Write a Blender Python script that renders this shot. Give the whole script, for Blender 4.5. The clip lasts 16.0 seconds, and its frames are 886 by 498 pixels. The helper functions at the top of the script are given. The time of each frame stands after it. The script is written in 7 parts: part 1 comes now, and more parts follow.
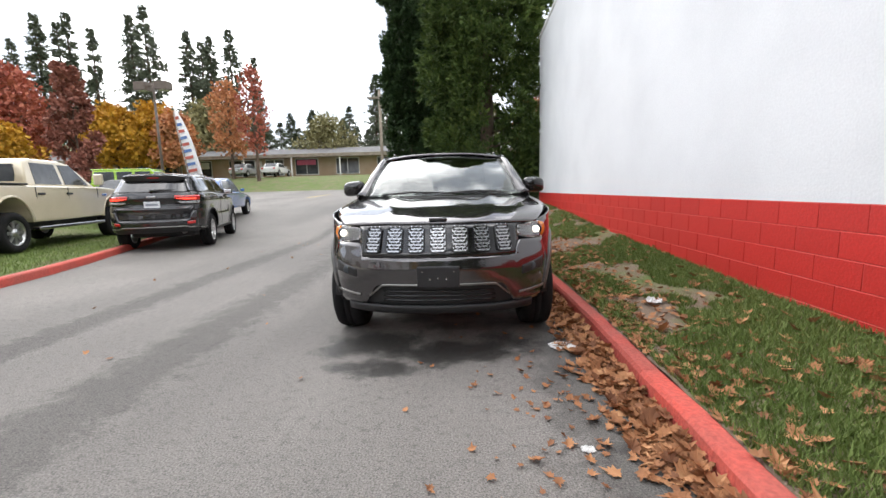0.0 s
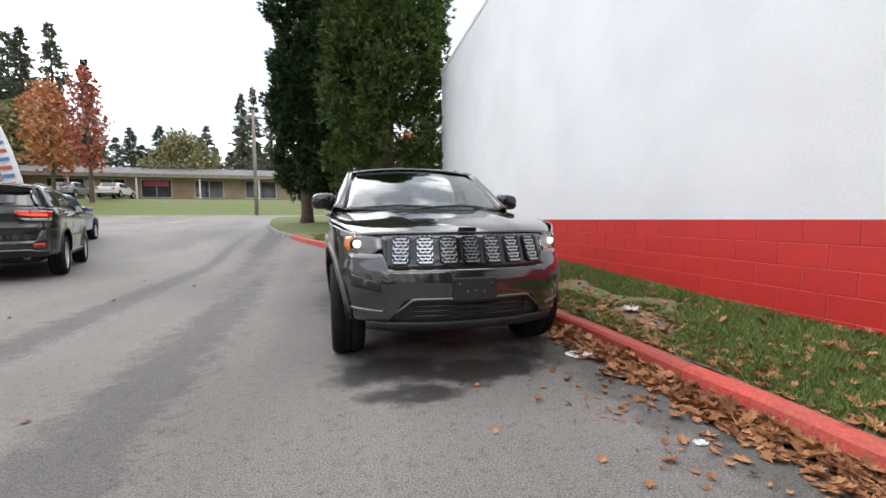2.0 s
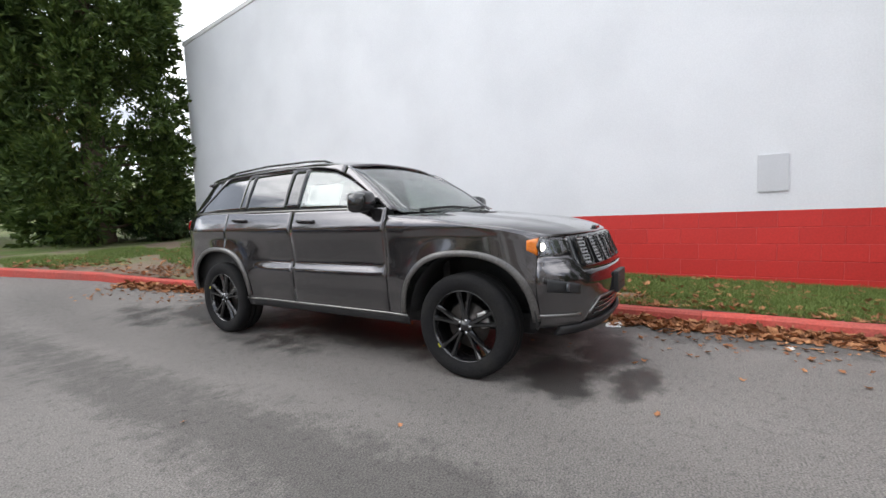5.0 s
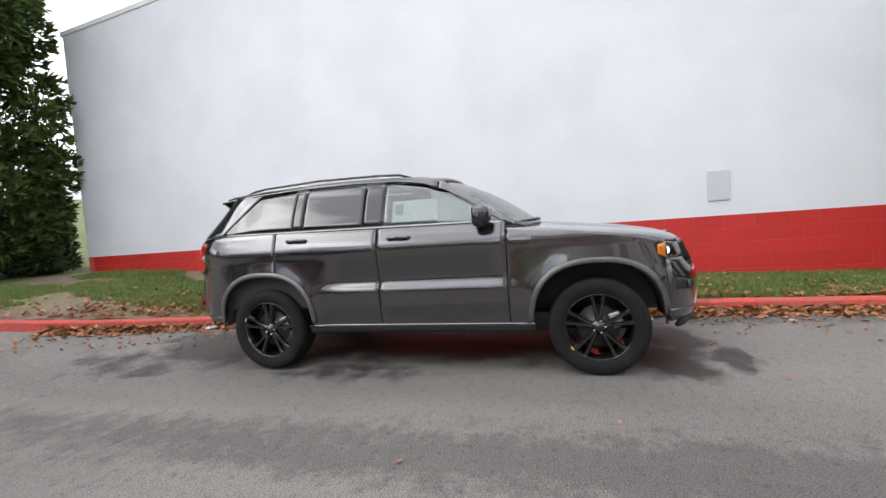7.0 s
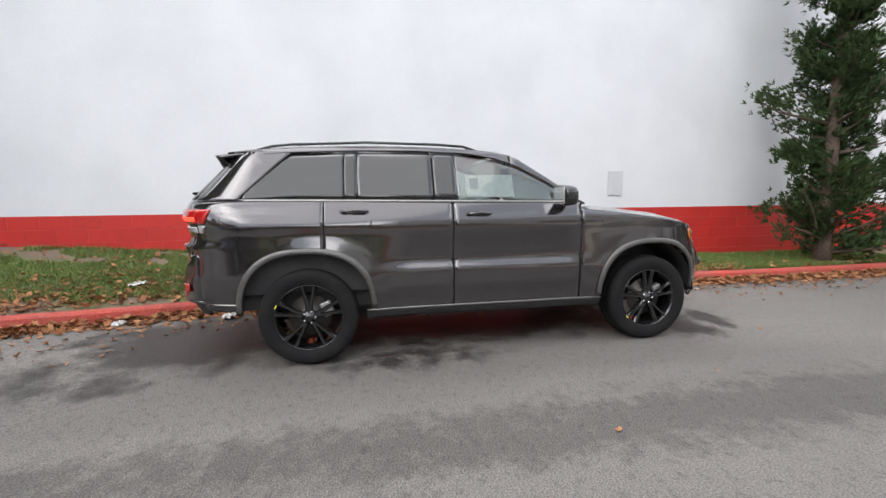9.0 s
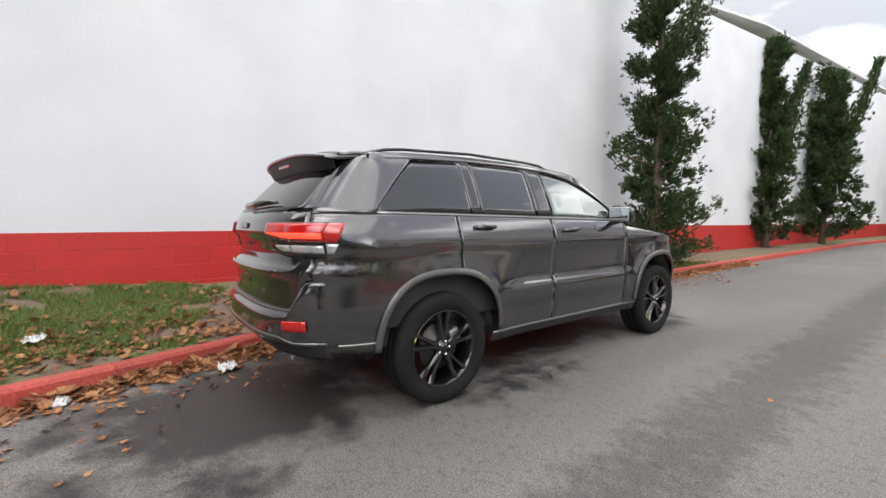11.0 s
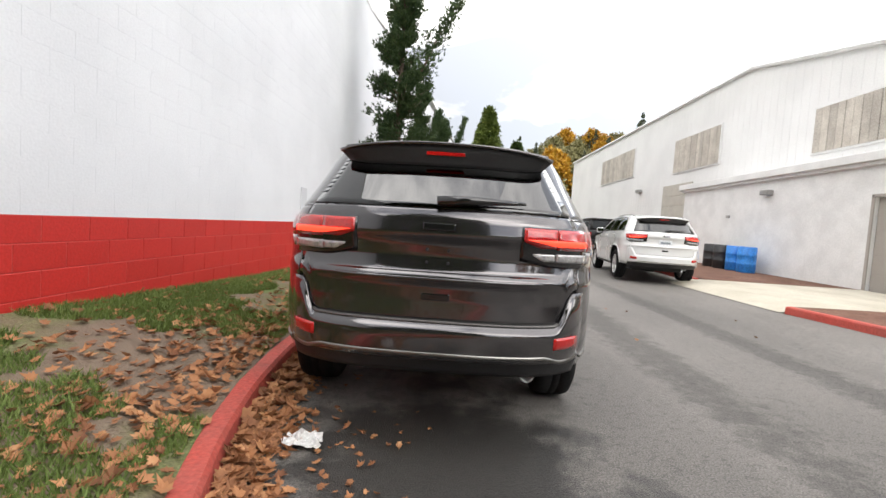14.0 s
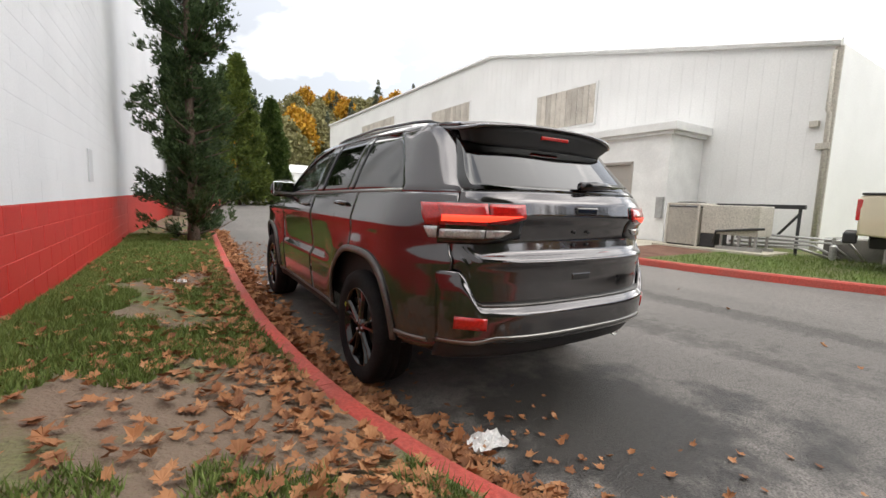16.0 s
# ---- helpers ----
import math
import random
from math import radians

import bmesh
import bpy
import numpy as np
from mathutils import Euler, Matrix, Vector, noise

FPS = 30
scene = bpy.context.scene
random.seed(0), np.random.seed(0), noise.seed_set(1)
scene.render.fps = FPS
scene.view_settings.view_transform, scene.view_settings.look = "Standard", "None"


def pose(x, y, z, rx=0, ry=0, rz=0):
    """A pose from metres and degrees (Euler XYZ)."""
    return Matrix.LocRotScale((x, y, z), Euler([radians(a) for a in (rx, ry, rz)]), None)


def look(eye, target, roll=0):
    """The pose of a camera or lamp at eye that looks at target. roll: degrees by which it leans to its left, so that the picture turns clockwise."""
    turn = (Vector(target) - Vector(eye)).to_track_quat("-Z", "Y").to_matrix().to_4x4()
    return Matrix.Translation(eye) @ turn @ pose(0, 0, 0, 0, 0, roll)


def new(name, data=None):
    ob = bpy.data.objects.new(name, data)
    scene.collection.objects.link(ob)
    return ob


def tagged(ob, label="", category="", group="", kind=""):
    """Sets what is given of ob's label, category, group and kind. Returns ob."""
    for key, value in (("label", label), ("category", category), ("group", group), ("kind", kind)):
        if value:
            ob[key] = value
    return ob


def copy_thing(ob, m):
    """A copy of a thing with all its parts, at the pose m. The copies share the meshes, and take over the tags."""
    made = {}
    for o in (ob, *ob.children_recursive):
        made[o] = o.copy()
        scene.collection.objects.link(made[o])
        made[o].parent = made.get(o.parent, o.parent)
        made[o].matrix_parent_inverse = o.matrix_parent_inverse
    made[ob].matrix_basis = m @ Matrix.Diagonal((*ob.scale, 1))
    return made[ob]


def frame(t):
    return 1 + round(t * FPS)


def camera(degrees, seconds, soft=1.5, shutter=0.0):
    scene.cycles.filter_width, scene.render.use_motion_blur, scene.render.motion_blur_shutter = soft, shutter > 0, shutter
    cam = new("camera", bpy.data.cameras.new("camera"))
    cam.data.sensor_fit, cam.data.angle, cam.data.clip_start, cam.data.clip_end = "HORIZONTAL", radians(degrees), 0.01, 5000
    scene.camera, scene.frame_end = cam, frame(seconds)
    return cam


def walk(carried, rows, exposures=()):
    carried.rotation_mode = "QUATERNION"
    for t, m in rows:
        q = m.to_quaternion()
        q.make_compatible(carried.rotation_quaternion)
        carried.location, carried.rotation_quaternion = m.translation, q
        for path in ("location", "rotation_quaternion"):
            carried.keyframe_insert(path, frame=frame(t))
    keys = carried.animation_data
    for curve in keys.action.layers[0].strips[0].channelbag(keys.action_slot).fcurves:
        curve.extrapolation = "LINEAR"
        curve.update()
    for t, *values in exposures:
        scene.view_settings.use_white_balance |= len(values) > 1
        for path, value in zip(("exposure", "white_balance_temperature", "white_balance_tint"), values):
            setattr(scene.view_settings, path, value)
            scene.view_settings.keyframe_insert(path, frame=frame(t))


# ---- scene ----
cam = camera(92.7, 16.0)
EXPOSURE = 0.62
PATH = [
    (0, (0.141, -3.868, 1.238), (0.074, -1.889, 0.961), -1.5),
    (0.5, (0.141, -3.872, 1.247), (0.089, -1.89, 0.984), -1.3),
    (1, (-0.032, -3.833, 1.204), (-0.043, -1.846, 0.982), 2.3),
    (1.5, (-0.461, -3.753, 1.123), (-0.199, -1.776, 0.976), 2.1),
    (2, (-0.984, -3.563, 1.09), (-0.446, -1.641, 0.948), -0.3),
    (2.5, (-1.553, -3.377, 1.057), (-0.818, -1.521, 0.939), -2.6),
    (3, (-2.017, -3.066, 1.055), (-1.002, -1.346, 0.948), -3.6),
    (3.5, (-2.454, -2.681, 1.057), (-1.249, -1.095, 0.876), -3.7),
    (4, (-2.824, -2.253, 1.072), (-1.41, -0.852, 0.877), -3.1),
    (6.5, (-4.104, -0.157, 1.211), (-2.217, 0.498, 1.112), -3.4),
    (7, (-4.234, 0.29, 1.216), (-2.303, 0.801, 1.105), -4.1),
    (7.5, (-4.288, 0.761, 1.228), (-2.318, 1.08, 1.096), -2.5),
    (8, (-4.33, 1.292, 1.223), (-2.341, 1.418, 1.05), -2.6),
    (8.5, (-4.257, 1.846, 1.244), (-2.266, 1.77, 1.066), -0.9),
    (9, (-4.183, 2.452, 1.25), (-2.231, 2.084, 1.018), -0.6),
    (11.5, (-2.688, 4.976, 1.208), (-1.263, 3.581, 1.057), 0.9),
    (12, (-2.261, 5.332, 1.193), (-1.031, 3.769, 0.993), 2.1),
    (12.5, (-1.79, 5.6, 1.162), (-0.746, 3.905, 0.971), 2.2),
    (13, (-1.286, 5.771, 1.184), (-0.484, 3.95, 0.988), 1.6),
    (13.5, (-0.668, 5.932, 1.19), (-0.244, 3.985, 1.016), 3.1),
    (14, (-0.087, 6.012, 1.186), (-0.03, 4.016, 1.073), 3.7),
    (14.5, (0.449, 5.981, 1.175), (0.136, 4.01, 1.052), 4.5),
    (15, (0.974, 5.927, 1.198), (0.26, 4.061, 1.115), 4.8),
    (15.5, (1.475, 5.746, 1.217), (0.634, 3.935, 1.109), 1.4),
    (16, (1.906, 5.43, 1.207), (0.846, 3.749, 0.979), 2.0),
]
walk(cam, [(t, look(e, g, r)) for t, e, g, r in PATH], exposures=[(0, EXPOSURE + 0.30, 6650, 10), (1, EXPOSURE + 0.25, 6650, 10), (3.5, EXPOSURE + 0.03, 6500, 10), (9, EXPOSURE + 0.13, 6600, 10), (12.5, EXPOSURE + 0.08, 6850, 10), (14, EXPOSURE + 0.22, 6900, 10), (15.5, EXPOSURE + 0.03, 7000, 10), (16, EXPOSURE + 0.03, 7000, 10)])

# ---- world and light: bright overcast day ----
world = bpy.data.worlds.new("overcast_sky")
scene.world = world
world.use_nodes = True
wn = world.node_tree
wn.nodes.clear()


def wnode(kind, **kw):
    n = wn.nodes.new(kind)
    for k, v in kw.items():
        n.inputs[k].default_value = v
    return n


sky = wn.nodes.new("ShaderNodeTexSky")
sky.sky_type, sky.sun_disc = "NISHITA", False
sky.sun_elevation, sky.sun_rotation = radians(38), radians(150)
coord = wn.nodes.new("ShaderNodeTexCoord")
stretch = wn.nodes.new("ShaderNodeMapping")
stretch.inputs["Scale"].default_value = (1.1, 1.1, 3.2)
stretch.inputs["Location"].default_value = (1.7, 0.9, 0.4)
cloud = wnode("ShaderNodeTexNoise", Scale=1.5, Detail=7.0, Roughness=0.55, Distortion=0.3)
ramp = wn.nodes.new("ShaderNodeValToRGB")
ramp.color_ramp.elements[0].position, ramp.color_ramp.elements[0].color = 0.47, (0.165, 0.175, 0.195, 1)
ramp.color_ramp.elements[1].position, ramp.color_ramp.elements[1].color = 0.72, (1.0, 1.0, 1.0, 1)
blend = wn.nodes.new("ShaderNodeMix")
blend.data_type = "RGBA"
blend.inputs["Factor"].default_value = 0.93
dim = wn.nodes.new("ShaderNodeMix")
dim.data_type, dim.blend_type = "RGBA", "MULTIPLY"
dim.inputs["Factor"].default_value = 1.0
dim.inputs["B"].default_value = (0.12, 0.12, 0.12, 1)
back = wnode("ShaderNodeBackground", Strength=4.0)
wout = wn.nodes.new("ShaderNodeOutputWorld")
wl = wn.links.new
wl(coord.outputs["Generated"], stretch.inputs["Vector"])
wl(stretch.outputs[0], cloud.inputs["Vector"])
wl(cloud.outputs["Fac"], ramp.inputs["Fac"])
wl(sky.outputs["Color"], dim.inputs["A"])
wl(dim.outputs["Result"], blend.inputs["A"])
# the cloud cover is brightest about the veiled sun
toward = wn.nodes.new("ShaderNodeVectorMath")
toward.operation = "DOT_PRODUCT"
toward.inputs[1].default_value = Vector((-8, 3, 11)).normalized()
veil = wn.nodes.new("ShaderNodeMapRange")
for k, v in (("From Min", -0.25), ("From Max", 0.6), ("To Min", 0.36), ("To Max", 1.1)):
    veil.inputs[k].default_value = v
shade = wn.nodes.new("ShaderNodeVectorMath")
shade.operation = "SCALE"
wl(coord.outputs["Generated"], toward.inputs[0])
wl(toward.outputs["Value"], veil.inputs["Value"])
wl(ramp.outputs["Color"], blend.inputs["B"])
wl(blend.outputs["Result"], shade.inputs[0])
wl(veil.outputs["Result"], shade.inputs["Scale"])
wl(shade.outputs["Vector"], back.inputs["Color"])
wl(back.outputs[0], wout.inputs["Surface"])

sun_data = bpy.data.lights.new("sun", "SUN")
sun_data.energy, sun_data.angle, sun_data.color = 0.6, radians(60), (1.0, 0.97, 0.92)
sun = new("sun", sun_data)
sun.matrix_world = look((-8, 3, 11), (0, 0, 0))

# ---- materials ----
def material(name, color, rough=0.5, metal=0.0, second=None, scale=6.0, fine=60.0, bump=0.0, coat=0.0, spec=0.5,
             object_random=0.0, distance=0.02, fine_mix=0.25, island=0.0):
    """A painted, stony or fibrous surface: two colours in large stains, fine grain, fine relief."""
    m = bpy.data.materials.new(name)
    m.use_nodes = True
    t = m.node_tree
    p = t.nodes["Principled BSDF"]
    p.inputs["Roughness"].default_value, p.inputs["Metallic"].default_value = rough, metal
    p.inputs["Coat Weight"].default_value, p.inputs["Coat Roughness"].default_value = coat, 0.04
    p.inputs["Specular IOR Level"].default_value = spec
    c1, c2 = (*color, 1), (*(second or color), 1)
    co = t.nodes.new("ShaderNodeTexCoord")
    big = t.nodes.new("ShaderNodeTexNoise")
    big.inputs["Scale"].default_value, big.inputs["Detail"].default_value = scale, 5
    small = t.nodes.new("ShaderNodeTexNoise")
    small.inputs["Scale"].default_value, small.inputs["Detail"].default_value = fine, 4
    t.links.new(co.outputs["Object"], big.inputs["Vector"])
    t.links.new(co.outputs["Object"], small.inputs["Vector"])
    rp = t.nodes.new("ShaderNodeMapRange")
    rp.inputs["From Min"].default_value, rp.inputs["From Max"].default_value = 0.38, 0.64
    t.links.new(big.outputs["Fac"], rp.inputs["Value"])
    mix = t.nodes.new("ShaderNodeMix")
    mix.data_type = "RGBA"
    mix.inputs["A"].default_value, mix.inputs["B"].default_value = c1, c2
    t.links.new(rp.outputs["Result"], mix.inputs["Factor"])
    grain = t.nodes.new("ShaderNodeMapRange")
    grain.inputs["From Min"].default_value, grain.inputs["From Max"].default_value = 0.3, 0.7
    grain.inputs["To Min"].default_value, grain.inputs["To Max"].default_value = 1 - fine_mix, 1 + fine_mix
    t.links.new(small.outputs["Fac"], grain.inputs["Value"])
    out = grain.outputs["Result"]
    if object_random or island:
        src = t.nodes.new("ShaderNodeNewGeometry" if island else "ShaderNodeObjectInfo")
        rr = t.nodes.new("ShaderNodeMapRange")
        amount = island or object_random
        rr.inputs["To Min"].default_value, rr.inputs["To Max"].default_value = 1 - amount, 1 + amount
        t.links.new(src.outputs["Random Per Island" if island else "Random"], rr.inputs["Value"])
        mul = t.nodes.new("ShaderNodeMath")
        mul.operation = "MULTIPLY"
        t.links.new(out, mul.inputs[0])
        t.links.new(rr.outputs["Result"], mul.inputs[1])
        out = mul.outputs[0]
    vm = t.nodes.new("ShaderNodeVectorMath")
    vm.operation = "SCALE"
    t.links.new(mix.outputs["Result"], vm.inputs[0])
    t.links.new(out, vm.inputs["Scale"])
    t.links.new(vm.outputs["Vector"], p.inputs["Base Color"])
    if bump:
        b = t.nodes.new("ShaderNodeBump")
        b.inputs["Strength"].default_value, b.inputs["Distance"].default_value = bump, distance
        t.links.new(small.outputs["Fac"], b.inputs["Height"])
        t.links.new(b.outputs["Normal"], p.inputs["Normal"])
    return m


def glass_material(name, tint, rough=0.0):
    """Thin car or window glass: clear through, with a real mirror sheen on top."""
    m = bpy.data.materials.new(name)
    m.use_nodes = True
    t = m.node_tree
    t.nodes.remove(t.nodes["Principled BSDF"])
    tr = t.nodes.new("ShaderNodeBsdfTransparent")
    tr.inputs["Color"].default_value = (*tint, 1)
    gl = t.nodes.new("ShaderNodeBsdfGlossy")
    gl.inputs["Roughness"].default_value = rough
    lw = t.nodes.new("ShaderNodeLayerWeight")
    lw.inputs["Blend"].default_value = 0.5
    pw = t.nodes.new("ShaderNodeMath")
    pw.operation = "POWER"
    pw.inputs[1].default_value = 3.0
    t.links.new(lw.outputs["Facing"], pw.inputs[0])
    fr = t.nodes.new("ShaderNodeMath")
    fr.operation = "MULTIPLY_ADD"
    fr.inputs[1].default_value, fr.inputs[2].default_value = 0.8, 0.10
    t.links.new(pw.outputs[0], fr.inputs[0])
    mx = t.nodes.new("ShaderNodeMixShader")
    t.links.new(fr.outputs[0], mx.inputs[0])
    t.links.new(tr.outputs[0], mx.inputs[1])
    t.links.new(gl.outputs[0], mx.inputs[2])
    t.links.new(mx.outputs[0], t.nodes["Material Output"].inputs["Surface"])
    return m


def glow(name, color, strength):
    m = bpy.data.materials.new(name)
    m.use_nodes = True
    p = m.node_tree.nodes["Principled BSDF"]
    p.inputs["Base Color"].default_value = (*color, 1)
    p.inputs["Emission Color"].default_value, p.inputs["Emission Strength"].default_value = (*color, 1), strength
    return m


def leaf_material(name, c1, c2, c3, rough=0.6, scale=1.4):
    """Foliage: each leaf or clump takes its own tone, with larger patches of a second tone."""
    m = bpy.data.materials.new(name)
    m.use_nodes = True
    t = m.node_tree
    p = t.nodes["Principled BSDF"]
    p.inputs["Roughness"].default_value, p.inputs["Specular IOR Level"].default_value = rough, 0.25
    g = t.nodes.new("ShaderNodeNewGeometry")
    r = t.nodes.new("ShaderNodeValToRGB")
    e = r.color_ramp.elements
    e[0].color, e[1].color = (*c1, 1), (*c3, 1)
    mid = e.new(0.5)
    mid.color = (*c2, 1)
    co = t.nodes.new("ShaderNodeTexCoord")
    n = t.nodes.new("ShaderNodeTexNoise")
    n.inputs["Scale"].default_value, n.inputs["Detail"].default_value = scale, 4
    t.links.new(co.outputs["Object"], n.inputs["Vector"])
    a = t.nodes.new("ShaderNodeMath")
    a.operation = "MULTIPLY_ADD"
    a.inputs[1].default_value, a.inputs[2].default_value = 1.6, -0.55
    t.links.new(n.outputs["Fac"], a.inputs[0])
    b = t.nodes.new("ShaderNodeMix")
    b.inputs["Factor"].default_value = 0.5
    t.links.new(a.outputs[0], b.inputs["A"])
    t.links.new(g.outputs["Random Per Island"], b.inputs["B"])
    t.links.new(b.outputs["Result"], r.inputs["Fac"])
    t.links.new(r.outputs["Color"], p.inputs["Base Color"])
    return m


def asphalt_material():
    """Worn asphalt: fine stone grain, broad paler wear, dark sealed strips along the lane, a darker gutter, damp spots
    with the car's shade put into their colour.
    """
    m = material("asphalt", (0.166, 0.154, 0.141), 0.78, second=(0.208, 0.192, 0.176), scale=0.35, fine=110, bump=0.8,
                 distance=0.012, fine_mix=0.55)
    t = m.node_tree
    p = t.nodes["Principled BSDF"]
    base = p.inputs["Base Color"].links[0].from_socket
    co = t.nodes.new("ShaderNodeTexCoord")
    # long dark strips that follow the lane
    mp = t.nodes.new("ShaderNodeMapping")
    mp.inputs["Scale"].default_value = (0.55, 0.05, 1)
    mp.inputs["Rotation"].default_value = (0, 0, radians(-7))
    n = t.nodes.new("ShaderNodeTexNoise")
    n.inputs["Scale"].default_value, n.inputs["Detail"].default_value, n.inputs["Distortion"].default_value = 1.1, 8, 0.4
    r = t.nodes.new("ShaderNodeMapRange")
    r.inputs["From Min"].default_value, r.inputs["From Max"].default_value = 0.5, 0.68
    r.inputs["To Min"].default_value, r.inputs["To Max"].default_value = 1.0, 0.8
    t.links.new(co.outputs["Object"], mp.inputs["Vector"])
    t.links.new(mp.outputs[0], n.inputs["Vector"])
    t.links.new(n.outputs["Fac"], r.inputs["Value"])
    # pits where the surface has ravelled
    v = t.nodes.new("ShaderNodeTexNoise")
    v.inputs["Scale"].default_value, v.inputs["Detail"].default_value, v.inputs["Roughness"].default_value = 18, 6, 0.75
    t.links.new(co.outputs["Object"], v.inputs["Vector"])
    rv = t.nodes.new("ShaderNodeMapRange")
    rv.inputs["From Min"].default_value, rv.inputs["From Max"].default_value = 0.52, 0.66
    rv.inputs["To Min"].default_value, rv.inputs["To Max"].default_value = 1.0, 0.62
    t.links.new(v.outputs["Fac"], rv.inputs["Value"])
    mul = t.nodes.new("ShaderNodeMath")
    mul.operation = "MULTIPLY"
    t.links.new(r.outputs["Result"], mul.inputs[0])
    t.links.new(rv.outputs["Result"], mul.inputs[1])
    # damp patches with the parked car's shade painted in, and a darker gutter, with ragged edges
    def math_node(op, a, b=None):
        n_ = t.nodes.new("ShaderNodeMath")
        n_.operation, n_.use_clamp = op, op in ("SUBTRACT", "MULTIPLY_ADD")
        for i, v_ in enumerate((a, b)):
            if v_ is None:
                continue
            if isinstance(v_, (int, float)):
                n_.inputs[i].default_value = v_
            else:
                t.links.new(v_, n_.inputs[i])
        return n_.outputs[0]
    total = None
    for cx, cy, rx, ry, top in DAMP_AND_SHADE:
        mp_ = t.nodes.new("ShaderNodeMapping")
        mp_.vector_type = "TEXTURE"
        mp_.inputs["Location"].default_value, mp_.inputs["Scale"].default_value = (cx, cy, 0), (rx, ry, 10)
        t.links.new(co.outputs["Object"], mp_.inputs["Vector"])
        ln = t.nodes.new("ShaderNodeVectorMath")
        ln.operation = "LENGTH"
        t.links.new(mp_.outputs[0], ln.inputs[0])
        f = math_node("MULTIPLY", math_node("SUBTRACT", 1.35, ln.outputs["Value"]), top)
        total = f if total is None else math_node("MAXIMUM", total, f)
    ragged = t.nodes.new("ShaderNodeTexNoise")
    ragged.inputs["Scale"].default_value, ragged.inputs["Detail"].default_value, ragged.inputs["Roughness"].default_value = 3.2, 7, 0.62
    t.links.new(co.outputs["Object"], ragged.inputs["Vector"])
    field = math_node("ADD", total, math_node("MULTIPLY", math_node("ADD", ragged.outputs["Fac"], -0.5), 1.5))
    damp_shade = t.nodes.new("ShaderNodeMapRange")
    damp_shade.inputs["From Min"].default_value, damp_shade.inputs["From Max"].default_value = 0.32, 0.62
    t.links.new(field, damp_shade.inputs["Value"])
    # ragged darker bands: three along the lane, the last along the gutter
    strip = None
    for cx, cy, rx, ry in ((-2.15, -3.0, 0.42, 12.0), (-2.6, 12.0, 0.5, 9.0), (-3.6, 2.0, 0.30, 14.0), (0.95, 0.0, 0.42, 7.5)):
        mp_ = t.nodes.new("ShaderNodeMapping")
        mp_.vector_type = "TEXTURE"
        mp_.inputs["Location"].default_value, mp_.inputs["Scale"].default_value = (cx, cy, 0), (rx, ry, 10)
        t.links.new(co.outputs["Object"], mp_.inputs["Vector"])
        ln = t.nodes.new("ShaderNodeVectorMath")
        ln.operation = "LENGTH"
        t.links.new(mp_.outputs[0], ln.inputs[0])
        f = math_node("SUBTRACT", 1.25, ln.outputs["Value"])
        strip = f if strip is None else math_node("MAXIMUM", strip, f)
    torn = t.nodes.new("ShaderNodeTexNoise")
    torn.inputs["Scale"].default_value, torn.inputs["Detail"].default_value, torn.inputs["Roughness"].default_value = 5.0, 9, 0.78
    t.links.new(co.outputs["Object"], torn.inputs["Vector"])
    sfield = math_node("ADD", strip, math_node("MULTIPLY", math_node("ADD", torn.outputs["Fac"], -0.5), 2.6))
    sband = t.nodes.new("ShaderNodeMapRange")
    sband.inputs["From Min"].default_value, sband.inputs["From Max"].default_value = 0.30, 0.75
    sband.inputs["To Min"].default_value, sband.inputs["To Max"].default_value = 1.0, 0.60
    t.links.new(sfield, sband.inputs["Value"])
    # this darkening carries the shade beneath the car as well as the damp
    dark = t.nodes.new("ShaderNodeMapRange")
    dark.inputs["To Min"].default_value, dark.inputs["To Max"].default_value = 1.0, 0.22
    t.links.new(damp_shade.outputs["Result"], dark.inputs["Value"])
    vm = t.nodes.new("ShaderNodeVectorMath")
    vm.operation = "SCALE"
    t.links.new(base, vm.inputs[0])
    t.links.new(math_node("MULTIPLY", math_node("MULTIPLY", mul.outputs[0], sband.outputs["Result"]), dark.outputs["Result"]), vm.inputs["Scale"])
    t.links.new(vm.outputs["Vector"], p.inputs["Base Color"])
    shine = t.nodes.new("ShaderNodeMapRange")
    shine.inputs["To Min"].default_value, shine.inputs["To Max"].default_value = 0.78, 0.52
    t.links.new(damp_shade.outputs["Result"], shine.inputs["Value"])
    t.links.new(shine.outputs["Result"], p.inputs["Roughness"])
    return m


# damp patches, deepened by painted shade under and behind the car: centre, half sizes, strength
DAMP_AND_SHADE = [(-0.55, -0.55, 0.55, 0.35, 0.8), (0.05, -0.75, 0.6, 0.32, 0.8), (-0.45, -1.05, 0.4, 0.22, 0.7), (0.5, -0.55, 0.4, 0.3, 0.6), (0.0, 1.5, 0.85, 2.0, 0.8),
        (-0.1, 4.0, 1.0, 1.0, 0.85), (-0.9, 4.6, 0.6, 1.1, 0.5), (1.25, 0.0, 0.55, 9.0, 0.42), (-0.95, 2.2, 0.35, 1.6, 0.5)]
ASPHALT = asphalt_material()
TURF = material("turf", (0.085, 0.13, 0.022), 0.95, second=(0.13, 0.125, 0.055), scale=1.3, fine=45, bump=0.8, fine_mix=0.4)
BARK_MULCH = material("bark_mulch", (0.12, 0.055, 0.035), 0.95, second=(0.18, 0.09, 0.06), scale=3, fine=50, bump=0.9, fine_mix=0.5)
KERB_RED = material("red_kerb_paint", (0.50, 0.075, 0.055), 0.75, second=(0.40, 0.085, 0.065), scale=2.5, fine=45, bump=0.35, object_random=0.12, fine_mix=0.2)
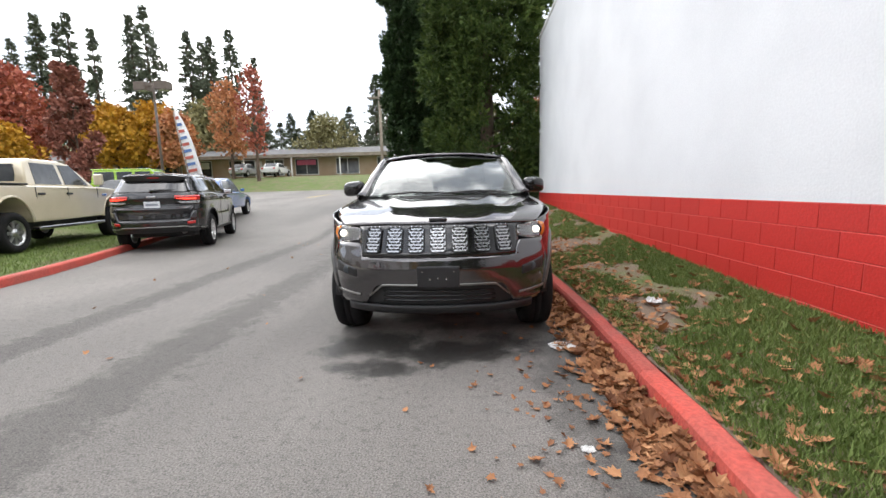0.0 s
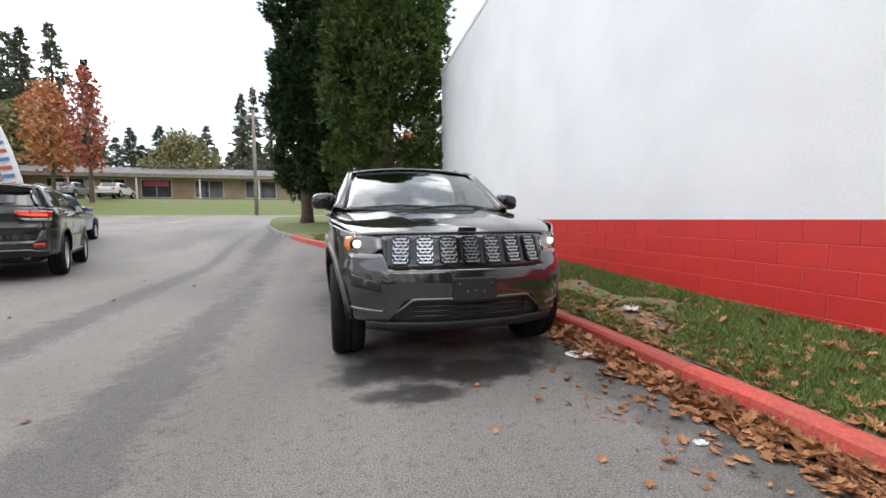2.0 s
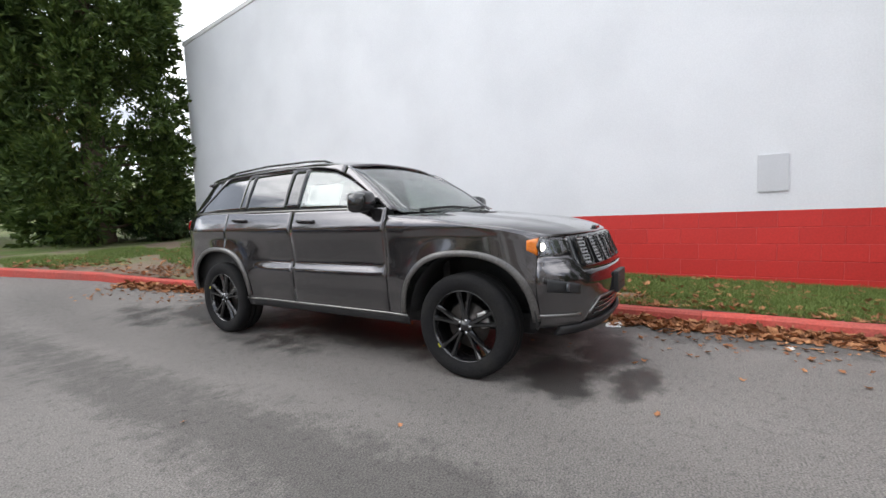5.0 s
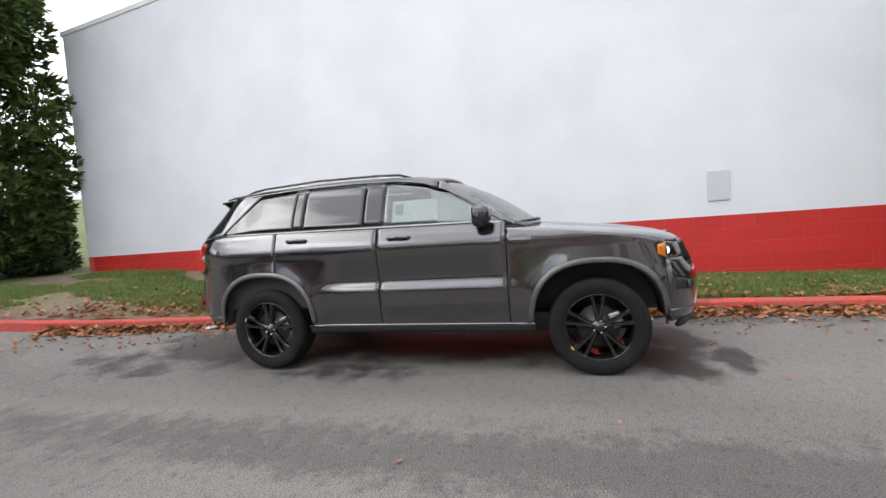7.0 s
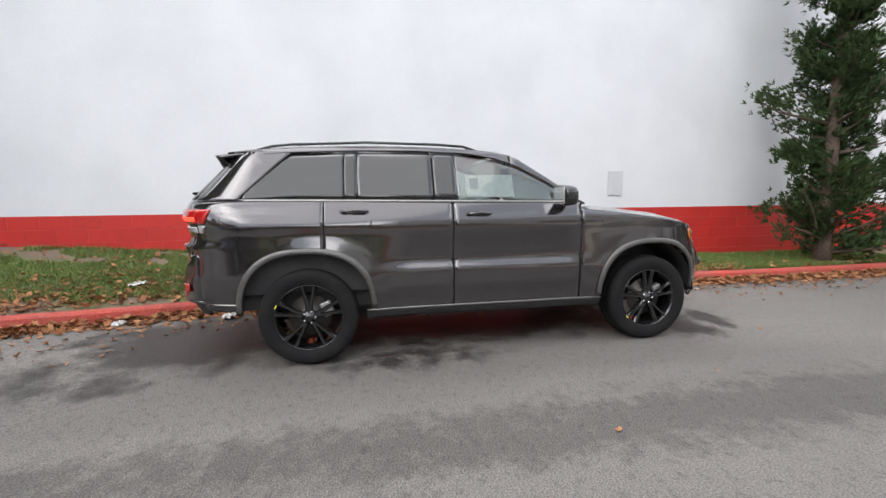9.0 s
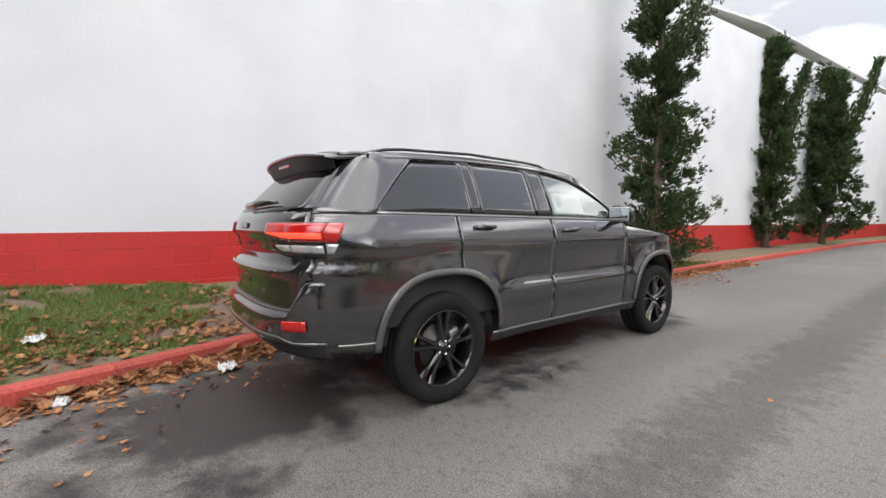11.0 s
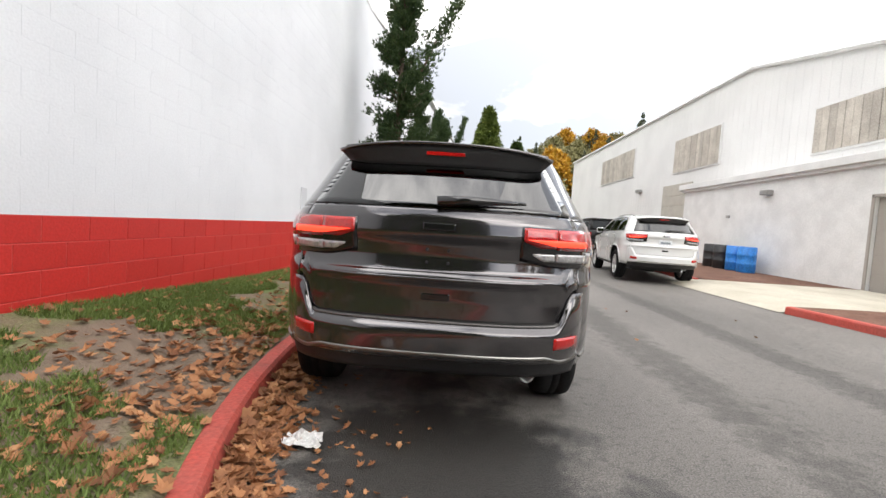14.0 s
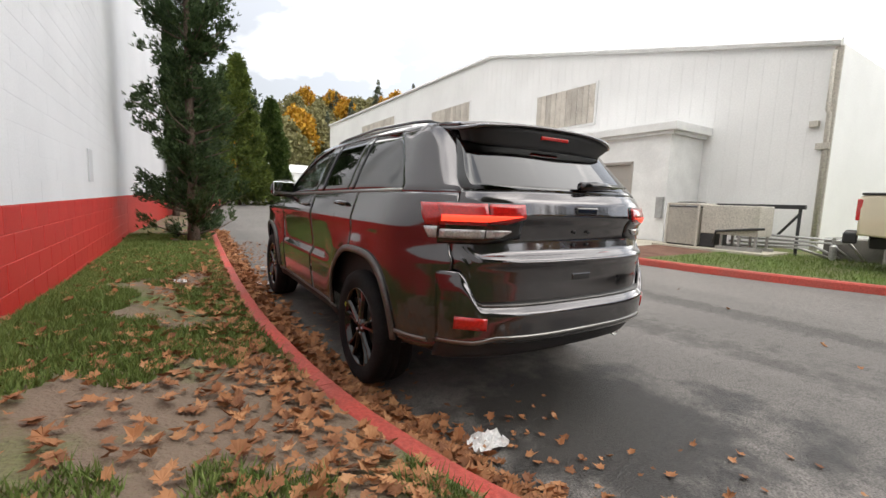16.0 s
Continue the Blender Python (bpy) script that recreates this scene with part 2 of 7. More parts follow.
KERB_GREY = material("bare_concrete", (0.26, 0.25, 0.23), 0.9, second=(0.17, 0.16, 0.15), scale=3, fine=60, bump=0.4)
PALE_CONCRETE = material("pale_concrete", (0.50, 0.46, 0.38), 0.9, second=(0.42, 0.385, 0.31), scale=1.2, fine=70, bump=0.3)
WALL_WHITE = material("white_block_paint", (0.77, 0.78, 0.80), 0.62, second=(0.71, 0.72, 0.74), scale=0.8, fine=55, bump=0.12, fine_mix=0.03)
WALL_RED = material("red_block_paint", (0.56, 0.028, 0.022), 0.5, second=(0.50, 0.03, 0.024), scale=0.9, fine=55, bump=0.15, fine_mix=0.08, object_random=0.05)
MORTAR_RED = material("red_painted_joint", (0.60, 0.10, 0.085), 0.7, scale=3, fine=60, bump=0.2)
PATCH_GREY = material("grey_patch_paint", (0.60, 0.61, 0.63), 0.7, second=(0.58, 0.59, 0.61), scale=5, fine=60, bump=0.03, fine_mix=0.03)
SIDING = material("white_metal_siding", (0.80, 0.80, 0.79), 0.5, second=(0.74, 0.74, 0.73), scale=0.5, fine=20, fine_mix=0.04)
TRIM_WHITE = material("white_trim_paint", (0.78, 0.78, 0.77), 0.5, second=(0.70, 0.70, 0.69), scale=2, fine=30, fine_mix=0.06)
LOUVRE = material("weathered_louvre", (0.42, 0.38, 0.33), 0.7, second=(0.52, 0.48, 0.42), scale=2, fine=25, fine_mix=0.2, object_random=0.15)
DOOR_GREY = material("taupe_door_paint", (0.36, 0.33, 0.30), 0.6, second=(0.33, 0.30, 0.27), scale=1, fine=30, fine_mix=0.05)
ROOF_DARK = material("dark_roofing", (0.10, 0.10, 0.105), 0.85, second=(0.15, 0.145, 0.14), scale=1.5, fine=20, bump=0.4)
BRICK_TAN = material("tan_facade", (0.38, 0.27, 0.18), 0.85, second=(0.46, 0.36, 0.26), scale=0.5, fine=12, fine_mix=0.15)
PANE_DARK = material("dark_pane", (0.03, 0.035, 0.04), 0.08, second=(0.06, 0.065, 0.07), scale=1, fine=5)
STEEL = material("galvanised_steel", (0.45, 0.45, 0.44), 0.45, 0.8, second=(0.38, 0.38, 0.37), scale=3, fine=40)
BRONZE_POLE = material("brown_pole_paint", (0.10, 0.075, 0.06), 0.55, second=(0.13, 0.10, 0.08), scale=2, fine=30)
WOOD_POLE = material("weathered_pole_wood", (0.23, 0.19, 0.15), 0.9, second=(0.30, 0.26, 0.21), scale=2, fine=30, bump=0.4)
BARK = material("tree_bark", (0.085, 0.058, 0.042), 0.95, second=(0.13, 0.095, 0.07), scale=3, fine=25, bump=0.9)
PAPER = material("crumpled_paper", (0.72, 0.72, 0.71), 0.8, second=(0.60, 0.59, 0.57), scale=9, fine=60)
BLUE_PLASTIC = material("blue_barrel_plastic", (0.02, 0.20, 0.62), 0.4, second=(0.03, 0.24, 0.66), scale=2, fine=20)
BLACK_PLASTIC = material("black_barrel_plastic", (0.02, 0.021, 0.023), 0.45, second=(0.035, 0.035, 0.036), scale=2, fine=20)
AC_BEIGE = material("beige_sheet_metal", (0.50, 0.47, 0.41), 0.55, second=(0.45, 0.42, 0.37), scale=2, fine=30)
SIGN_RED = material("rusty_red_sign", (0.45, 0.09, 0.06), 0.6, second=(0.36, 0.09, 0.06), scale=4, fine=30)

# ---- mesh helpers ----
def mesh_object(name, bm, mat, parent=None, smooth=False, label=""):
    me = bpy.data.meshes.new(name)
    bm.to_mesh(me)
    bm.free()
    for k in (mat if isinstance(mat, (list, tuple)) else [mat]):
        me.materials.append(k)
    if smooth:
        me.polygons.foreach_set("use_smooth", [True] * len(me.polygons))
    ob = new(name, me)
    if parent:
        ob.parent = parent
    return tagged(ob, label=label)


def part(name, bm, mat, parent, label="", smooth=False):
    return mesh_object(name, bm, mat, parent, smooth, label)


def raw_object(name, verts, faces, mat, parent=None, smooth=False):
    me = bpy.data.meshes.new(name)
    me.from_pydata([tuple(v) for v in verts], [], [tuple(f) for f in faces])
    me.materials.append(mat)
    if smooth:
        me.polygons.foreach_set("use_smooth", [True] * len(me.polygons))
    ob = new(name, me)
    if parent:
        ob.parent = parent
    return ob


def thing(name, label, category, m=None, group="", kind=""):
    ob = new(name)
    ob.empty_display_size = 0.1
    if m is not None:
        ob.matrix_basis = m
    return tagged(ob, label, category, group, kind)


def add_box(bm, x0, x1, y0, y1, z0, z1, bevel=0.0, m=None):
    r = bmesh.ops.create_cube(bm, size=1)
    vs = r["verts"]
    for v in vs:
        v.co = Vector(((x0 + x1) / 2 + v.co.x * (x1 - x0), (y0 + y1) / 2 + v.co.y * (y1 - y0), (z0 + z1) / 2 + v.co.z * (z1 - z0)))
        if m is not None:
            v.co = m @ v.co
    if bevel:
        es = {e for v in vs for e in v.link_edges}
        bmesh.ops.bevel(bm, geom=list(es), offset=bevel, segments=2, affect="EDGES", profile=0.5)
    return bm


def box(x0, x1, y0, y1, z0, z1, bevel=0.0, m=None):
    return add_box(bmesh.new(), x0, x1, y0, y1, z0, z1, bevel, m)


def add_lathe(bm, profile, n=32, axis="Z", m=None, close=False):
    """Turn a profile of (radius, height) round an axis."""
    rings = []
    for r, h in profile:
        ring = []
        for i in range(n):
            a = 2 * math.pi * i / n
            c, s = r * math.cos(a), r * math.sin(a)
            p = Vector((c, s, h)) if axis == "Z" else (Vector((h, c, s)) if axis == "X" else Vector((c, h, s)))
            ring.append(bm.verts.new(m @ p if m is not None else p))
        rings.append(ring)
    pairs = list(zip(rings, rings[1:])) + ([(rings[-1], rings[0])] if close else [])
    for a, b in pairs:
        for i in range(n):
            j = (i + 1) % n
            bm.faces.new((a[i], a[j], b[j], b[i]))
    if not close:
        if profile[0][0] > 1e-4:
            bm.faces.new(rings[0][::-1])
        if profile[-1][0] > 1e-4:
            bm.faces.new(rings[-1])
    return bm


def lathe(profile, n=32, axis="Z", m=None, close=False):
    return add_lathe(bmesh.new(), profile, n, axis, m, close)


def add_tube(bm, pts, radii, n=8):
    """A tapered tube through points."""
    rings = []
    pts = [Vector(p) for p in pts]
    for i, p in enumerate(pts):
        d = (pts[min(i + 1, len(pts) - 1)] - pts[max(i - 1, 0)]).normalized()
        side = d.cross(Vector((0.31, 0.95, 0.07))).normalized()
        up = d.cross(side)
        r = radii[i] if isinstance(radii, (list, tuple)) else radii
        rings.append([bm.verts.new(p + (side * math.cos(2 * math.pi * k / n) + up * math.sin(2 * math.pi * k / n)) * r) for k in range(n)])
    for a, b in zip(rings, rings[1:]):
        for k in range(n):
            j = (k + 1) % n
            bm.faces.new((a[k], a[j], b[j], b[k]))
    bm.faces.new(rings[0][::-1])
    bm.faces.new(rings[-1])
    return bm


def tube(pts, radii, n=8):
    return add_tube(bmesh.new(), pts, radii, n)


def prism(outline, x0, x1):
    """A solid from an outline of (y, z), spanning x0 to x1."""
    bm = bmesh.new()
    a = [bm.verts.new((x0, y, z)) for y, z in outline]
    b = [bm.verts.new((x1, y, z)) for y, z in outline]
    bm.faces.new(a)
    bm.faces.new(b[::-1])
    for i in range(len(outline)):
        j = (i + 1) % len(outline)
        bm.faces.new((a[j], a[i], b[i], b[j]))
    bmesh.ops.recalc_face_normals(bm, faces=bm.faces)
    return bm


def lerp_table(table, v):
    xs, ys = [a for a, _ in table], [b for _, b in table]
    return float(np.interp(v, xs, ys))


def smooth_table(table, v):
    """The table read at v with its corners rounded off."""
    return sum(lerp_table(table, v + d) * w for d, w in ((-0.5, 0.2), (-0.25, 0.2), (0, 0.2), (0.25, 0.2), (0.5, 0.2)))


# ---- ground ----
def ease(v):
    v = min(1.0, max(0.0, v))
    return v * v * (3 - 2 * v)


def terrain(x, y):
    """Height of the road surface: flat by the car, rising slowly up the drive and a little beyond it."""
    z = 0.0
    y0 = 4 + 5 * ease((-x - 1) / 5)
    if y > y0:
        z += 1.4 * (1 - math.exp(-(y - y0) / 13)) * min(1, (y - y0) / 3)
    z += 1.9 * ease((y - 31) / 14)
    if y < -4:
        z += 0.010 * (-y - 4) if y > -44 else 0.40
    return z + 0.07 * ease((-x - 3) / 4)


KERB_LINE = [(-60, -4.4), (-46, -2.6), (-38, -1.6), (-30, -0.55), (-20, 0.5), (-10.8, 0.92), (-5.5, 1.1), (-2.4, 1.2), (0, 1.25), (1.5, 1.25), (3.1, 1.15),
             (3.9, 1.0), (4.65, 0.76), (5.2, 0.5), (5.8, 0.16), (6.4, -0.22), (7.2, -0.72), (8.9, -1.55), (12, -2.6), (16, -3.4), (22, -4.0), (30, -4.4)]
BANK = [(-60, 0.65), (-20, 0.35), (-5, 0.12), (-2, 0.2), (0, 0.25), (3, 0.38), (5, 0.5), (7.5, 0.65), (12, 0.8), (16, 1.05), (30, 1.45)]


def kerb_x(y):
    return smooth_table(KERB_LINE, y)


def wall_x(y):
    """The building's face: parallel to the car, then turning towards the road."""
    return 2.9 if y > -7 else 2.9 - 0.1 * (-7 - y)


def sheet(name, xs, ys, height, mat, kind="structure", label="", category=""):
    verts = [(x, y, height(x, y)) for y in ys for x in xs]
    w = len(xs)
    faces = [(j * w + i, j * w + i + 1, (j + 1) * w + i + 1, (j + 1) * w + i) for j in range(len(ys) - 1) for i in range(w - 1)]
    ob = raw_object(name, verts, faces, mat, smooth=True)
    return tagged(ob, label, category or name, kind=kind)


def steps(*spans):
    out = []
    for a, b, n in spans:
        out += [a + (b - a) * i / n for i in range(n)]
    return out + [spans[-1][1]]


def far_ground(x, y):
    """Woods and hills round about: a green plain that climbs into low hills."""
    r = math.hypot(x, y)
    h = max(0.0, (r - 110) / 400) ** 1.2 * 34 + 26 * ease((-y - 60) / 120) * ease((-x + 10) / 60)
    inside = -29 < x < 13 and -69 < y < 31
    return terrain(x, y) - (0.9 if inside else 0.06) + h


sheet("ground", steps((-900, -80, 14), (-80, 80, 80), (80, 900, 14)), steps((-900, -80, 14), (-80, 80, 60), (80, 900, 14)), far_ground, TURF,
      label="rough green open ground reaching to wooded hills", category="ground")
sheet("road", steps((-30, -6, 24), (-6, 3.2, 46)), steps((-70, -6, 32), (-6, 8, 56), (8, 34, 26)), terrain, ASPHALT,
      label="worn grey asphalt driveway with dark strips, damp patches and painted shade under the car", category="road")


def verge_height(x, y):
    k = kerb_x(y) + 0.14
    f = min(1.3, max(0, (x - k) / max(0.3, 2.9 - k)))
    low = terrain(k, y) + 0.125
    top = lerp_table(BANK, y)
    return low + (top - low) * f + 0.022 * noise.noise(Vector((x * 1.7, y * 1.7, 3)))


def verge(name, y0, y1, n, right, label, mat=None):
    verts, faces, w = [], [], 25
    for j in range(n + 1):
        y = y0 + (y1 - y0) * j / n
        a, b = kerb_x(y) + 0.13, right(y)
        for i in range(w):
            x = a + (b - a) * i / (w - 1)
            verts.append((x, y, verge_height(x, y)))
    for j in range(n):
        for i in range(w - 1):
            p = j * w + i
            faces.append((p, p + 1, p + w + 1, p + w))
    return tagged(raw_object(name, verts, faces, mat or VERGE_MAT, smooth=True), label, "lawn", kind="structure")


def verge_material():
    """Thin lawn: bare trodden soil in patches, turf between."""
    m = material("thin_lawn", (0.11, 0.15, 0.040), 0.95, second=(0.17, 0.18, 0.075), scale=2, fine=55, bump=0.9, fine_mix=0.45)
    t = m.node_tree
    p = t.nodes["Principled BSDF"]
    base = p.inputs["Base Color"].links[0].from_socket
    co = t.nodes.new("ShaderNodeTexCoord")
    n = t.nodes.new("ShaderNodeTexNoise")
    n.inputs["Scale"].default_value, n.inputs["Detail"].default_value, n.inputs["Roughness"].default_value = 0.9, 8, 0.62
    t.links.new(co.outputs["Object"], n.inputs["Vector"])
    r = t.nodes.new("ShaderNodeMapRange")
    r.inputs["From Min"].default_value, r.inputs["From Max"].default_value = 0.40, 0.54
    t.links.new(n.outputs["Fac"], r.inputs["Value"])
    mx = t.nodes.new("ShaderNodeMix")
    mx.data_type = "RGBA"
    mx.inputs["B"].default_value = (0.205, 0.150, 0.108, 1)
    t.links.new(r.outputs["Result"], mx.inputs["Factor"])
    t.links.new(base, mx.inputs["A"])
    t.links.new(mx.outputs["Result"], p.inputs["Base Color"])
    return m


VERGE_MAT = verge_material()
verge("lawn", -48, 10.5, 190, lambda y: wall_x(y) + 0.03, "thin green lawn with bare soil and fallen leaves below the wall")
verge("lawn_corner", 10.5, 30, 50, lambda y: 14.0, "green lawn under the tall evergreens", TURF)

# kerbs: separate cast lengths with narrow joints
KERB_PROFILE = [(0, -0.08), (0.012, 0.105), (0.03, 0.128), (0.12, 0.132), (0.145, 0.115), (0.15, -0.08)]


def kerb_run(name, line, length, mats, label, flip=1):
    """Kerb along a line of points, cast in lengths, each one a stone of its own."""
    root = thing(name, label, "kerb", kind="structure")
    pts = [Vector(p) for p in line]
    acc, run = 0.0, [pts[0]]
    k = 0
    for a, b in zip(pts, pts[1:]):
        run.append(b)
        acc += (b - a).length
        if acc >= length or b is pts[-1]:
            bm = bmesh.new()
            rings = []
            for i, p in enumerate(run):
                d = (run[min(i + 1, len(run) - 1)] - run[max(i - 1, 0)]).normalized()
                if i == 0:
                    p = p + d * 0.004
                side = Vector((d.y, -d.x, 0)).normalized() * flip
                wob = 0.006 * noise.noise(p * 2.1)
                rings.append([bm.verts.new(p + side * (u + wob) + Vector((0, 0, w + wob * 0.6))) for u, w in KERB_PROFILE])
            for r0, r1 in zip(rings, rings[1:]):
                for q in range(len(KERB_PROFILE) - 1):
                    bm.faces.new((r0[q], r0[q + 1], r1[q + 1], r1[q]))
            bm.faces.new(rings[0])
            bm.faces.new(rings[-1][::-1])
            bmesh.ops.recalc_face_normals(bm, faces=bm.faces)
            mesh_object("kerb_stone", bm, mats(run[0]), root, smooth=False)
            run, acc = [b], 0.0
            k += 1
    return root


def right_line():
    out, y = [], -48.0
    while y < 29:
        x = kerb_x(y)
        out.append((x, y, terrain(x, y)))
        y += 0.15 if -4 < y < 9 else 0.5
    return out


kerb_run("kerb_by_building", right_line(), 1.5, lambda p: KERB_RED if p.y < 9.0 else KERB_GREY, "red painted concrete kerb along the lawn, chipped", 1)
LEFT_LINE = [(-5.75, -1.3), (-5.85, -0.6), (-5.95, 0.3), (-6.05, 1.3), (-6.3, 2.5), (-6.65, 3.7), (-7.1, 5.0), (-7.6, 6.4), (-8.2, 8.0), (-9.2, 10.5), (-10.5, 13)]
kerb_run("kerb_by_island", [(x, y, terrain(x, y)) for x, y in LEFT_LINE], 2.2, lambda p: KERB_RED, "red painted concrete kerb round the grass island", -1)
FAR_LINE = [(-6.6, -5.3), (-6.7, -6.0), (-6.8, -7.2), (-6.9, -9), (-7.2, -13), (-7.6, -18), (-8.2, -28)]
kerb_run("kerb_by_annex", [(x, y, terrain(x, y)) for x, y in FAR_LINE], 2.5, lambda p: KERB_RED if p.y > -6.2 else PALE_CONCRETE, "pale concrete kerb with a red painted end", -1)


def island(name, line, back, mat, lift, label, category):
    verts, faces, w = [], [], 14
    for x, y in line:
        for i in range(w):
            f = i / (w - 1)
            xx = x - 0.14 + (back - x) * f
            verts.append((xx, y, terrain(xx, y) + lift + 0.02 * noise.noise(Vector((xx, y, 0)))))
    for j in range(len(line) - 1):
        for i in range(w - 1):
            p = j * w + i
            faces.append((p, p + w, p + w + 1, p + 1))
    return tagged(raw_object(name, verts, faces, mat, smooth=True), label, category, kind="structure")


island("lawn_island", [p for p in LEFT_LINE if p[1] > -0.7], -30, TURF, 0.12, "mown green grass island with parked vehicles", "lawn")
island("mulch_bed", [(-5.75, -1.3), (-5.85, -0.6), (-5.95, 0.35)], -13, BARK_MULCH, 0.125, "dark bark mulch bed beside the apron", "ground")
island("mulch_bed_far", FAR_LINE, -13, BARK_MULCH, 0.10, "dark red bark mulch strip at the annex wall", "ground")
sheet("driveway_apron", steps((-10.8, -6.6, 8), (-6.6, -5.7, 3)), steps((-5.35, -1.35, 10)),
              lambda x, y: terrain(x, y) + (0.11 if x < -6.4 else 0.012 + 0.098 * min(1, (-5.7 - x) / 0.7)), PALE_CONCRETE,
              label="pale yellowish concrete apron before the roll-up door", category="pavement")

# ---- painted block building beside the car ----
building = thing("block_building", "white painted block building with a red lower band", "building", kind="structure")


def roof_z(y):
    return float(np.interp(y, [-40, -14, 10.4], [8.2, 8.15, 5.9]))


RED_TOP = 1.07
BLOCK_L, BLOCK_H, JOINT = 0.4, 0.2, 0.005


def wall_core(y0, y1, x0, x1, z0, ztop0, ztop1, mat, name):
    """A plain wall core behind the blocks, from y0 to y1, with a sloping top."""
    bm = bmesh.new()
    vs = []
    for y, x, zt in ((y0, x0, ztop0), (y1, x1, ztop1)):
        vs.append([bm.verts.new((x, y, z0)), bm.verts.new((x + 0.22, y, z0)), bm.verts.new((x + 0.22, y, zt)), bm.verts.new((x, y, zt))])
    a, b = vs
    for i in range(4):
        j = (i + 1) % 4
        bm.faces.new((a[i], b[i], b[j], a[j]))
    bm.faces.new(a)
    bm.faces.new(b[::-1])
    bmesh.ops.recalc_face_normals(bm, faces=bm.faces)
    return part(name, bm, mat, building)


wall_core(10.4, -7, 2.908, 2.908, -0.5, RED_TOP, RED_TOP, MORTAR_RED, "lower_wall")
wall_core(10.4, -7, 2.9065, 2.9065, RED_TOP, roof_z(10.4), roof_z(-7), WALL_WHITE, "upper_wall")
wall_core(-7.0, -37, 2.905, -0.095, -0.5, RED_TOP, RED_TOP, WALL_RED, "lower_wall")
wall_core(-7.0, -40, 2.905, -0.395, RED_TOP, roof_z(-7), roof_z(-40), WALL_WHITE, "upper_wall")
part("end_wall", box(3.13, 18, 10.15, 10.4, -0.5, 5.85), WALL_WHITE, building)
part("far_end_wall", box(-0.17, 18, -40.2, -40.0, -0.5, 8.1), WALL_WHITE, building)
bm = bmesh.new()
rows_ = [[bm.verts.new((wall_x(y) - 0.012, y, roof_z(y) + dz)) for dz in (0.0, 0.10)] + [bm.verts.new((18, y, roof_z(y) + dz)) for dz in (0.10, 0.0)] for y in (10.45, -7, -14, -40.2)]
for a, b in zip(rows_, rows_[1:]):
    for i in range(4):
        j = (i + 1) % 4
        bm.faces.new((a[i], b[i], b[j], a[j]))
bm.faces.new(rows_[0])
bm.faces.new(rows_[-1][::-1])
bmesh.ops.recalc_face_normals(bm, faces=bm.faces)
part("roof", bm, TRIM_WHITE, building, "flat roof with a thin white edge")
part("wall_patch", box(2.884, 2.904, -2.24, -1.95, 1.30, 1.73), PATCH_GREY, building, "grey painted-over patch on the wall")

# ---- vehicle materials ----
def car_paint(name, color, metal=0.65, rough=0.24):
    m = material(name, color, rough, metal, second=tuple(c * 0.93 for c in color), scale=2, fine=900, fine_mix=0.10, coat=1.0)
    return m


BRAKE_IRON = material("brake_iron", (0.10, 0.092, 0.085), 0.45, 0.6, second=(0.07, 0.062, 0.056), scale=9, fine=90)
GREY_PAINT = car_paint("granite_grey_paint", (0.100, 0.095, 0.098), 0.85, 0.13)
BLACK_PAINT = car_paint("black_paint", (0.018, 0.018, 0.020), 0.3)
WHITE_PAINT = car_paint("white_paint", (0.72, 0.72, 0.71), 0.0)
CREAM_PAINT = car_paint("cream_paint", (0.66, 0.58, 0.42), 0.0)
GREEN_PAINT = car_paint("lime_green_paint", (0.30, 0.52, 0.02), 0.0)
SILVER_PAINT = car_paint("silver_paint", (0.45, 0.46, 0.47), 0.5)
RED_PAINT = car_paint("red_paint", (0.45, 0.02, 0.02), 0.1)
BLUE_PAINT = car_paint("blue_paint", (0.06, 0.14, 0.35), 0.2)
CLADDING = material("black_cladding", (0.016, 0.016, 0.017), 0.55, second=(0.022, 0.022, 0.023), scale=4, fine=150, bump=0.1)
GLOSS_BLACK = material("gloss_black", (0.008, 0.008, 0.009), 0.12, second=(0.012, 0.012, 0.012), scale=4, fine=60, coat=0.6)
RUBBER = material("tyre_rubber", (0.011, 0.011, 0.012), 0.85, second=(0.016, 0.0155, 0.015), spec=0.2, scale=6, fine=80, bump=0.2)
CHROME = material("satin_chrome", (0.55, 0.55, 0.56), 0.22, 1.0, second=(0.50, 0.50, 0.51), scale=6, fine=50, fine_mix=0.05)
BRIGHT_TRIM = material("dull_bright_trim", (0.30, 0.295, 0.28), 0.3, 1.0, second=(0.26, 0.255, 0.24), scale=6, fine=50, fine_mix=0.05)
ALLOY = material("silver_alloy", (0.55, 0.55, 0.55), 0.35, 0.9, second=(0.48, 0.48, 0.48), scale=4, fine=40)
DARK_TRIM = material("cabin_black", (0.025, 0.025, 0.026), 0.8, second=(0.035, 0.034, 0.034), scale=5, fine=90, bump=0.15)
RED_LENS = material("red_lens", (0.50, 0.012, 0.010), 0.1, second=(0.42, 0.01, 0.01), scale=8, fine=120, coat=1.0)
RED_LIGHT = glow("lit_red_strip", (1.0, 0.06, 0.03), 1.1)
CLEAR_LENS = material("clear_lens", (0.55, 0.55, 0.55), 0.12, 0.3, second=(0.35, 0.35, 0.36), scale=25, fine=120, coat=1.0)
AMBER_LENS = material("amber_lens", (0.75, 0.20, 0.01), 0.12, second=(0.65, 0.16, 0.01), scale=10, fine=90, coat=1.0)
LAMP_CHROME = material("lamp_reflector", (0.20, 0.20, 0.21), 0.25, 1.0, second=(0.16, 0.16, 0.17), scale=9, fine=40)
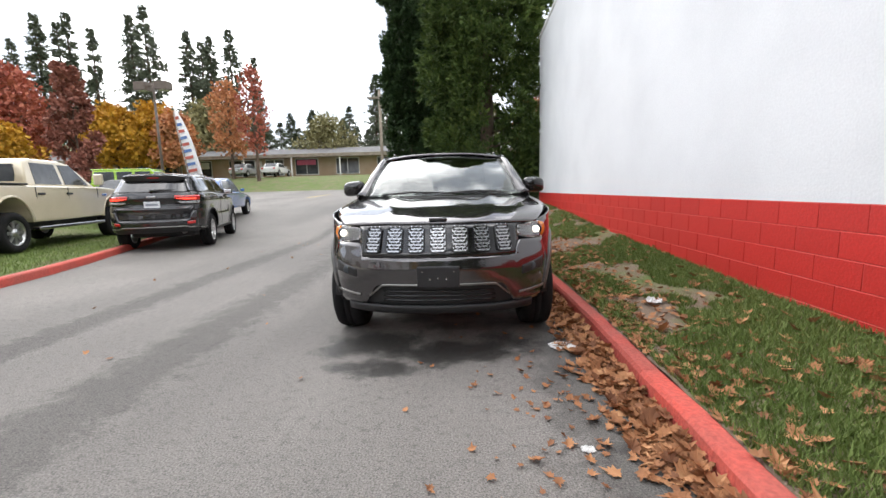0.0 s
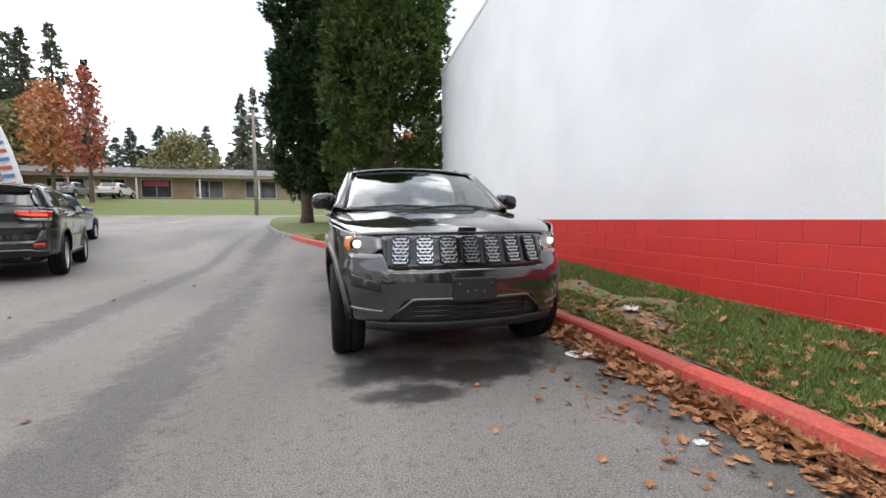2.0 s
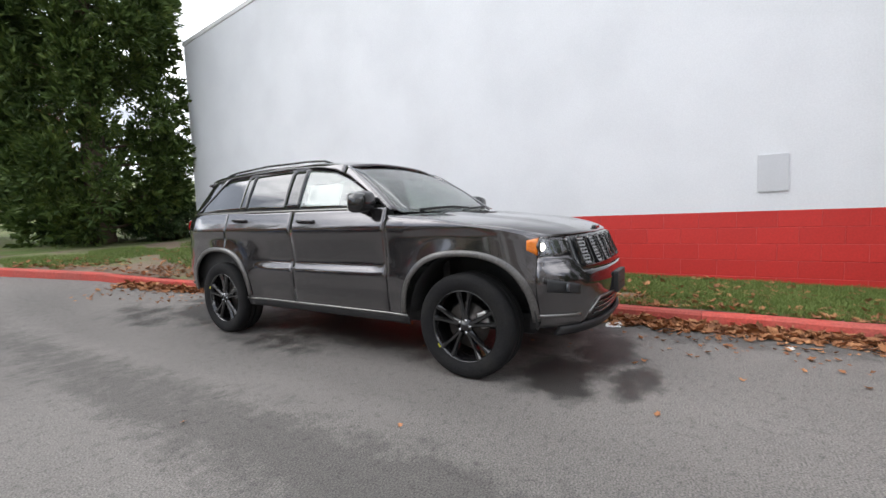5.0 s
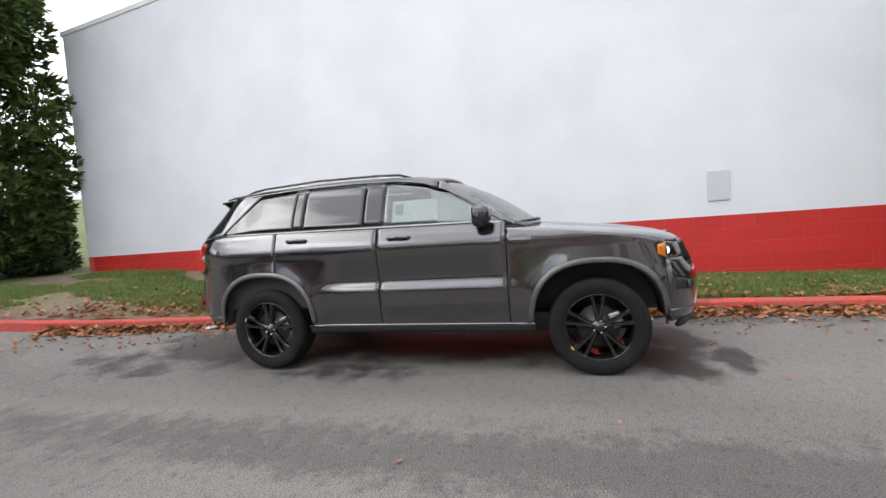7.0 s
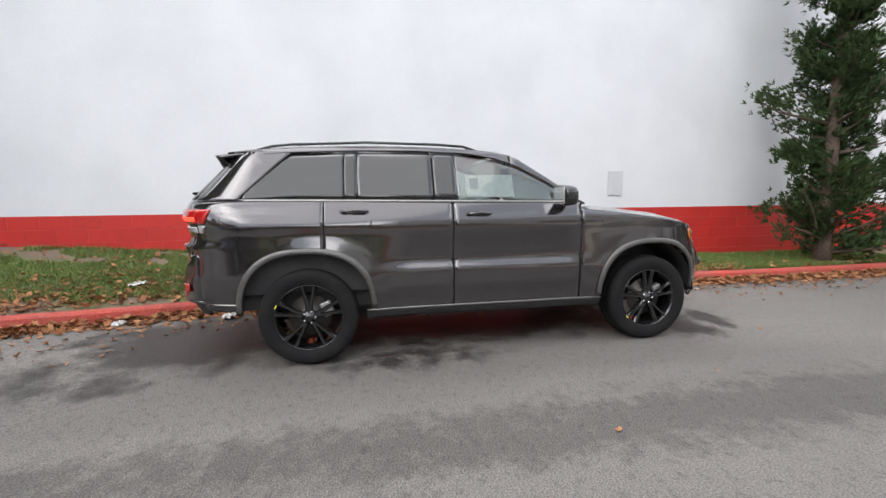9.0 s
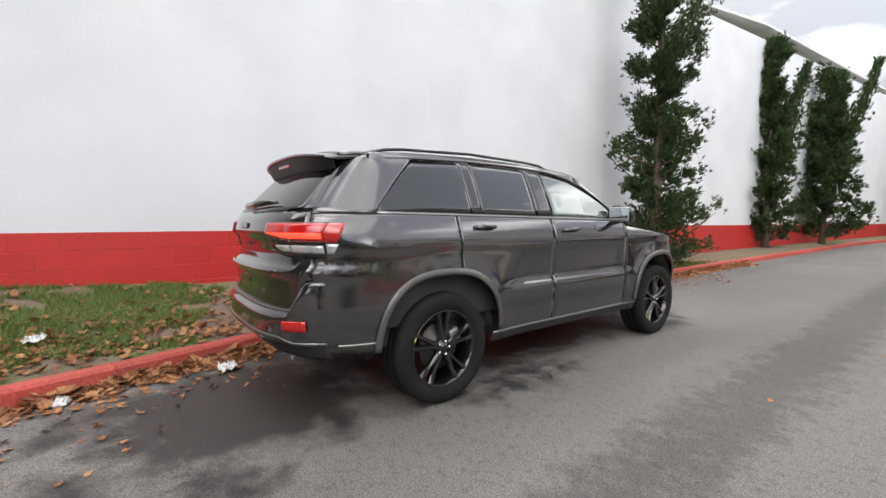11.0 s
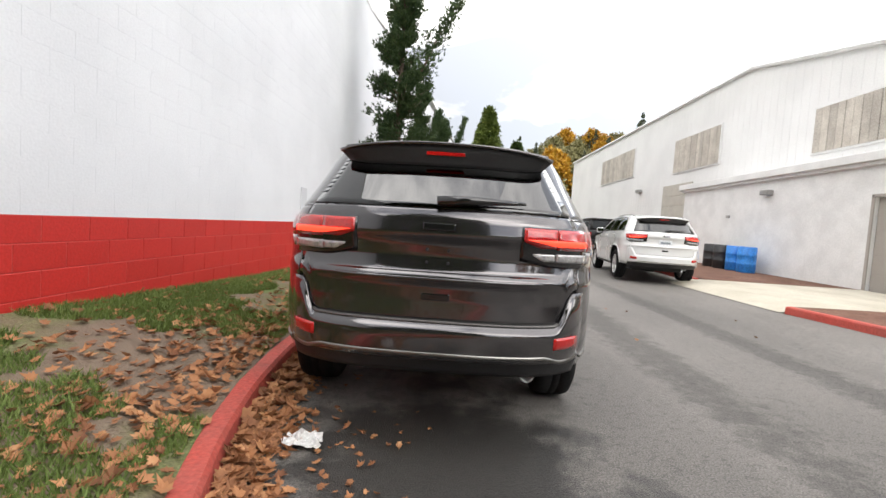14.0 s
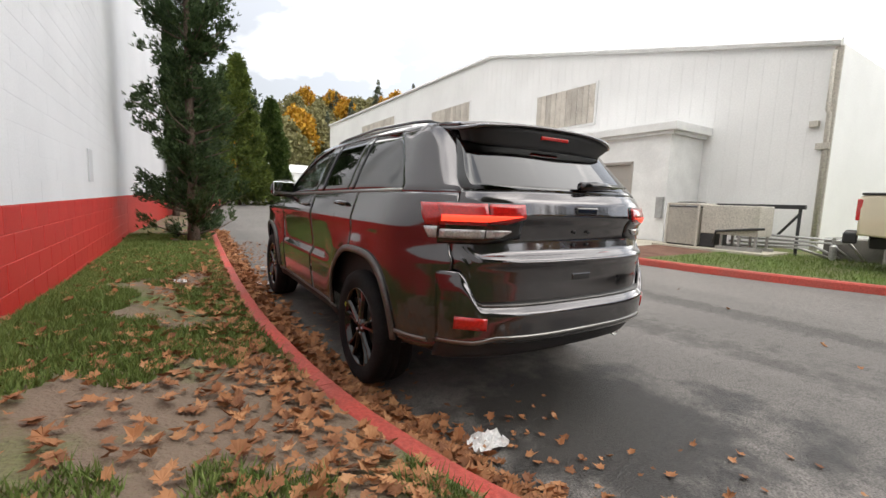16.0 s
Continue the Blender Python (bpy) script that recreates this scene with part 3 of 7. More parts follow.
LAMP_LIT = glow("lit_headlamp", (1.0, 0.93, 0.80), 2.0)
CLEAR_GLASS = glass_material("windscreen_glass", (0.72, 0.76, 0.74))
TINT_GLASS = glass_material("privacy_glass", (0.045, 0.045, 0.05))
LAMP_GLASS = glass_material("lamp_cover_glass", (0.93, 0.93, 0.93))
MIRROR = material("mirror_glass", (0.85, 0.86, 0.87), 0.02, 1.0, scale=1, fine=2, fine_mix=0.0)
STICKER = material("white_sticker", (0.78, 0.78, 0.77), 0.6, second=(0.72, 0.72, 0.71), scale=5, fine=40)
STICKER_GREY = material("sticker_print", (0.25, 0.27, 0.30), 0.6, scale=5, fine=40)
YELLOW_MARK = material("yellow_paint_mark", (0.75, 0.72, 0.05), 0.6, scale=5, fine=40)
PLATE_WHITE = material("plate_white", (0.70, 0.72, 0.74), 0.4, scale=5, fine=40)
PLATE_YELLOW = material("plate_yellow", (0.75, 0.50, 0.03), 0.4, scale=5, fine=40)


def patch(name, f, us, vs, mat, parent, thick=0.012, label="", flip=False, bevel=True):
    """A curved panel: f(u, v) gives its outer face; the inner face lies thick behind it."""
    verts = [f(u, v) for v in vs for u in us]
    w = len(us)
    faces = []
    for j in range(len(vs) - 1):
        for i in range(w - 1):
            q = (j * w + i, j * w + i + 1, (j + 1) * w + i + 1, (j + 1) * w + i)
            faces.append(q[::-1] if flip else q)
    ob = raw_object(name, verts, faces, mat, parent, smooth=True)
    md = ob.modifiers.new("thickness", "SOLIDIFY")
    md.thickness, md.offset = thick, -1
    md.use_even_offset = False
    if label:
        tagged(ob, label=label)
    return ob


def span(a, b, n):
    return [a + (b - a) * i / n for i in range(n + 1)]


HUB_Z, BASE = 0.371, 2.875
NOSE_END, TAIL_END = -0.065, 3.12
SIDE = [(0.30, 0.885), (0.40, 0.918), (0.58, 0.938), (0.70, 0.946), (0.722, 0.944), (0.762, 0.916), (0.80, 0.915), (0.92, 0.928), (1.02, 0.941), (1.065, 0.945),
        (1.09, 0.940), (1.15, 0.922), (1.22, 0.898), (1.25, 0.884), (1.27, 0.872), (1.40, 0.822), (1.55, 0.752), (1.63, 0.706), (1.70, 0.640)]


def nose_y(z):
    """How far forward the nose reaches on the centre line."""
    return float(np.interp(z, [0.30, 0.36, 0.44, 0.58, 0.66, 0.74, 0.80, 0.98, 1.05], [-0.775, -0.82, -0.83, -0.85, -0.855, -0.84, -0.79, -0.72, -0.66]))


def tail_y(z):
    """How far back the tail reaches on the centre line, with the plate field sunk in."""
    return float(np.interp(z, [0.36, 0.44, 0.52, 0.62, 0.80, 0.87, 0.905, 0.925, 0.95, 1.02, 1.09, 1.135, 1.22, 1.27, 1.62, 1.70],
                           [3.77, 3.83, 3.865, 3.875, 3.865, 3.868, 3.888, 3.882, 3.846, 3.832, 3.846, 3.880, 3.862, 3.83, 3.48, 3.41]))


def flat_half(z):
    """Half width without the door scoop."""
    return float(np.interp(z, [0.72, 1.0], [0.944, 0.938])) if 0.72 < z < 1.0 else lerp_table(SIDE, z)


def tail_start(z):
    return min(TAIL_END, tail_y(z) - 0.30)


def tail_half(z):
    return flat_half(z) - 0.05 * ease((z - 1.20) / 0.25) * (tail_start(z) - 2.4) ** 2


def tail_join(z):
    """Where the side panels hand over to the tail."""
    a = tail_start(z)
    return a + 0.70 * (tail_y(z) - a)


def side_x(y, z):
    """Half width of the body at length y and height z; nose and tail corners round off in one sweep."""
    if y < NOSE_END:
        q = min(0.999, (NOSE_END - y) / (NOSE_END - nose_y(z)))
        return flat_half(z) * (1 - q ** 2.5) ** 0.4
    ys = tail_start(z)
    if y > ys:
        q = min(0.995, (y - ys) / (tail_y(z) - ys))
        return tail_half(z) * (1 - q ** 3.0) ** (1 / 3.0)
    x, dx = lerp_table(SIDE, z), 0.0
    if z > 1.2 and y > 2.4:
        dx -= 0.05 * ease((z - 1.20) / 0.25) * (y - 2.4) ** 2
    # the crease and the scoop fade out towards the wheels
    if 0.72 < z < 1.0:
        fade = min(1, max(0, min((y - 0.55) / 0.25, (2.35 - y) / 0.25)))
        x = x * fade + flat_half(z) * (1 - fade)
    # shoulders swell over the wheels
    for yc in (0.0, BASE):
        r = math.hypot(y - yc, z - HUB_Z)
        if z < 1.1:
            dx += 0.020 * math.exp(-((r - 0.50) / 0.10) ** 2) * ease((y - NOSE_END) / 0.25) * ease((ys - y) / 0.25)
    return x + dx


def front_y(x, z):
    q = min(0.999, abs(x) / flat_half(z))
    return nose_y(z) + (NOSE_END - nose_y(z)) * (1 - (1 - q ** 2.5) ** 0.4)


def rear_y(x, z):
    q = min(0.995, abs(x) / tail_half(z))
    a = tail_start(z)
    return a + (tail_y(z) - a) * (1 - q ** 3.0) ** (1 / 3.0)


def hood_mid(y):
    return float(np.interp(y, [-0.75, -0.66, -0.55, -0.3, 0.0, 0.3, 0.66], [0.995, 1.025, 1.055, 1.10, 1.135, 1.165, 1.195]))


def fender_top(y):
    return hood_mid(y) - float(np.interp(y, [-0.6, -0.3, 0.6], [0.075, 0.06, 0.03]))


def roof_mid(y):
    return float(np.interp(y, [1.18, 1.35, 1.6, 2.0, 2.4, 2.9, 3.3, 3.55], [1.655, 1.692, 1.716, 1.730, 1.732, 1.718, 1.694, 1.672]))


def roof_half(y):
    return side_x(min(y, 3.12), 1.66) - 0.005 - 0.12 * max(0.0, y - 3.12)


def sill(y):
    return float(np.interp(y, [-0.6, 0.4, 2.4, 3.7], [0.36, 0.40, 0.40, 0.44]))


def belt(y):
    return float(np.interp(y, [0.6, 3.4], [1.222, 1.262]))


ARCH, ARCH_H, ARCH_Z = 0.485, 0.488, 0.385


def arch(y):
    """Edge of the wheel opening: a squarish arch."""
    for yc in (0.0, BASE):
        d = abs(y - yc) / ARCH
        if d < 1:
            return ARCH_Z + ARCH_H * (1 - d ** 2.5) ** 0.4
    return 0.0


def lower_edge(y):
    return max(sill(y), arch(y))


def build_wheel(car, mats, y, sx, steer=0.0, spokes="black"):
    """One wheel with tyre, ten-spoke rim, hub, nuts, disc and caliper; its outer face looks to sx."""
    rim_mat = mats["rim"]
    root = new("wheel")
    root.parent = car
    root.matrix_local = pose(sx * 0.822, y, HUB_Z, 0, 0, 180 if sx < 0 else 0) @ Matrix.Diagonal((0.95, 0.963, 0.963, 1))
    tyre = [(0.262, -0.115), (0.30, -0.130), (0.345, -0.132), (0.372, -0.118), (0.383, -0.09), (0.385, -0.03), (0.379, -0.028), (0.379, -0.022), (0.385, -0.02),
            (0.385, 0.02), (0.379, 0.022), (0.379, 0.028), (0.385, 0.03), (0.383, 0.09), (0.372, 0.118), (0.345, 0.132), (0.30, 0.130), (0.272, 0.118), (0.262, 0.112)]
    part("tyre", lathe(tyre, 56, "X", close=True), RUBBER, root, smooth=True)
    barrel = [(0.262, 0.116), (0.256, 0.112), (0.246, 0.06), (0.235, -0.11), (0.245, -0.112), (0.262, -0.10), (0.262, 0.10)]
    rim = part("rim", lathe(barrel, 48, "X", close=True), rim_mat, root, "black ten-spoke rim" if spokes == "black" else "silver alloy rim", smooth=True)
    for k in range(5):
        for d in (-0.17, 0.17):
            a = 2 * math.pi * k / 5 + 0.31
            bm = bmesh.new()
            rows = []
            for r, wd, x, off in ((0.050, 0.020, 0.090, 0.55), (0.11, 0.014, 0.088, 0.85), (0.19, 0.013, 0.086, 1.0), (0.256, 0.019, 0.094, 1.08)):
                c = a + d * off
                ca, sa = math.cos(c), math.sin(c)
                rows.append([bm.verts.new((x + dx, r * ca - e * sa, r * sa + e * ca)) for dx, e in ((0, -wd * 1.2), (0.016, -wd * 0.55), (0.016, wd * 0.55), (0, wd * 1.2), (-0.03, wd), (-0.03, -wd))])
            for p, q in zip(rows, rows[1:]):
                for i in range(6):
                    j = (i + 1) % 6
                    bm.faces.new((p[i], p[j], q[j], q[i]))
            bmesh.ops.recalc_face_normals(bm, faces=bm.faces)
            part("spoke", bm, rim_mat, rim)
    part("hub_cap", lathe([(0.062, 0.06), (0.060, 0.098), (0.034, 0.104), (0.032, 0.109), (0.0005, 0.111)], 24, "X"), rim_mat, root, smooth=True)
    for k in range(5):
        a = 2 * math.pi * k / 5
        part("wheel_nut", lathe([(0.011, 0.09), (0.011, 0.106), (0.007, 0.110)], 6, "X", Matrix.Translation((0, 0.046 * math.cos(a), 0.046 * math.sin(a)))), CHROME, root)
    part("brake_disc", lathe([(0.165, 0.020), (0.165, 0.034), (0.09, 0.036), (0.09, 0.05), (0.0005, 0.05)], 32, "X"), BRAKE_IRON, root, smooth=True)
    bm = bmesh.new()
    add_box(bm, 0.0, 0.06, -0.06, 0.06, 0.10, 0.185, 0.012, Matrix.Rotation(radians(70 if sx > 0 else -70), 4, "X"))
    part("brake_caliper", bm, STEEL, root)
    if mats.get("mark"):
        a = radians(-52 if y < 1 else -22)
        part("yellow_mark", box(0.108, 0.1175, -0.016, 0.016, 0.262, 0.275, 0.002, Matrix.Rotation(a + radians(180 if y < 1 else 90), 4, "X")), YELLOW_MARK, root, "small yellow inspection mark")
    return root


def build_suv(name, label, m, mats, lit=True, plate="blank"):
    """A large five-door SUV; local origin on the ground under the front axle, nose towards -y."""
    paint = mats["paint"]
    car = thing(name, label, "car", m)

    def sides(pname, f, us, vs, mat, thick=0.012, plabel=""):
        out = []
        for sx in (-1, 1):
            out.append(patch(pname, (lambda u, v, s=sx: (lambda p: (p[0] * s, p[1], p[2]))(f(u, v))), us, vs, mat, car, thick, plabel, flip=(sx < 0)))
        return out

    def panel(pname, ys, lo, hi, nz, mat=paint, out=0.0, thick=0.012, plabel=""):
        def f(u, v):
            z = lo(u) + (hi(u) - lo(u)) * v
            return (side_x(u, z) + out, u, z)
        return sides(pname, f, ys, span(0, 1, nz), mat, thick, plabel)

    arc = [math.cos(math.pi * i / 30) for i in range(31)]
    # sides, front to back
    fys = sorted({round(v, 4) for v in span(-0.50, -0.487, 2) + [-ARCH * c for c in arc] + span(0.487, 0.655, 6)})
    panel("front_fender", fys, lower_edge, fender_top, 22)
    panel("front_door", span(0.661, 1.747, 26), sill, belt, 30)
    rys = sorted({round(v, 4) for v in span(1.753, 2.385, 15) + [BASE - ARCH * c for c in arc if BASE - ARCH * c < 2.735]} | {2.738})
    panel("rear_door", rys, lower_edge, belt, 30)
    q0 = BASE + ARCH + 0.003
    qys = sorted({round(v, 4) for v in [BASE - ARCH * c for c in arc if BASE - ARCH * c > 2.745] + span(q0, 3.655, 10) + span(3.665, 3.70, 4)} | {2.744})

    def quarter(u, v):
        lo = max(lower_edge(u), 0.44)
        z = lo + (belt(u) - lo) * v
        if u > 3.655:
            x = side_x(tail_join(z), z) * (1 - 0.063 * (u - 3.655) / 0.045)
            return (x, rear_y(x, z), z)
        y = u if u <= q0 else q0 + (tail_join(z) - q0) * (u - q0) / (3.655 - q0)
        return (side_x(y, z), y, z)
    sides("rear_quarter", quarter, qys, span(0, 1, 26), paint)
    # black wheel-arch lips, worn to a dull shine on their edge
    for yc in (0.0, BASE):
        def lip(u, v, yc=yc):
            k = 0.975 + 0.090 * v
            c, n = math.cos(radians(u)), math.sin(radians(u))
            y, z = yc - ARCH * k * math.copysign(abs(c) ** 0.8, c), ARCH_Z + ARCH_H * k * n ** 0.8
            return (side_x(y, max(z, 0.38)) + 0.016 * math.sin(math.pi * (0.25 + 0.6 * v)) + 0.003, y, z)
        sides("arch_lip", lip, span(3, 177, 48), span(0, 1, 5), mats["lip"], 0.02, "dull dark wheel-arch lip")
        # liner
        for sx in (-1, 1):
            def liner(u, v, yc=yc, sx=sx):
                a = radians(u)
                return (sx * (0.86 - 0.38 * v), yc - 0.50 * math.cos(a), ARCH_Z + 0.50 * math.sin(a))
            part("inner_fender", box(sx * 0.47 - 0.01, sx * 0.47 + 0.01, yc - 0.50, yc + 0.50, 0.42, 0.98), CLADDING, car)
            patch("wheel_liner", liner, span(2, 178, 22), [0, 1], CLADDING, car, 0.008)
    # sill strip
    panel("sill_trim", span(0.47, 2.44, 20), lambda y: 0.335, lambda y: 0.398, 3, CLADDING, 0.0)
    panel("sill_strip", span(0.47, 2.44, 20), lambda y: 0.400, lambda y: 0.414, 2, BRIGHT_TRIM, 0.008, 0.008, "thin bright strip along the sill")
    # pillars, window frames and glass
    def glass_top(y):
        return float(np.interp(y, [0.70, 0.95, 1.15, 1.35, 1.6, 2.0, 2.5, 3.0, 3.25], [1.232, 1.40, 1.51, 1.585, 1.630, 1.648, 1.646, 1.626, 1.60]))

    def roof_edge(y):
        return roof_mid(y) - 0.048
    panel("cant_rail", span(1.22, 3.30, 34), glass_top, roof_edge, 4)
    def a_low(y):
        return max(glass_top(y), belt(y)) + 0.0
    def a_high(y):
        return float(np.interp(y, [0.60, 0.70, 1.16, 1.23], [1.20, 1.262, 1.585, 1.612]))
    panel("a_pillar", span(0.62, 1.225, 16), lambda y: min(a_low(y), a_high(y) - 0.01), a_high, 4)
    panel("front_window", span(0.83, 1.71, 18), lambda y: belt(y) + 0.008, lambda y: max(belt(y) + 0.012, glass_top(y) - 0.012), 8, mats["front_glass"], -0.008, 0.004, "clear side glass")
    panel("b_pillar", span(1.70, 1.89, 5), lambda y: belt(y) + 0.004, lambda y: glass_top(y) - 0.004, 6, GLOSS_BLACK, -0.004, 0.02)
    panel("rear_window", span(1.885, 2.50, 12), lambda y: belt(y) + 0.008, lambda y: glass_top(y) - 0.012, 8, mats["rear_glass"], -0.008, 0.004, "dark privacy glass")
    panel("c_pillar", span(2.49, 2.59, 4), lambda y: belt(y) + 0.004, lambda y: glass_top(y) - 0.004, 6, GLOSS_BLACK, -0.004, 0.02)
    def q_top(y):
        return min(glass_top(y) - 0.012, belt(y) + 0.02 + max(0.0, (3.345 - y)) * 0.98)
    panel("quarter_window", span(2.575, 3.335, 20), lambda y: belt(y) + 0.008, q_top, 8, mats["rear_glass"], -0.008, 0.004, "dark privacy glass")
    panel("window_strip", span(0.80, 3.34, 30), lambda y: belt(y) - 0.006, lambda y: belt(y) + 0.008, 2, BRIGHT_TRIM, 0.003, 0.008, "dull bright strip under the windows")
    # rear pillar, from the quarter glass to the tailgate
    def dp(u, v):
        z = 1.25 + (1.648 - 1.25) * v
        y0 = 3.345 - max(0.0, (z - 1.27)) / 0.98
        y1 = tail_join(z)
        if u > 1:
            x1 = side_x(y1, z)
            x = x1 + (min(0.70, x1 - 0.035) - 0.004 - x1) * (u - 1) * 2
            return (x, rear_y(x, z), z)
        y = y0 + (y1 - y0) * u
        return (side_x(y, z), y, z)
    sides("d_pillar", dp, span(0, 1, 10) + span(1.1, 1.5, 4), span(0, 1, 10), paint)
    # roof
    def roof(u, v):
        y = 1.185 + (3.46 - 1.185) * v
        e = 0.05 * abs(u) ** 2
        h = roof_half(y) - 0.0
        return (u * h, y + e - (0.05 if v > 0.95 else 0) * abs(u), roof_mid(y) - 0.050 * abs(u) ** 2.6)
    patch("roof", roof, span(-1, 1, 24), span(0, 1, 34), paint, car, 0.02)
    for sx in (-1, 1):
        part("roof_rail", tube([(sx * (roof_half(y) - 0.05), y, roof_mid(y) - 0.035 + d) for y, d in ((1.50, -0.01), (1.60, 0.012), (1.8, 0.018), (2.4, 0.020), (3.0, 0.018), (3.14, 0.012), (3.25, -0.01))], 0.011, 8), GLOSS_BLACK, car, smooth=True)
    # spoiler
    def spoil(u, v):
        y = 3.42 + 0.21 * v - 0.06 * abs(u) ** 3 - 0.05 * abs(u) ** 8
        return (u * (0.625 + 0.0 * v), y, 1.676 - 0.030 * v - 0.048 * abs(u) ** 2.6 + 0.0)
    sp = patch("rear_spoiler", spoil, span(-1, 1, 24), span(0, 1, 6), paint, car, 0.018)
    def under(u, v):
        y = 3.618 - 0.06 * abs(u) ** 3 - 0.05 * abs(u) ** 8 - 0.04 * v
        return (u * (0.62 - 0.05 * v), y, 1.634 - 0.048 * abs(u) ** 2.6 - 0.125 * v * (1 - abs(u) ** 4 * 0.6))
    patch("spoiler_underside", under, span(-1, 1, 20), span(0, 1, 4), CLADDING, sp, 0.01, "black spoiler underside")
    part("brake_light", box(-0.11, 0.11, 3.596, 3.612, 1.575, 1.596, 0.004), RED_LENS, sp, "thin red high brake light")
    # windscreen
    def screen(u, v):
        hw = 0.80 - 0.145 * v
        y = 0.40 + 0.80 * v + 0.20 * u * u * (1 - 0.62 * v)
        z = 1.185 + 0.452 * v + 0.045 * math.sin(math.pi * v) - 0.030 * u * u * v
        return (u * hw, y, z)
    patch("windscreen", screen, span(-1, 1, 20), span(0, 1, 14), mats["front_glass"], car, 0.005, "clear raked windscreen", flip=False)
    for sx in (-1, 1):
        def post(u, v, sx=sx):
            a = Vector(screen(1, v))
            y = 0.615 + 0.61 * v
            z = min(a_high(y), 1.66)
            b = Vector((side_x(y, z), y, z))
            p = a.lerp(b, u)
            p.z += 0.012 * math.sin(math.pi * u)
            return (sx * p.x, p.y, p.z)
        patch("screen_pillar", post, span(0, 1, 5), span(0, 1, 14), paint, car, 0.012, flip=(sx < 0))
    def cowl(u, v):
        y = 0.28 + 0.14 * v + 0.20 * u * u
        return (u * 0.86, y, 1.172 + 0.006 * v - 0.02 * u * u)
    patch("cowl_panel", cowl, span(-1, 1, 16), span(0, 1, 3), CLADDING, car, 0.02)
    for x0, x1 in ((-0.62, 0.02), (0.0, 0.62)):
        part("windscreen_wiper", tube([(x0, 0.42 + 0.2 * (x0 / 0.78) ** 2, 1.205), ((x0 + x1) / 2, 0.42, 1.222), (x1 * 0.98, 0.445 + 0.2 * (x1 / 0.78) ** 2, 1.212)], 0.009, 6), CLADDING, car)
    # bonnet
    def hood(u, v):
        ye = -0.50 + 1.10 * v
        hw = side_x(ye, fender_top(ye)) - 0.004
        x = u * hw
        yf = front_y(x, 0.985) + 0.004 * (1 - abs(u))
        yb = 0.30 + 0.30 * u * u
        y = yf + (yb - yf) * v
        mid = hood_mid(y)
        z = mid - (mid - fender_top(y)) * abs(u) ** 3.2
        bulge = 0.016 * math.exp(-(((abs(x) - 0.40 - 0.08 * v) / 0.05) ** 2))
        return (x, y, z + bulge * min(1, v * 4) - 0.014 * max(0, 1 - v * 14))
    bon = patch("bonnet", hood, span(-1, 1, 32), [0, 0.02, 0.05, 0.1] + span(0.15, 1, 16), paint, car, 0.016, "long bonnet with two raised ridges")
    part("bonnet_badge", box(-0.068, 0.068, front_y(0, 1.0) - 0.004, front_y(0, 1.0) + 0.03, 1.004, 1.032, 0.008), GLOSS_BLACK, bon, "small dark plain badge")
    # nose: upper mask with grille, bumper, lower intake
    xs = span(-0.82, 0.82, 36)
    def strip(pname, z0f, z1f, mat, out=0.0, x0=-0.82, x1=0.82, n=40, nz=8, thick=0.012, plabel="", parent=car):
        def f(u, v):
            z = z0f(u) + (z1f(u) - z0f(u)) * v
            return (u, front_y(u, z) - out, z)
        return patch(pname, f, span(x0, x1, n), span(0, 1, nz), mat, parent, thick, plabel)
    strip("grille_surround", lambda x: 0.755, lambda x: 0.985 - 0.03 * abs(x) ** 2, GLOSS_BLACK, 0.0, -0.605, 0.605, 28, 6, 0.02, "gloss black grille panel")
    for k in range(7):
        xc = (k - 3) * 0.162
        slot = new("grille_slot")
        slot.parent = car
        lean = math.degrees(math.atan2(front_y(xc, 0.96) - front_y(xc, 0.78), 0.18))
        yaw = math.degrees(math.atan2(front_y(xc + 0.05, 0.87) - front_y(xc - 0.05, 0.87), 0.1))
        slot.matrix_local = pose(xc, front_y(xc, 0.87) - 0.006, 0.872, 0, 0, yaw) @ pose(0, 0, 0, -lean)
        w, h = 0.058, 0.097
        bm = bmesh.new()
        ring = [(w * 0.72, -h), (w, -h * 0.8), (w, h * 0.85), (w * 0.85, h), (-w * 0.85, h), (-w, h * 0.85), (-w, -h * 0.8), (-w * 0.72, -h)]
        loops = []
        for s, y in ((1.10, 0.004), (1.06, -0.016), (0.94, -0.016), (0.90, 0.004)):
            loops.append([bm.verts.new((px * (s if s < 1 else s), y, pz * (1 + (s - 1) * 0.55))) for px, pz in ring])
        for a, b in zip(loops, loops[1:]):
            for i in range(8):
                j = (i + 1) % 8
                bm.faces.new((a[i], a[j], b[j], b[i]))
        part("slot_ring", bm, GLOSS_BLACK if mats.get("dark_grille") is None else mats["dark_grille"], slot, "dark satin ring")
        bm = bmesh.new()
        for r in range(8):
            zc = -h * 0.88 + r * h * 1.76 / 7
            for c in range(3):
                xo = (c - 1) * 0.035 + (0.0175 if r % 2 else 0)
                if abs(xo) > w * 0.86:
                    continue
                mm = Matrix.Translation((xo, -0.004, zc))
                add_box(bm, -0.015, 0.015, -0.004, 0.004, -0.0055, 0.0055, 0, mm)
                for sgn in (-1, 1):
                    add_box(bm, -0.0035, 0.0035, -0.004, 0.004, -0.0135, 0.0135, 0, mm @ Matrix.Translation((sgn * 0.0175, 0, 0.0115)) @ Matrix.Rotation(radians(0), 4, "Y"))
        part("slot_mesh", bm, CHROME, slot, "bright honeycomb mesh")
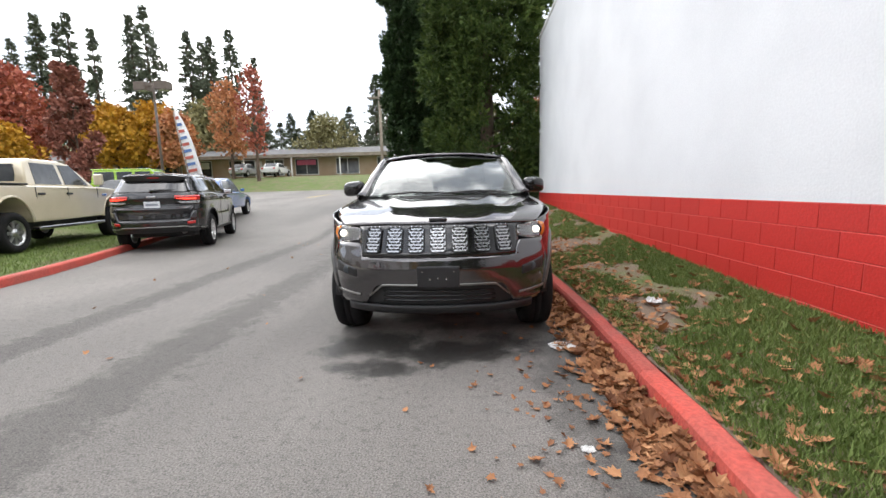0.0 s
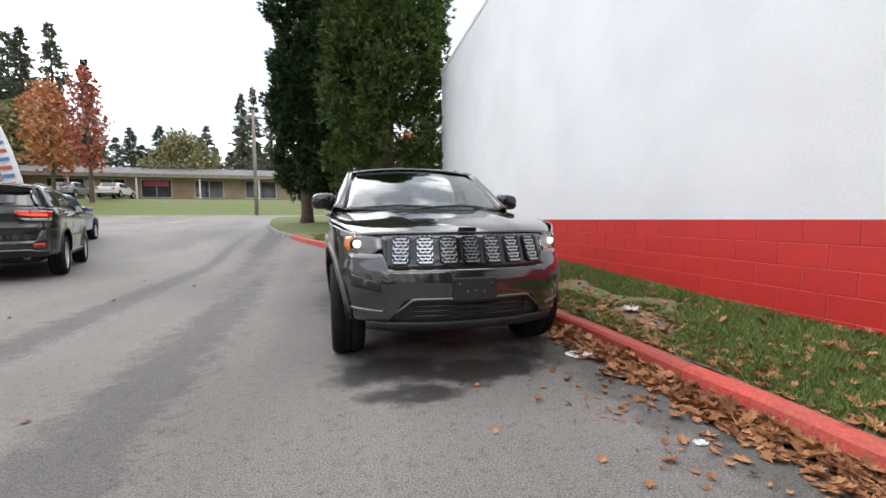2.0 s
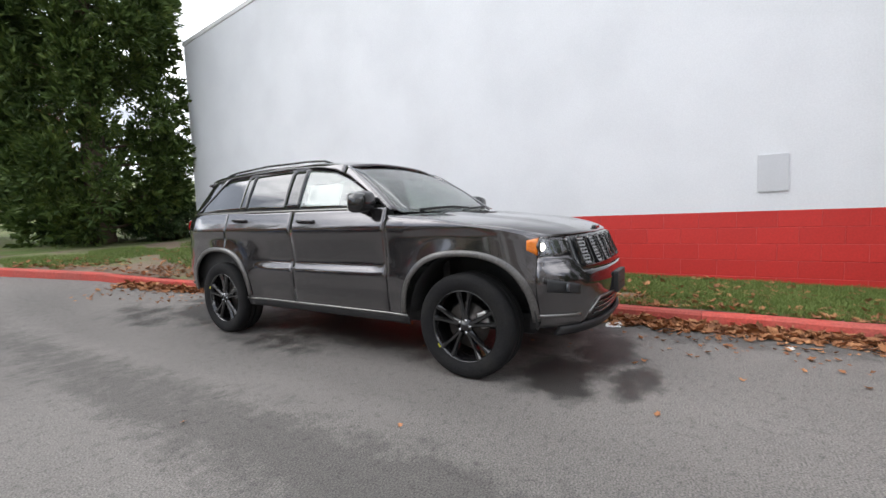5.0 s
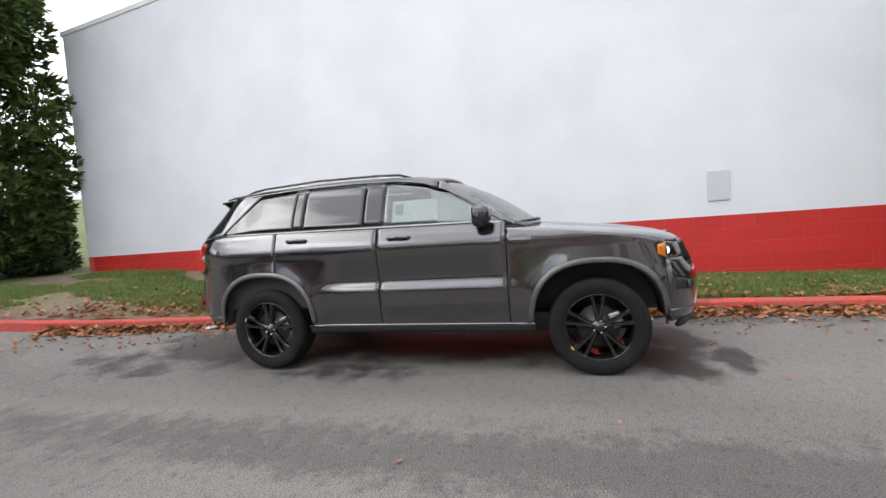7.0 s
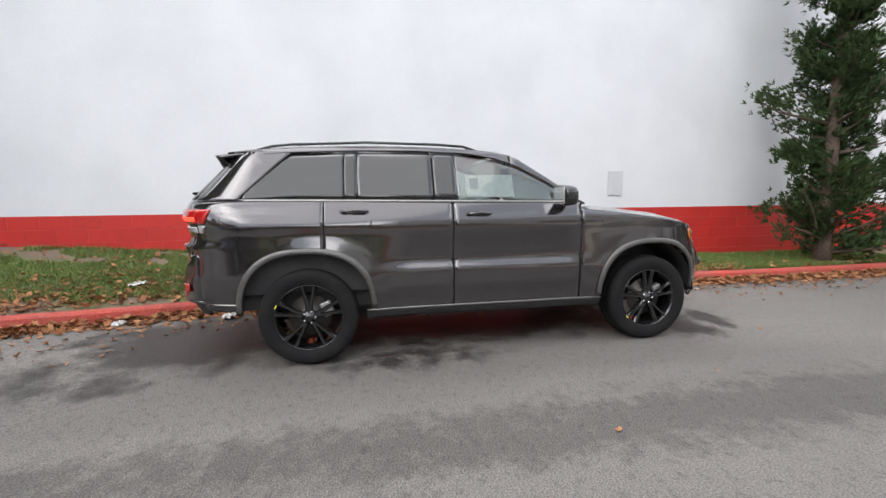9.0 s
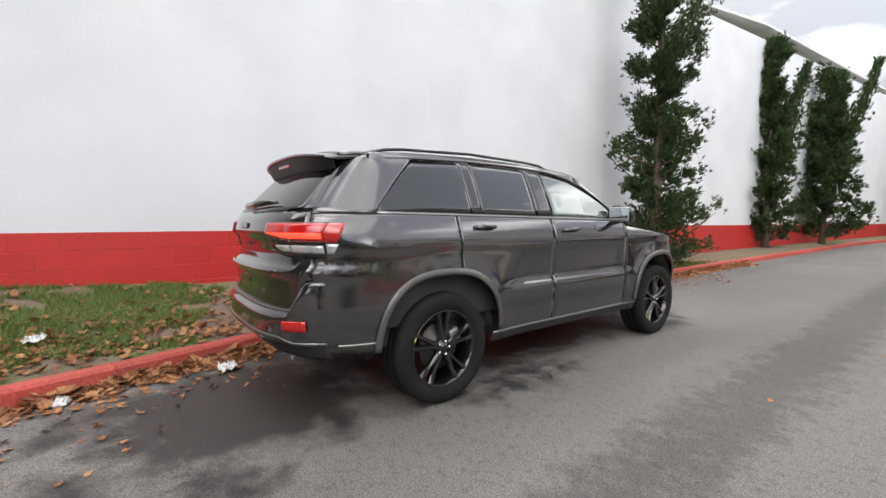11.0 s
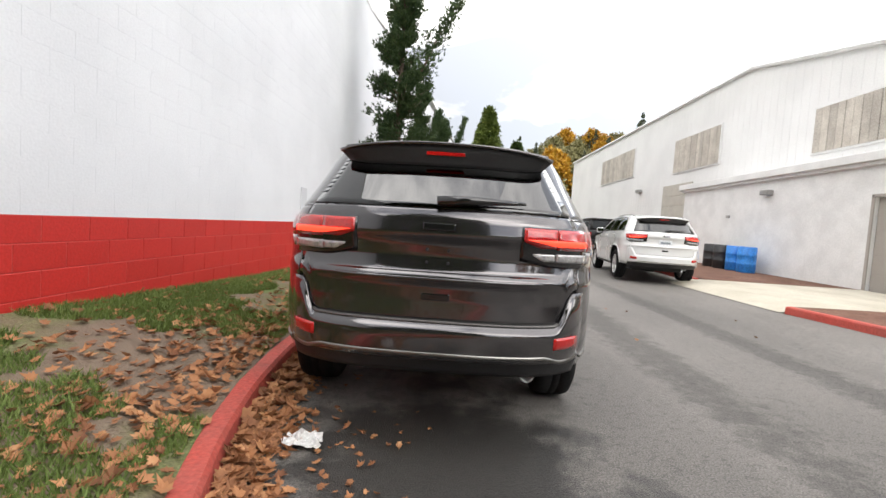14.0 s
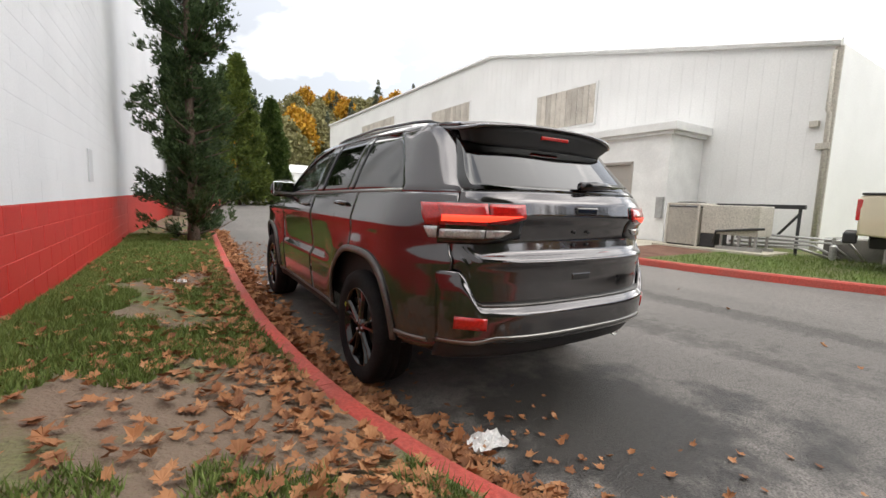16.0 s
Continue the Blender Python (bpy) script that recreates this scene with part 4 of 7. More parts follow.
    # headlamps
    for sx in (-1, 1):
        lamp = new("headlight")
        lamp.parent = car
        def lens(u, v, sx=sx, out=0.0):
            z0 = 0.868 - 0.020 * u + 0.022 * max(0, 0.3 - u) / 0.3
            z1 = 0.962 + 0.020 * u
            z = z0 + (z1 - z0) * v
            x = 0.603 + (side_x(-0.50, z) - 0.603) * u
            return (sx * x, front_y(x, z) - out, z)
        patch("lamp_housing", lambda u, v: (lambda p: (p[0], p[1] + 0.035, p[2]))(lens(u, v)), span(0, 1, 10), span(0, 1, 5), LAMP_CHROME, lamp, 0.01, "silvery lamp housing", flip=(sx < 0))
        patch("lamp_cover", lambda u, v: lens(u, v, out=0.002), span(0, 1, 12), span(0, 1, 6), LAMP_GLASS, lamp, 0.004, "clear lamp cover", flip=(sx < 0))
        bx = 0.765
        part("projector", lathe([(0.046, -0.02), (0.050, 0.0), (0.043, 0.006)], 24, "Y", Matrix.Translation((sx * bx, front_y(bx, 0.915) + 0.032, 0.915)) @ Matrix.Rotation(math.pi, 4, "Z")), GLOSS_BLACK, lamp, smooth=True)
        part("bulb", lathe([(0.0005, -0.012), (0.017, -0.008), (0.027, 0.003), (0.028, 0.012), (0.0005, 0.014)], 24, "Y", Matrix.Translation((sx * bx, front_y(bx, 0.915) + 0.014, 0.915))), LAMP_LIT if lit else LAMP_CHROME, lamp, "lit round headlamp bulb", smooth=True)
        def amber(u, v, sx=sx):
            y = -0.500 + 0.060 * u
            z0, z1 = 0.866 + 0.035 * u, 0.976 - 0.012 * u
            z = z0 + (z1 - z0) * v
            return (sx * (side_x(y, z) + 0.004), y, z)
        patch("side_marker", amber, span(0, 1, 6), span(0, 1, 4), AMBER_LENS, lamp, 0.01, "amber side marker", flip=(sx < 0))
        # fog lamp in its pocket
        def pocket(u, v, sx=sx):
            x = 0.63 + 0.185 * u
            z = 0.598 + 0.030 * u + (0.085 - 0.02 * (1 - u)) * v
            return (sx * x, front_y(x, z) - 0.006, z)
        fog = patch("fog_light_pocket", pocket, span(0, 1, 8), span(0, 1, 4), CLADDING, car, 0.02, "black fog lamp pocket", flip=(sx < 0))
        part("fog_light", lathe([(0.034, 0.0), (0.034, -0.012), (0.028, -0.016), (0.0005, -0.018)], 20, "Y", Matrix.Translation((sx * 0.71, front_y(0.71, 0.648) + 0.006, 0.648))), PANE_DARK, fog, smooth=True)
        def bumper_lip(u, v, sx=sx):
            x = 0.61 + 0.22 * u
            z = 0.452 + 0.010 * u + 0.016 * v
            return (sx * x, front_y(x, z) - 0.014, z)
        patch("lower_lip_strip", bumper_lip, span(0, 1, 8), span(0, 1, 2), BRIGHT_TRIM, car, 0.008, "bright lower strip", flip=(sx < 0))
    def bumper(u, v):
        x = u * 0.86
        lo = 0.545 - 0.16 * ease((abs(x) - 0.46) / 0.16)
        hi = 0.752 + 0.100 * ease((abs(x) - 0.600) / 0.03)
        z = lo + (hi - lo) * v
        xx = u * side_x(-0.50, z)
        return (xx, front_y(xx, z) - 0.002, z)
    patch("front_bumper", bumper, span(-1, 1, 64), span(0, 1, 14), paint, car, 0.012)
    strip("lower_intake", lambda x: 0.375, lambda x: 0.547, CLADDING, -0.03, -0.60, 0.60, 24, 6, 0.02, "black lower intake")
    for z in (0.42, 0.455, 0.49):
        strip("intake_bar", lambda x, z=z: z, lambda x, z=z: z + 0.010, GLOSS_BLACK, -0.018, -0.42, 0.42, 16, 1, 0.02)
    strip("intake_brow", lambda x: 0.540 - 0.10 * max(0, (abs(x) - 0.42) / 0.12) ** 1.0 * (1 if abs(x) > 0.42 else 0), lambda x: 0.556 - 0.10 * max(0, (abs(x) - 0.42) / 0.12) * (1 if abs(x) > 0.42 else 0), BRIGHT_TRIM, 0.010, -0.53, 0.53, 30, 2, 0.012, "dull bright edge over the intake")
    strip("chin", lambda x: 0.32, lambda x: 0.385, CLADDING, 0.006, -0.72, 0.72, 26, 3, 0.03)
    if plate == "blank":
        pl = part("front_plate_holder", box(-0.155, 0.155, front_y(0, 0.62) - 0.028, front_y(0, 0.62) + 0.01, 0.535, 0.690, 0.008), CLADDING, car, "empty black plate holder")
        for x, z in ((-0.115, 0.655), (0.115, 0.655), (-0.06, 0.60), (0.06, 0.60), (0, 0.605)):
            part("plate_screw", lathe([(0.006, 0), (0.006, -0.004), (0.0005, -0.005)], 8, "Y", Matrix.Translation((x, front_y(0, 0.62) - 0.028, z))), CHROME, pl)
    # mirrors
    for sx in (-1, 1):
        mir = new("door_mirror")
        mir.parent = car
        bm = bmesh.new()
        bmesh.ops.create_uvsphere(bm, u_segments=20, v_segments=12, radius=1)
        for v in bm.verts:
            x, y, z = v.co
            sq = lambda q: math.copysign(abs(q) ** 0.62, q)
            v.co = Vector((sx * (0.985 + 0.115 * sq(x)), 0.86 + (0.11 if y < 0 else 0.03) * sq(y), 1.275 + 0.082 * sq(z) - 0.01 * sq(x)))
        part("mirror_shell", bm, mats["mirror"], mir, smooth=True)
        part("mirror_glass", box(sx * 0.985 - 0.095, sx * 0.985 + 0.095, 0.886, 0.896, 1.207, 1.340, 0.004), MIRROR, mir, "mirror glass")
        part("mirror_arm", tube([(sx * 0.86, 0.86, 1.215), (sx * 0.93, 0.86, 1.205), (sx * 0.97, 0.86, 1.22)], [0.035, 0.028, 0.03], 10), CLADDING, mir, smooth=True)
    # door handles
    for sx in (-1, 1):
        for y in (1.545, 2.515):
            z = 1.135 if y < 2 else 1.165
            x = side_x(y, z)
            part("door_handle", tube([(sx * (x - 0.004), y - 0.10, z), (sx * (x + 0.03), y - 0.075, z + 0.006), (sx * (x + 0.034), y, z + 0.008), (sx * (x + 0.03), y + 0.075, z + 0.006), (sx * (x - 0.004), y + 0.10, z)], 0.013, 8), paint, car, smooth=True)
            # flat black disc: its colour stands in for the shaded hollow behind the handle
            part("handle_shade_disc", lathe([(0.05, 0.0), (0.05, 0.002)], 20, "X", Matrix.Translation((sx * (x + 0.0005), y, z - 0.004)) @ Matrix.Diagonal((1, 1.3, 0.5, 1))), CLADDING, car)
    # tail: gate, glass, lamps, bumper
    def rstrip(pname, z0f, z1f, mat, out=0.0, x0=-0.84, x1=0.84, n=36, nz=8, thick=0.012, plabel="", parent=car):
        def f(u, v):
            z = z0f(u) + (z1f(u) - z0f(u)) * v
            return (u, rear_y(u, z) + out, z)
        return patch(pname, f, span(x0, x1, n), span(0, 1, nz), mat, parent, thick, plabel, flip=True)
    def tail_panel(pname, z0f, z1f, mat, out=0.0, s0=-1.0, s1=1.0, n=60, nz=10, thick=0.014, plabel="", parent=car, crown=0.0):
        def f(u, v):
            x = u * 0.82
            z = z0f(x) + (z1f(x) - z0f(x)) * v
            xx = u * side_x(tail_join(z), z)
            return (xx, rear_y(xx, z) + out * (1 - abs(u) ** 10) * (1 - crown * ease((v - 0.78) / 0.22)), z)
        return patch(pname, f, span(s0, s1, n), span(0, 1, nz), mat, parent, thick, plabel, flip=True)
    horn = lambda x: 0.690 + 0.170 * ease((abs(x) - 0.64) / 0.10)
    gate = tail_panel("tailgate", lambda x: horn(x) + 0.008, lambda x: 1.272 - 0.012 * (abs(x) / 0.8) ** 2, paint, 0.0, -0.93, 0.93, 60, 40)
    rstrip("plate_lip", lambda x: 0.900 + 0.010 * (abs(x) / 0.6) ** 2, lambda x: 0.918 + 0.004 * (abs(x) / 0.6) ** 2, paint, 0.012, -0.55, 0.55, 24, 2, 0.03, "jutting ledge under the plate field", gate)
    for x, z in ((-0.055, 1.055), (0.055, 1.055), (-0.055, 0.99), (0.055, 0.99)):
        part("plate_screw", lathe([(0.009, 0), (0.009, 0.006), (0.0005, 0.008)], 8, "Y", Matrix.Translation((x, rear_y(x, z) + 0.006, z))), CLADDING if plate == "blank" else CHROME, gate)
    if plate == "white":
        part("number_plate", box(-0.15, 0.15, rear_y(0, 1.0) + 0.012, rear_y(0, 1.0) + 0.018, 0.94, 1.08, 0.004), PLATE_WHITE, gate, "white number plate")
        part("plate_bar", box(-0.115, 0.115, rear_y(0, 1.0) + 0.018, rear_y(0, 1.0) + 0.020, 0.985, 1.035), STICKER_GREY, gate)
    part("gate_badge", box(-0.085, 0.085, rear_y(0, 1.18) - 0.002, rear_y(0, 1.18) + 0.012, 1.155, 1.195, 0.008), GLOSS_BLACK if plate == "blank" else CHROME, gate, "small dark plain badge")
    part("gate_release", box(-0.075, 0.075, rear_y(0, 0.82) - 0.01, rear_y(0, 0.82) + 0.004, 0.795, 0.835, 0.008), GLOSS_BLACK, gate)
    screen_half = lambda z: min(0.70, side_x(tail_join(z), z) - 0.035)

    def rglass(u, v):
        z = 1.272 + 0.341 * v
        x = u * screen_half(z)
        return (x, rear_y(x, z) + 0.002, z)
    patch("rear_screen", rglass, span(-1, 1, 20), span(0, 1, 12), mats["rear_glass"], car, 0.005, "dark rear screen", flip=True)
    part("rear_wiper", tube([(0.02, rear_y(0, 1.29) + 0.03, 1.305), (-0.16, rear_y(0, 1.30) + 0.03, 1.318), (-0.44, rear_y(0.44, 1.30) + 0.02, 1.320)], [0.028, 0.024, 0.008], 8), GLOSS_BLACK, car, smooth=True)
    for sx in (-1, 1):
        lamp = new("tail_light")
        lamp.parent = car
        def seg(x0, x1, z0, z1, out):
            def f(u, v):
                x = x0 + (x1 - x0) * u
                lo = z0 + 0.03 * max(0, 1 - u * 2.2) * (1 if x0 < 0.55 else 0)
                z = lo + (z1 - lo) * v
                return (sx * x, rear_y(x, z) + out, z)
            return f
        patch("lamp_base", seg(0.425, 0.812, 0.995, 1.204, 0.006), span(0, 1, 12), span(0, 1, 6), GLOSS_BLACK, lamp, 0.02, "black lamp base", flip=(sx > 0))
        patch("red_lens", seg(0.435, 0.615, 1.098, 1.198, 0.016), span(0, 1, 10), span(0, 1, 5), RED_LENS, lamp, 0.012, "red inner lens", flip=(sx > 0))
        patch("red_lens", seg(0.622, 0.814, 1.090, 1.198, 0.016), span(0, 1, 10), span(0, 1, 5), RED_LENS, lamp, 0.012, "red outer lens", flip=(sx > 0))
        patch("lit_strip", seg(0.455, 0.808, 1.108, 1.140, 0.0185), span(0, 1, 14), span(0, 1, 2), RED_LIGHT, lamp, 0.004, "glowing red strip", flip=(sx > 0))
        patch("reverse_lens", seg(0.49, 0.615, 1.028, 1.066, 0.016), span(0, 1, 8), span(0, 1, 3), CLEAR_LENS, lamp, 0.012, "clear lower lens", flip=(sx > 0))
        patch("reverse_lens", seg(0.622, 0.810, 1.024, 1.068, 0.016), span(0, 1, 8), span(0, 1, 3), CLEAR_LENS, lamp, 0.012, "clear lower lens", flip=(sx > 0))
        def wrap(z0, z1, out, y0=3.54, cut=0.05):
            def f(u, v):
                z = z0 + (z1 - z0) * v
                a = y0 + cut * (1 - v)
                y = a + (tail_join(z) + 0.012 - a) * u
                return (sx * (side_x(y, z) + out), y, z)
            return f
        patch("lamp_side", wrap(1.088, 1.198, 0.010), span(0, 1, 6), span(0, 1, 4), RED_LENS, lamp, 0.012, "red lens wrapping the corner", flip=(sx < 0))
        patch("lamp_side_lower", wrap(1.022, 1.080, 0.008, 3.58, 0.02), span(0, 1, 5), span(0, 1, 3), CLEAR_LENS, lamp, 0.012, flip=(sx < 0))
        def refl(u, v, sx=sx):
            x = 0.63 + 0.140 * u
            z = 0.572 + 0.008 * u + 0.062 * v
            return (sx * x, rear_y(x, z) + 0.050, z)
        patch("reflector", refl, span(0, 1, 6), span(0, 1, 3), RED_LENS, car, 0.008, "red rear reflector", flip=(sx > 0))
    tail_panel("rear_bumper", lambda x: 0.500, horn, paint, 0.050, nz=18, crown=0.7)
    tail_panel("bumper_step", lambda x: horn(x) - 0.006, lambda x: horn(x) + 0.006, mats["lip"], 0.020, -0.80, 0.80, 60, 2, 0.05, "scuffed bumper top step")
    dip = lambda x: 0.520 - 0.030 * ease((abs(x) - 0.58) / 0.12)
    tail_panel("bumper_strip", lambda x: dip(x), lambda x: dip(x) + 0.020, BRIGHT_TRIM, 0.057, -1, 1, 50, 2, 0.014, "dull bright strip on the bumper")
    tail_panel("rear_valance", lambda x: 0.40, lambda x: 0.505, CLADDING, 0.006, nz=5, thick=0.02)
    panel("bumper_corner_strip", span(3.37, 3.60, 8), lambda y: 0.480, lambda y: 0.498, 2, BRIGHT_TRIM, 0.010, 0.01)
    part("exhaust", lathe([(0.036, 0), (0.038, 0.14), (0.040, 0.145), (0.034, 0.145), (0.032, 0.02), (0.0005, 0.02)], 24, "Y", Matrix.Translation((-0.52, 3.60, 0.40))), STEEL, car, "round exhaust tip", smooth=True)
    # underside and cabin
    part("underbody", box(-0.62, 0.62, -0.42, 3.30, 0.27, 0.44, 0.05), CLADDING, car)
    bm = bmesh.new()
    add_box(bm, -0.80, 0.80, 0.50, 3.55, 0.42, 0.60)
    part("cabin_floor", bm, DARK_TRIM, car)
    for sx in (-1, 1):
        part("door_lining", box(sx * 0.845 - 0.02, sx * 0.845 + 0.02, 0.70, 3.45, 0.55, 1.19, 0.01), DARK_TRIM, car)
    bm = bmesh.new()
    add_box(bm, -0.78, 0.78, 0.62, 1.02, 0.86, 1.17, 0.06)
    part("dashboard", bm, DARK_TRIM, car, smooth=False)
    part("firewall", box(-0.62, 0.62, 0.28, 0.34, 0.4, 1.12), DARK_TRIM, car)
    ring = bmesh.new()
    add_lathe(ring, [(0.17, -0.012), (0.186, 0.0), (0.17, 0.012), (0.158, 0.0)], 28, "Y", close=True)
    add_box(ring, -0.16, 0.16, -0.01, 0.012, -0.02, 0.03)
    for v in ring.verts:
        v.co = pose(0.38, 1.10, 1.06, -24) @ v.co
    part("steering_wheel", ring, DARK_TRIM, car, smooth=True)
    for x in (-0.38, 0.38):
        for y, tall in ((1.62, 1.0), (2.50, 0.97)):
            seat = new("seat")
            seat.parent = car
            part("seat_cushion", box(x - 0.25, x + 0.25, y - 0.42, y + 0.10, 0.62, 0.80, 0.05), DARK_TRIM, seat, smooth=True)
            part("seat_back", box(x - 0.24, x + 0.24, -0.07, 0.07, 0.0, 0.58, 0.05, pose(0, y + 0.10, 0.74, -14)), DARK_TRIM, seat, smooth=True)
            part("headrest", box(x - 0.13, x + 0.13, y + 0.18, y + 0.28, 1.34, 1.52, 0.04), DARK_TRIM, seat, smooth=True)
    part("load_cover", box(-0.72, 0.72, 2.85, 3.6, 1.05, 1.08), DARK_TRIM, car)
    part("inner_mirror", box(-0.11, 0.11, 1.00, 1.03, 1.50, 1.56, 0.012), DARK_TRIM, car)
    if mats.get("sticker"):
        # price papers behind the passenger's window
        st = part("window_paper", box(-0.842, -0.838, 1.22, 1.62, 1.27, 1.45), STICKER, car, "white price paper behind the side glass")
        for v in st.data.vertices:
            v.co.x += (v.co.z - 1.27) * 0.38 - 0.005
        q = part("paper_print", box(-0.8445, -0.8425, 1.52, 1.59, 1.33, 1.42), STICKER_GREY, st)
        for v in q.data.vertices:
            v.co.x += (v.co.z - 1.27) * 0.38 - 0.005
    for y in (0.0, BASE):
        for sx in (-1, 1):
            build_wheel(car, mats, y, sx, spokes="black" if mats["rim"] is GLOSS_BLACK else "silver")
    return car


GREY_SUV = dict(paint=GREY_PAINT, rim=GLOSS_BLACK, lip=material("worn_grey_lip", (0.13, 0.125, 0.12), 0.38, 0.5, second=(0.10, 0.095, 0.09), scale=3, fine=80, coat=0.3), front_glass=CLEAR_GLASS, rear_glass=TINT_GLASS, mirror=GLOSS_BLACK, mark=True, sticker=True)
hero = build_suv("suv", "granite grey SUV with black rims parked against the red kerb", pose(0, 0, 0), GREY_SUV)

# ---- trees ----
SEQUOIA_GREEN = leaf_material("evergreen_spray", (0.030, 0.058, 0.016), (0.085, 0.130, 0.030), (0.19, 0.225, 0.055))
SEQUOIA_DARK = leaf_material("dark_evergreen_spray", (0.018, 0.038, 0.015), (0.044, 0.080, 0.028), (0.090, 0.135, 0.044))
SPRUCE_GREEN = leaf_material("needle_clump", (0.022, 0.046, 0.018), (0.060, 0.098, 0.034), (0.130, 0.175, 0.060))
CYPRESS_GREEN = leaf_material("cypress_spray", (0.05, 0.075, 0.02), (0.13, 0.175, 0.035), (0.30, 0.30, 0.06))
FIR_GREEN = leaf_material("fir_needles", (0.085, 0.105, 0.075), (0.15, 0.175, 0.12), (0.23, 0.25, 0.18))
GOLD_LEAF = leaf_material("golden_leaf", (0.33, 0.154, 0.0165), (0.528, 0.297, 0.033), (0.638, 0.418, 0.066))
ORANGE_LEAF = leaf_material("orange_leaf", (0.38, 0.15, 0.07), (0.55, 0.26, 0.12), (0.66, 0.40, 0.22))
RED_LEAF = leaf_material("red_leaf", (0.28, 0.075, 0.055), (0.44, 0.14, 0.09), (0.55, 0.24, 0.14))
RUSSET_LEAF = leaf_material("russet_leaf", (0.17, 0.062, 0.045), (0.30, 0.12, 0.085), (0.42, 0.20, 0.14))
OLIVE_LEAF = leaf_material("olive_leaf", (0.15, 0.14, 0.065), (0.27, 0.25, 0.12), (0.40, 0.34, 0.18))
SHRUB_LEAF = leaf_material("shrub_leaf", (0.018, 0.036, 0.0144), (0.045, 0.0756, 0.0252), (0.108, 0.144, 0.054))


def sprays(name, pts, dirs, size, per, mat, parent, seed, spread=0.7, slim=0.42):
    """Leafy sprays: at each point a few pointed blades fanned about its direction."""
    rng = np.random.default_rng(seed)
    n = len(pts)
    pts, dirs = np.repeat(np.asarray(pts, float), per, 0), np.repeat(np.asarray(dirs, float), per, 0)
    d = dirs + rng.normal(0, spread, dirs.shape)
    d /= np.linalg.norm(d, axis=1, keepdims=True) + 1e-9
    side = np.cross(d, rng.normal(0, 1, d.shape))
    side /= np.linalg.norm(side, axis=1, keepdims=True) + 1e-9
    up = np.cross(side, d)
    ln = size * rng.uniform(0.6, 1.3, (len(d), 1))
    w = ln * slim
    v = np.empty((len(d), 4, 3))
    v[:, 0] = pts
    v[:, 1] = pts + d * ln * 0.5 + side * w * 0.5 + up * ln * 0.08
    v[:, 2] = pts + d * ln
    v[:, 3] = pts + d * ln * 0.5 - side * w * 0.5 + up * ln * 0.08
    me = bpy.data.meshes.new(name)
    k = len(d)
    me.vertices.add(4 * k)
    me.vertices.foreach_set("co", v.reshape(-1))
    me.loops.add(4 * k)
    me.loops.foreach_set("vertex_index", np.arange(4 * k))
    me.polygons.add(k)
    me.polygons.foreach_set("loop_start", np.arange(k) * 4)
    me.update(calc_edges=True)
    me.materials.append(mat)
    ob = new(name, me)
    if parent:
        ob.parent = parent
    return ob


def limb_mesh(bm, base, tip, r0, r1, rng, n=5, sides=6, sag=0.0):
    pts, rad = [], []
    for i in range(n + 1):
        f = i / n
        p = Vector(base).lerp(Vector(tip), f)
        p += Vector(rng.normal(0, 0.03, 3)) * (Vector(tip) - Vector(base)).length * (0 if i in (0, n) else 1) * 0.5
        p.z -= sag * math.sin(math.pi * f)
        pts.append(p)
        rad.append(r0 + (r1 - r0) * f)
    add_tube(bm, pts, rad, sides)


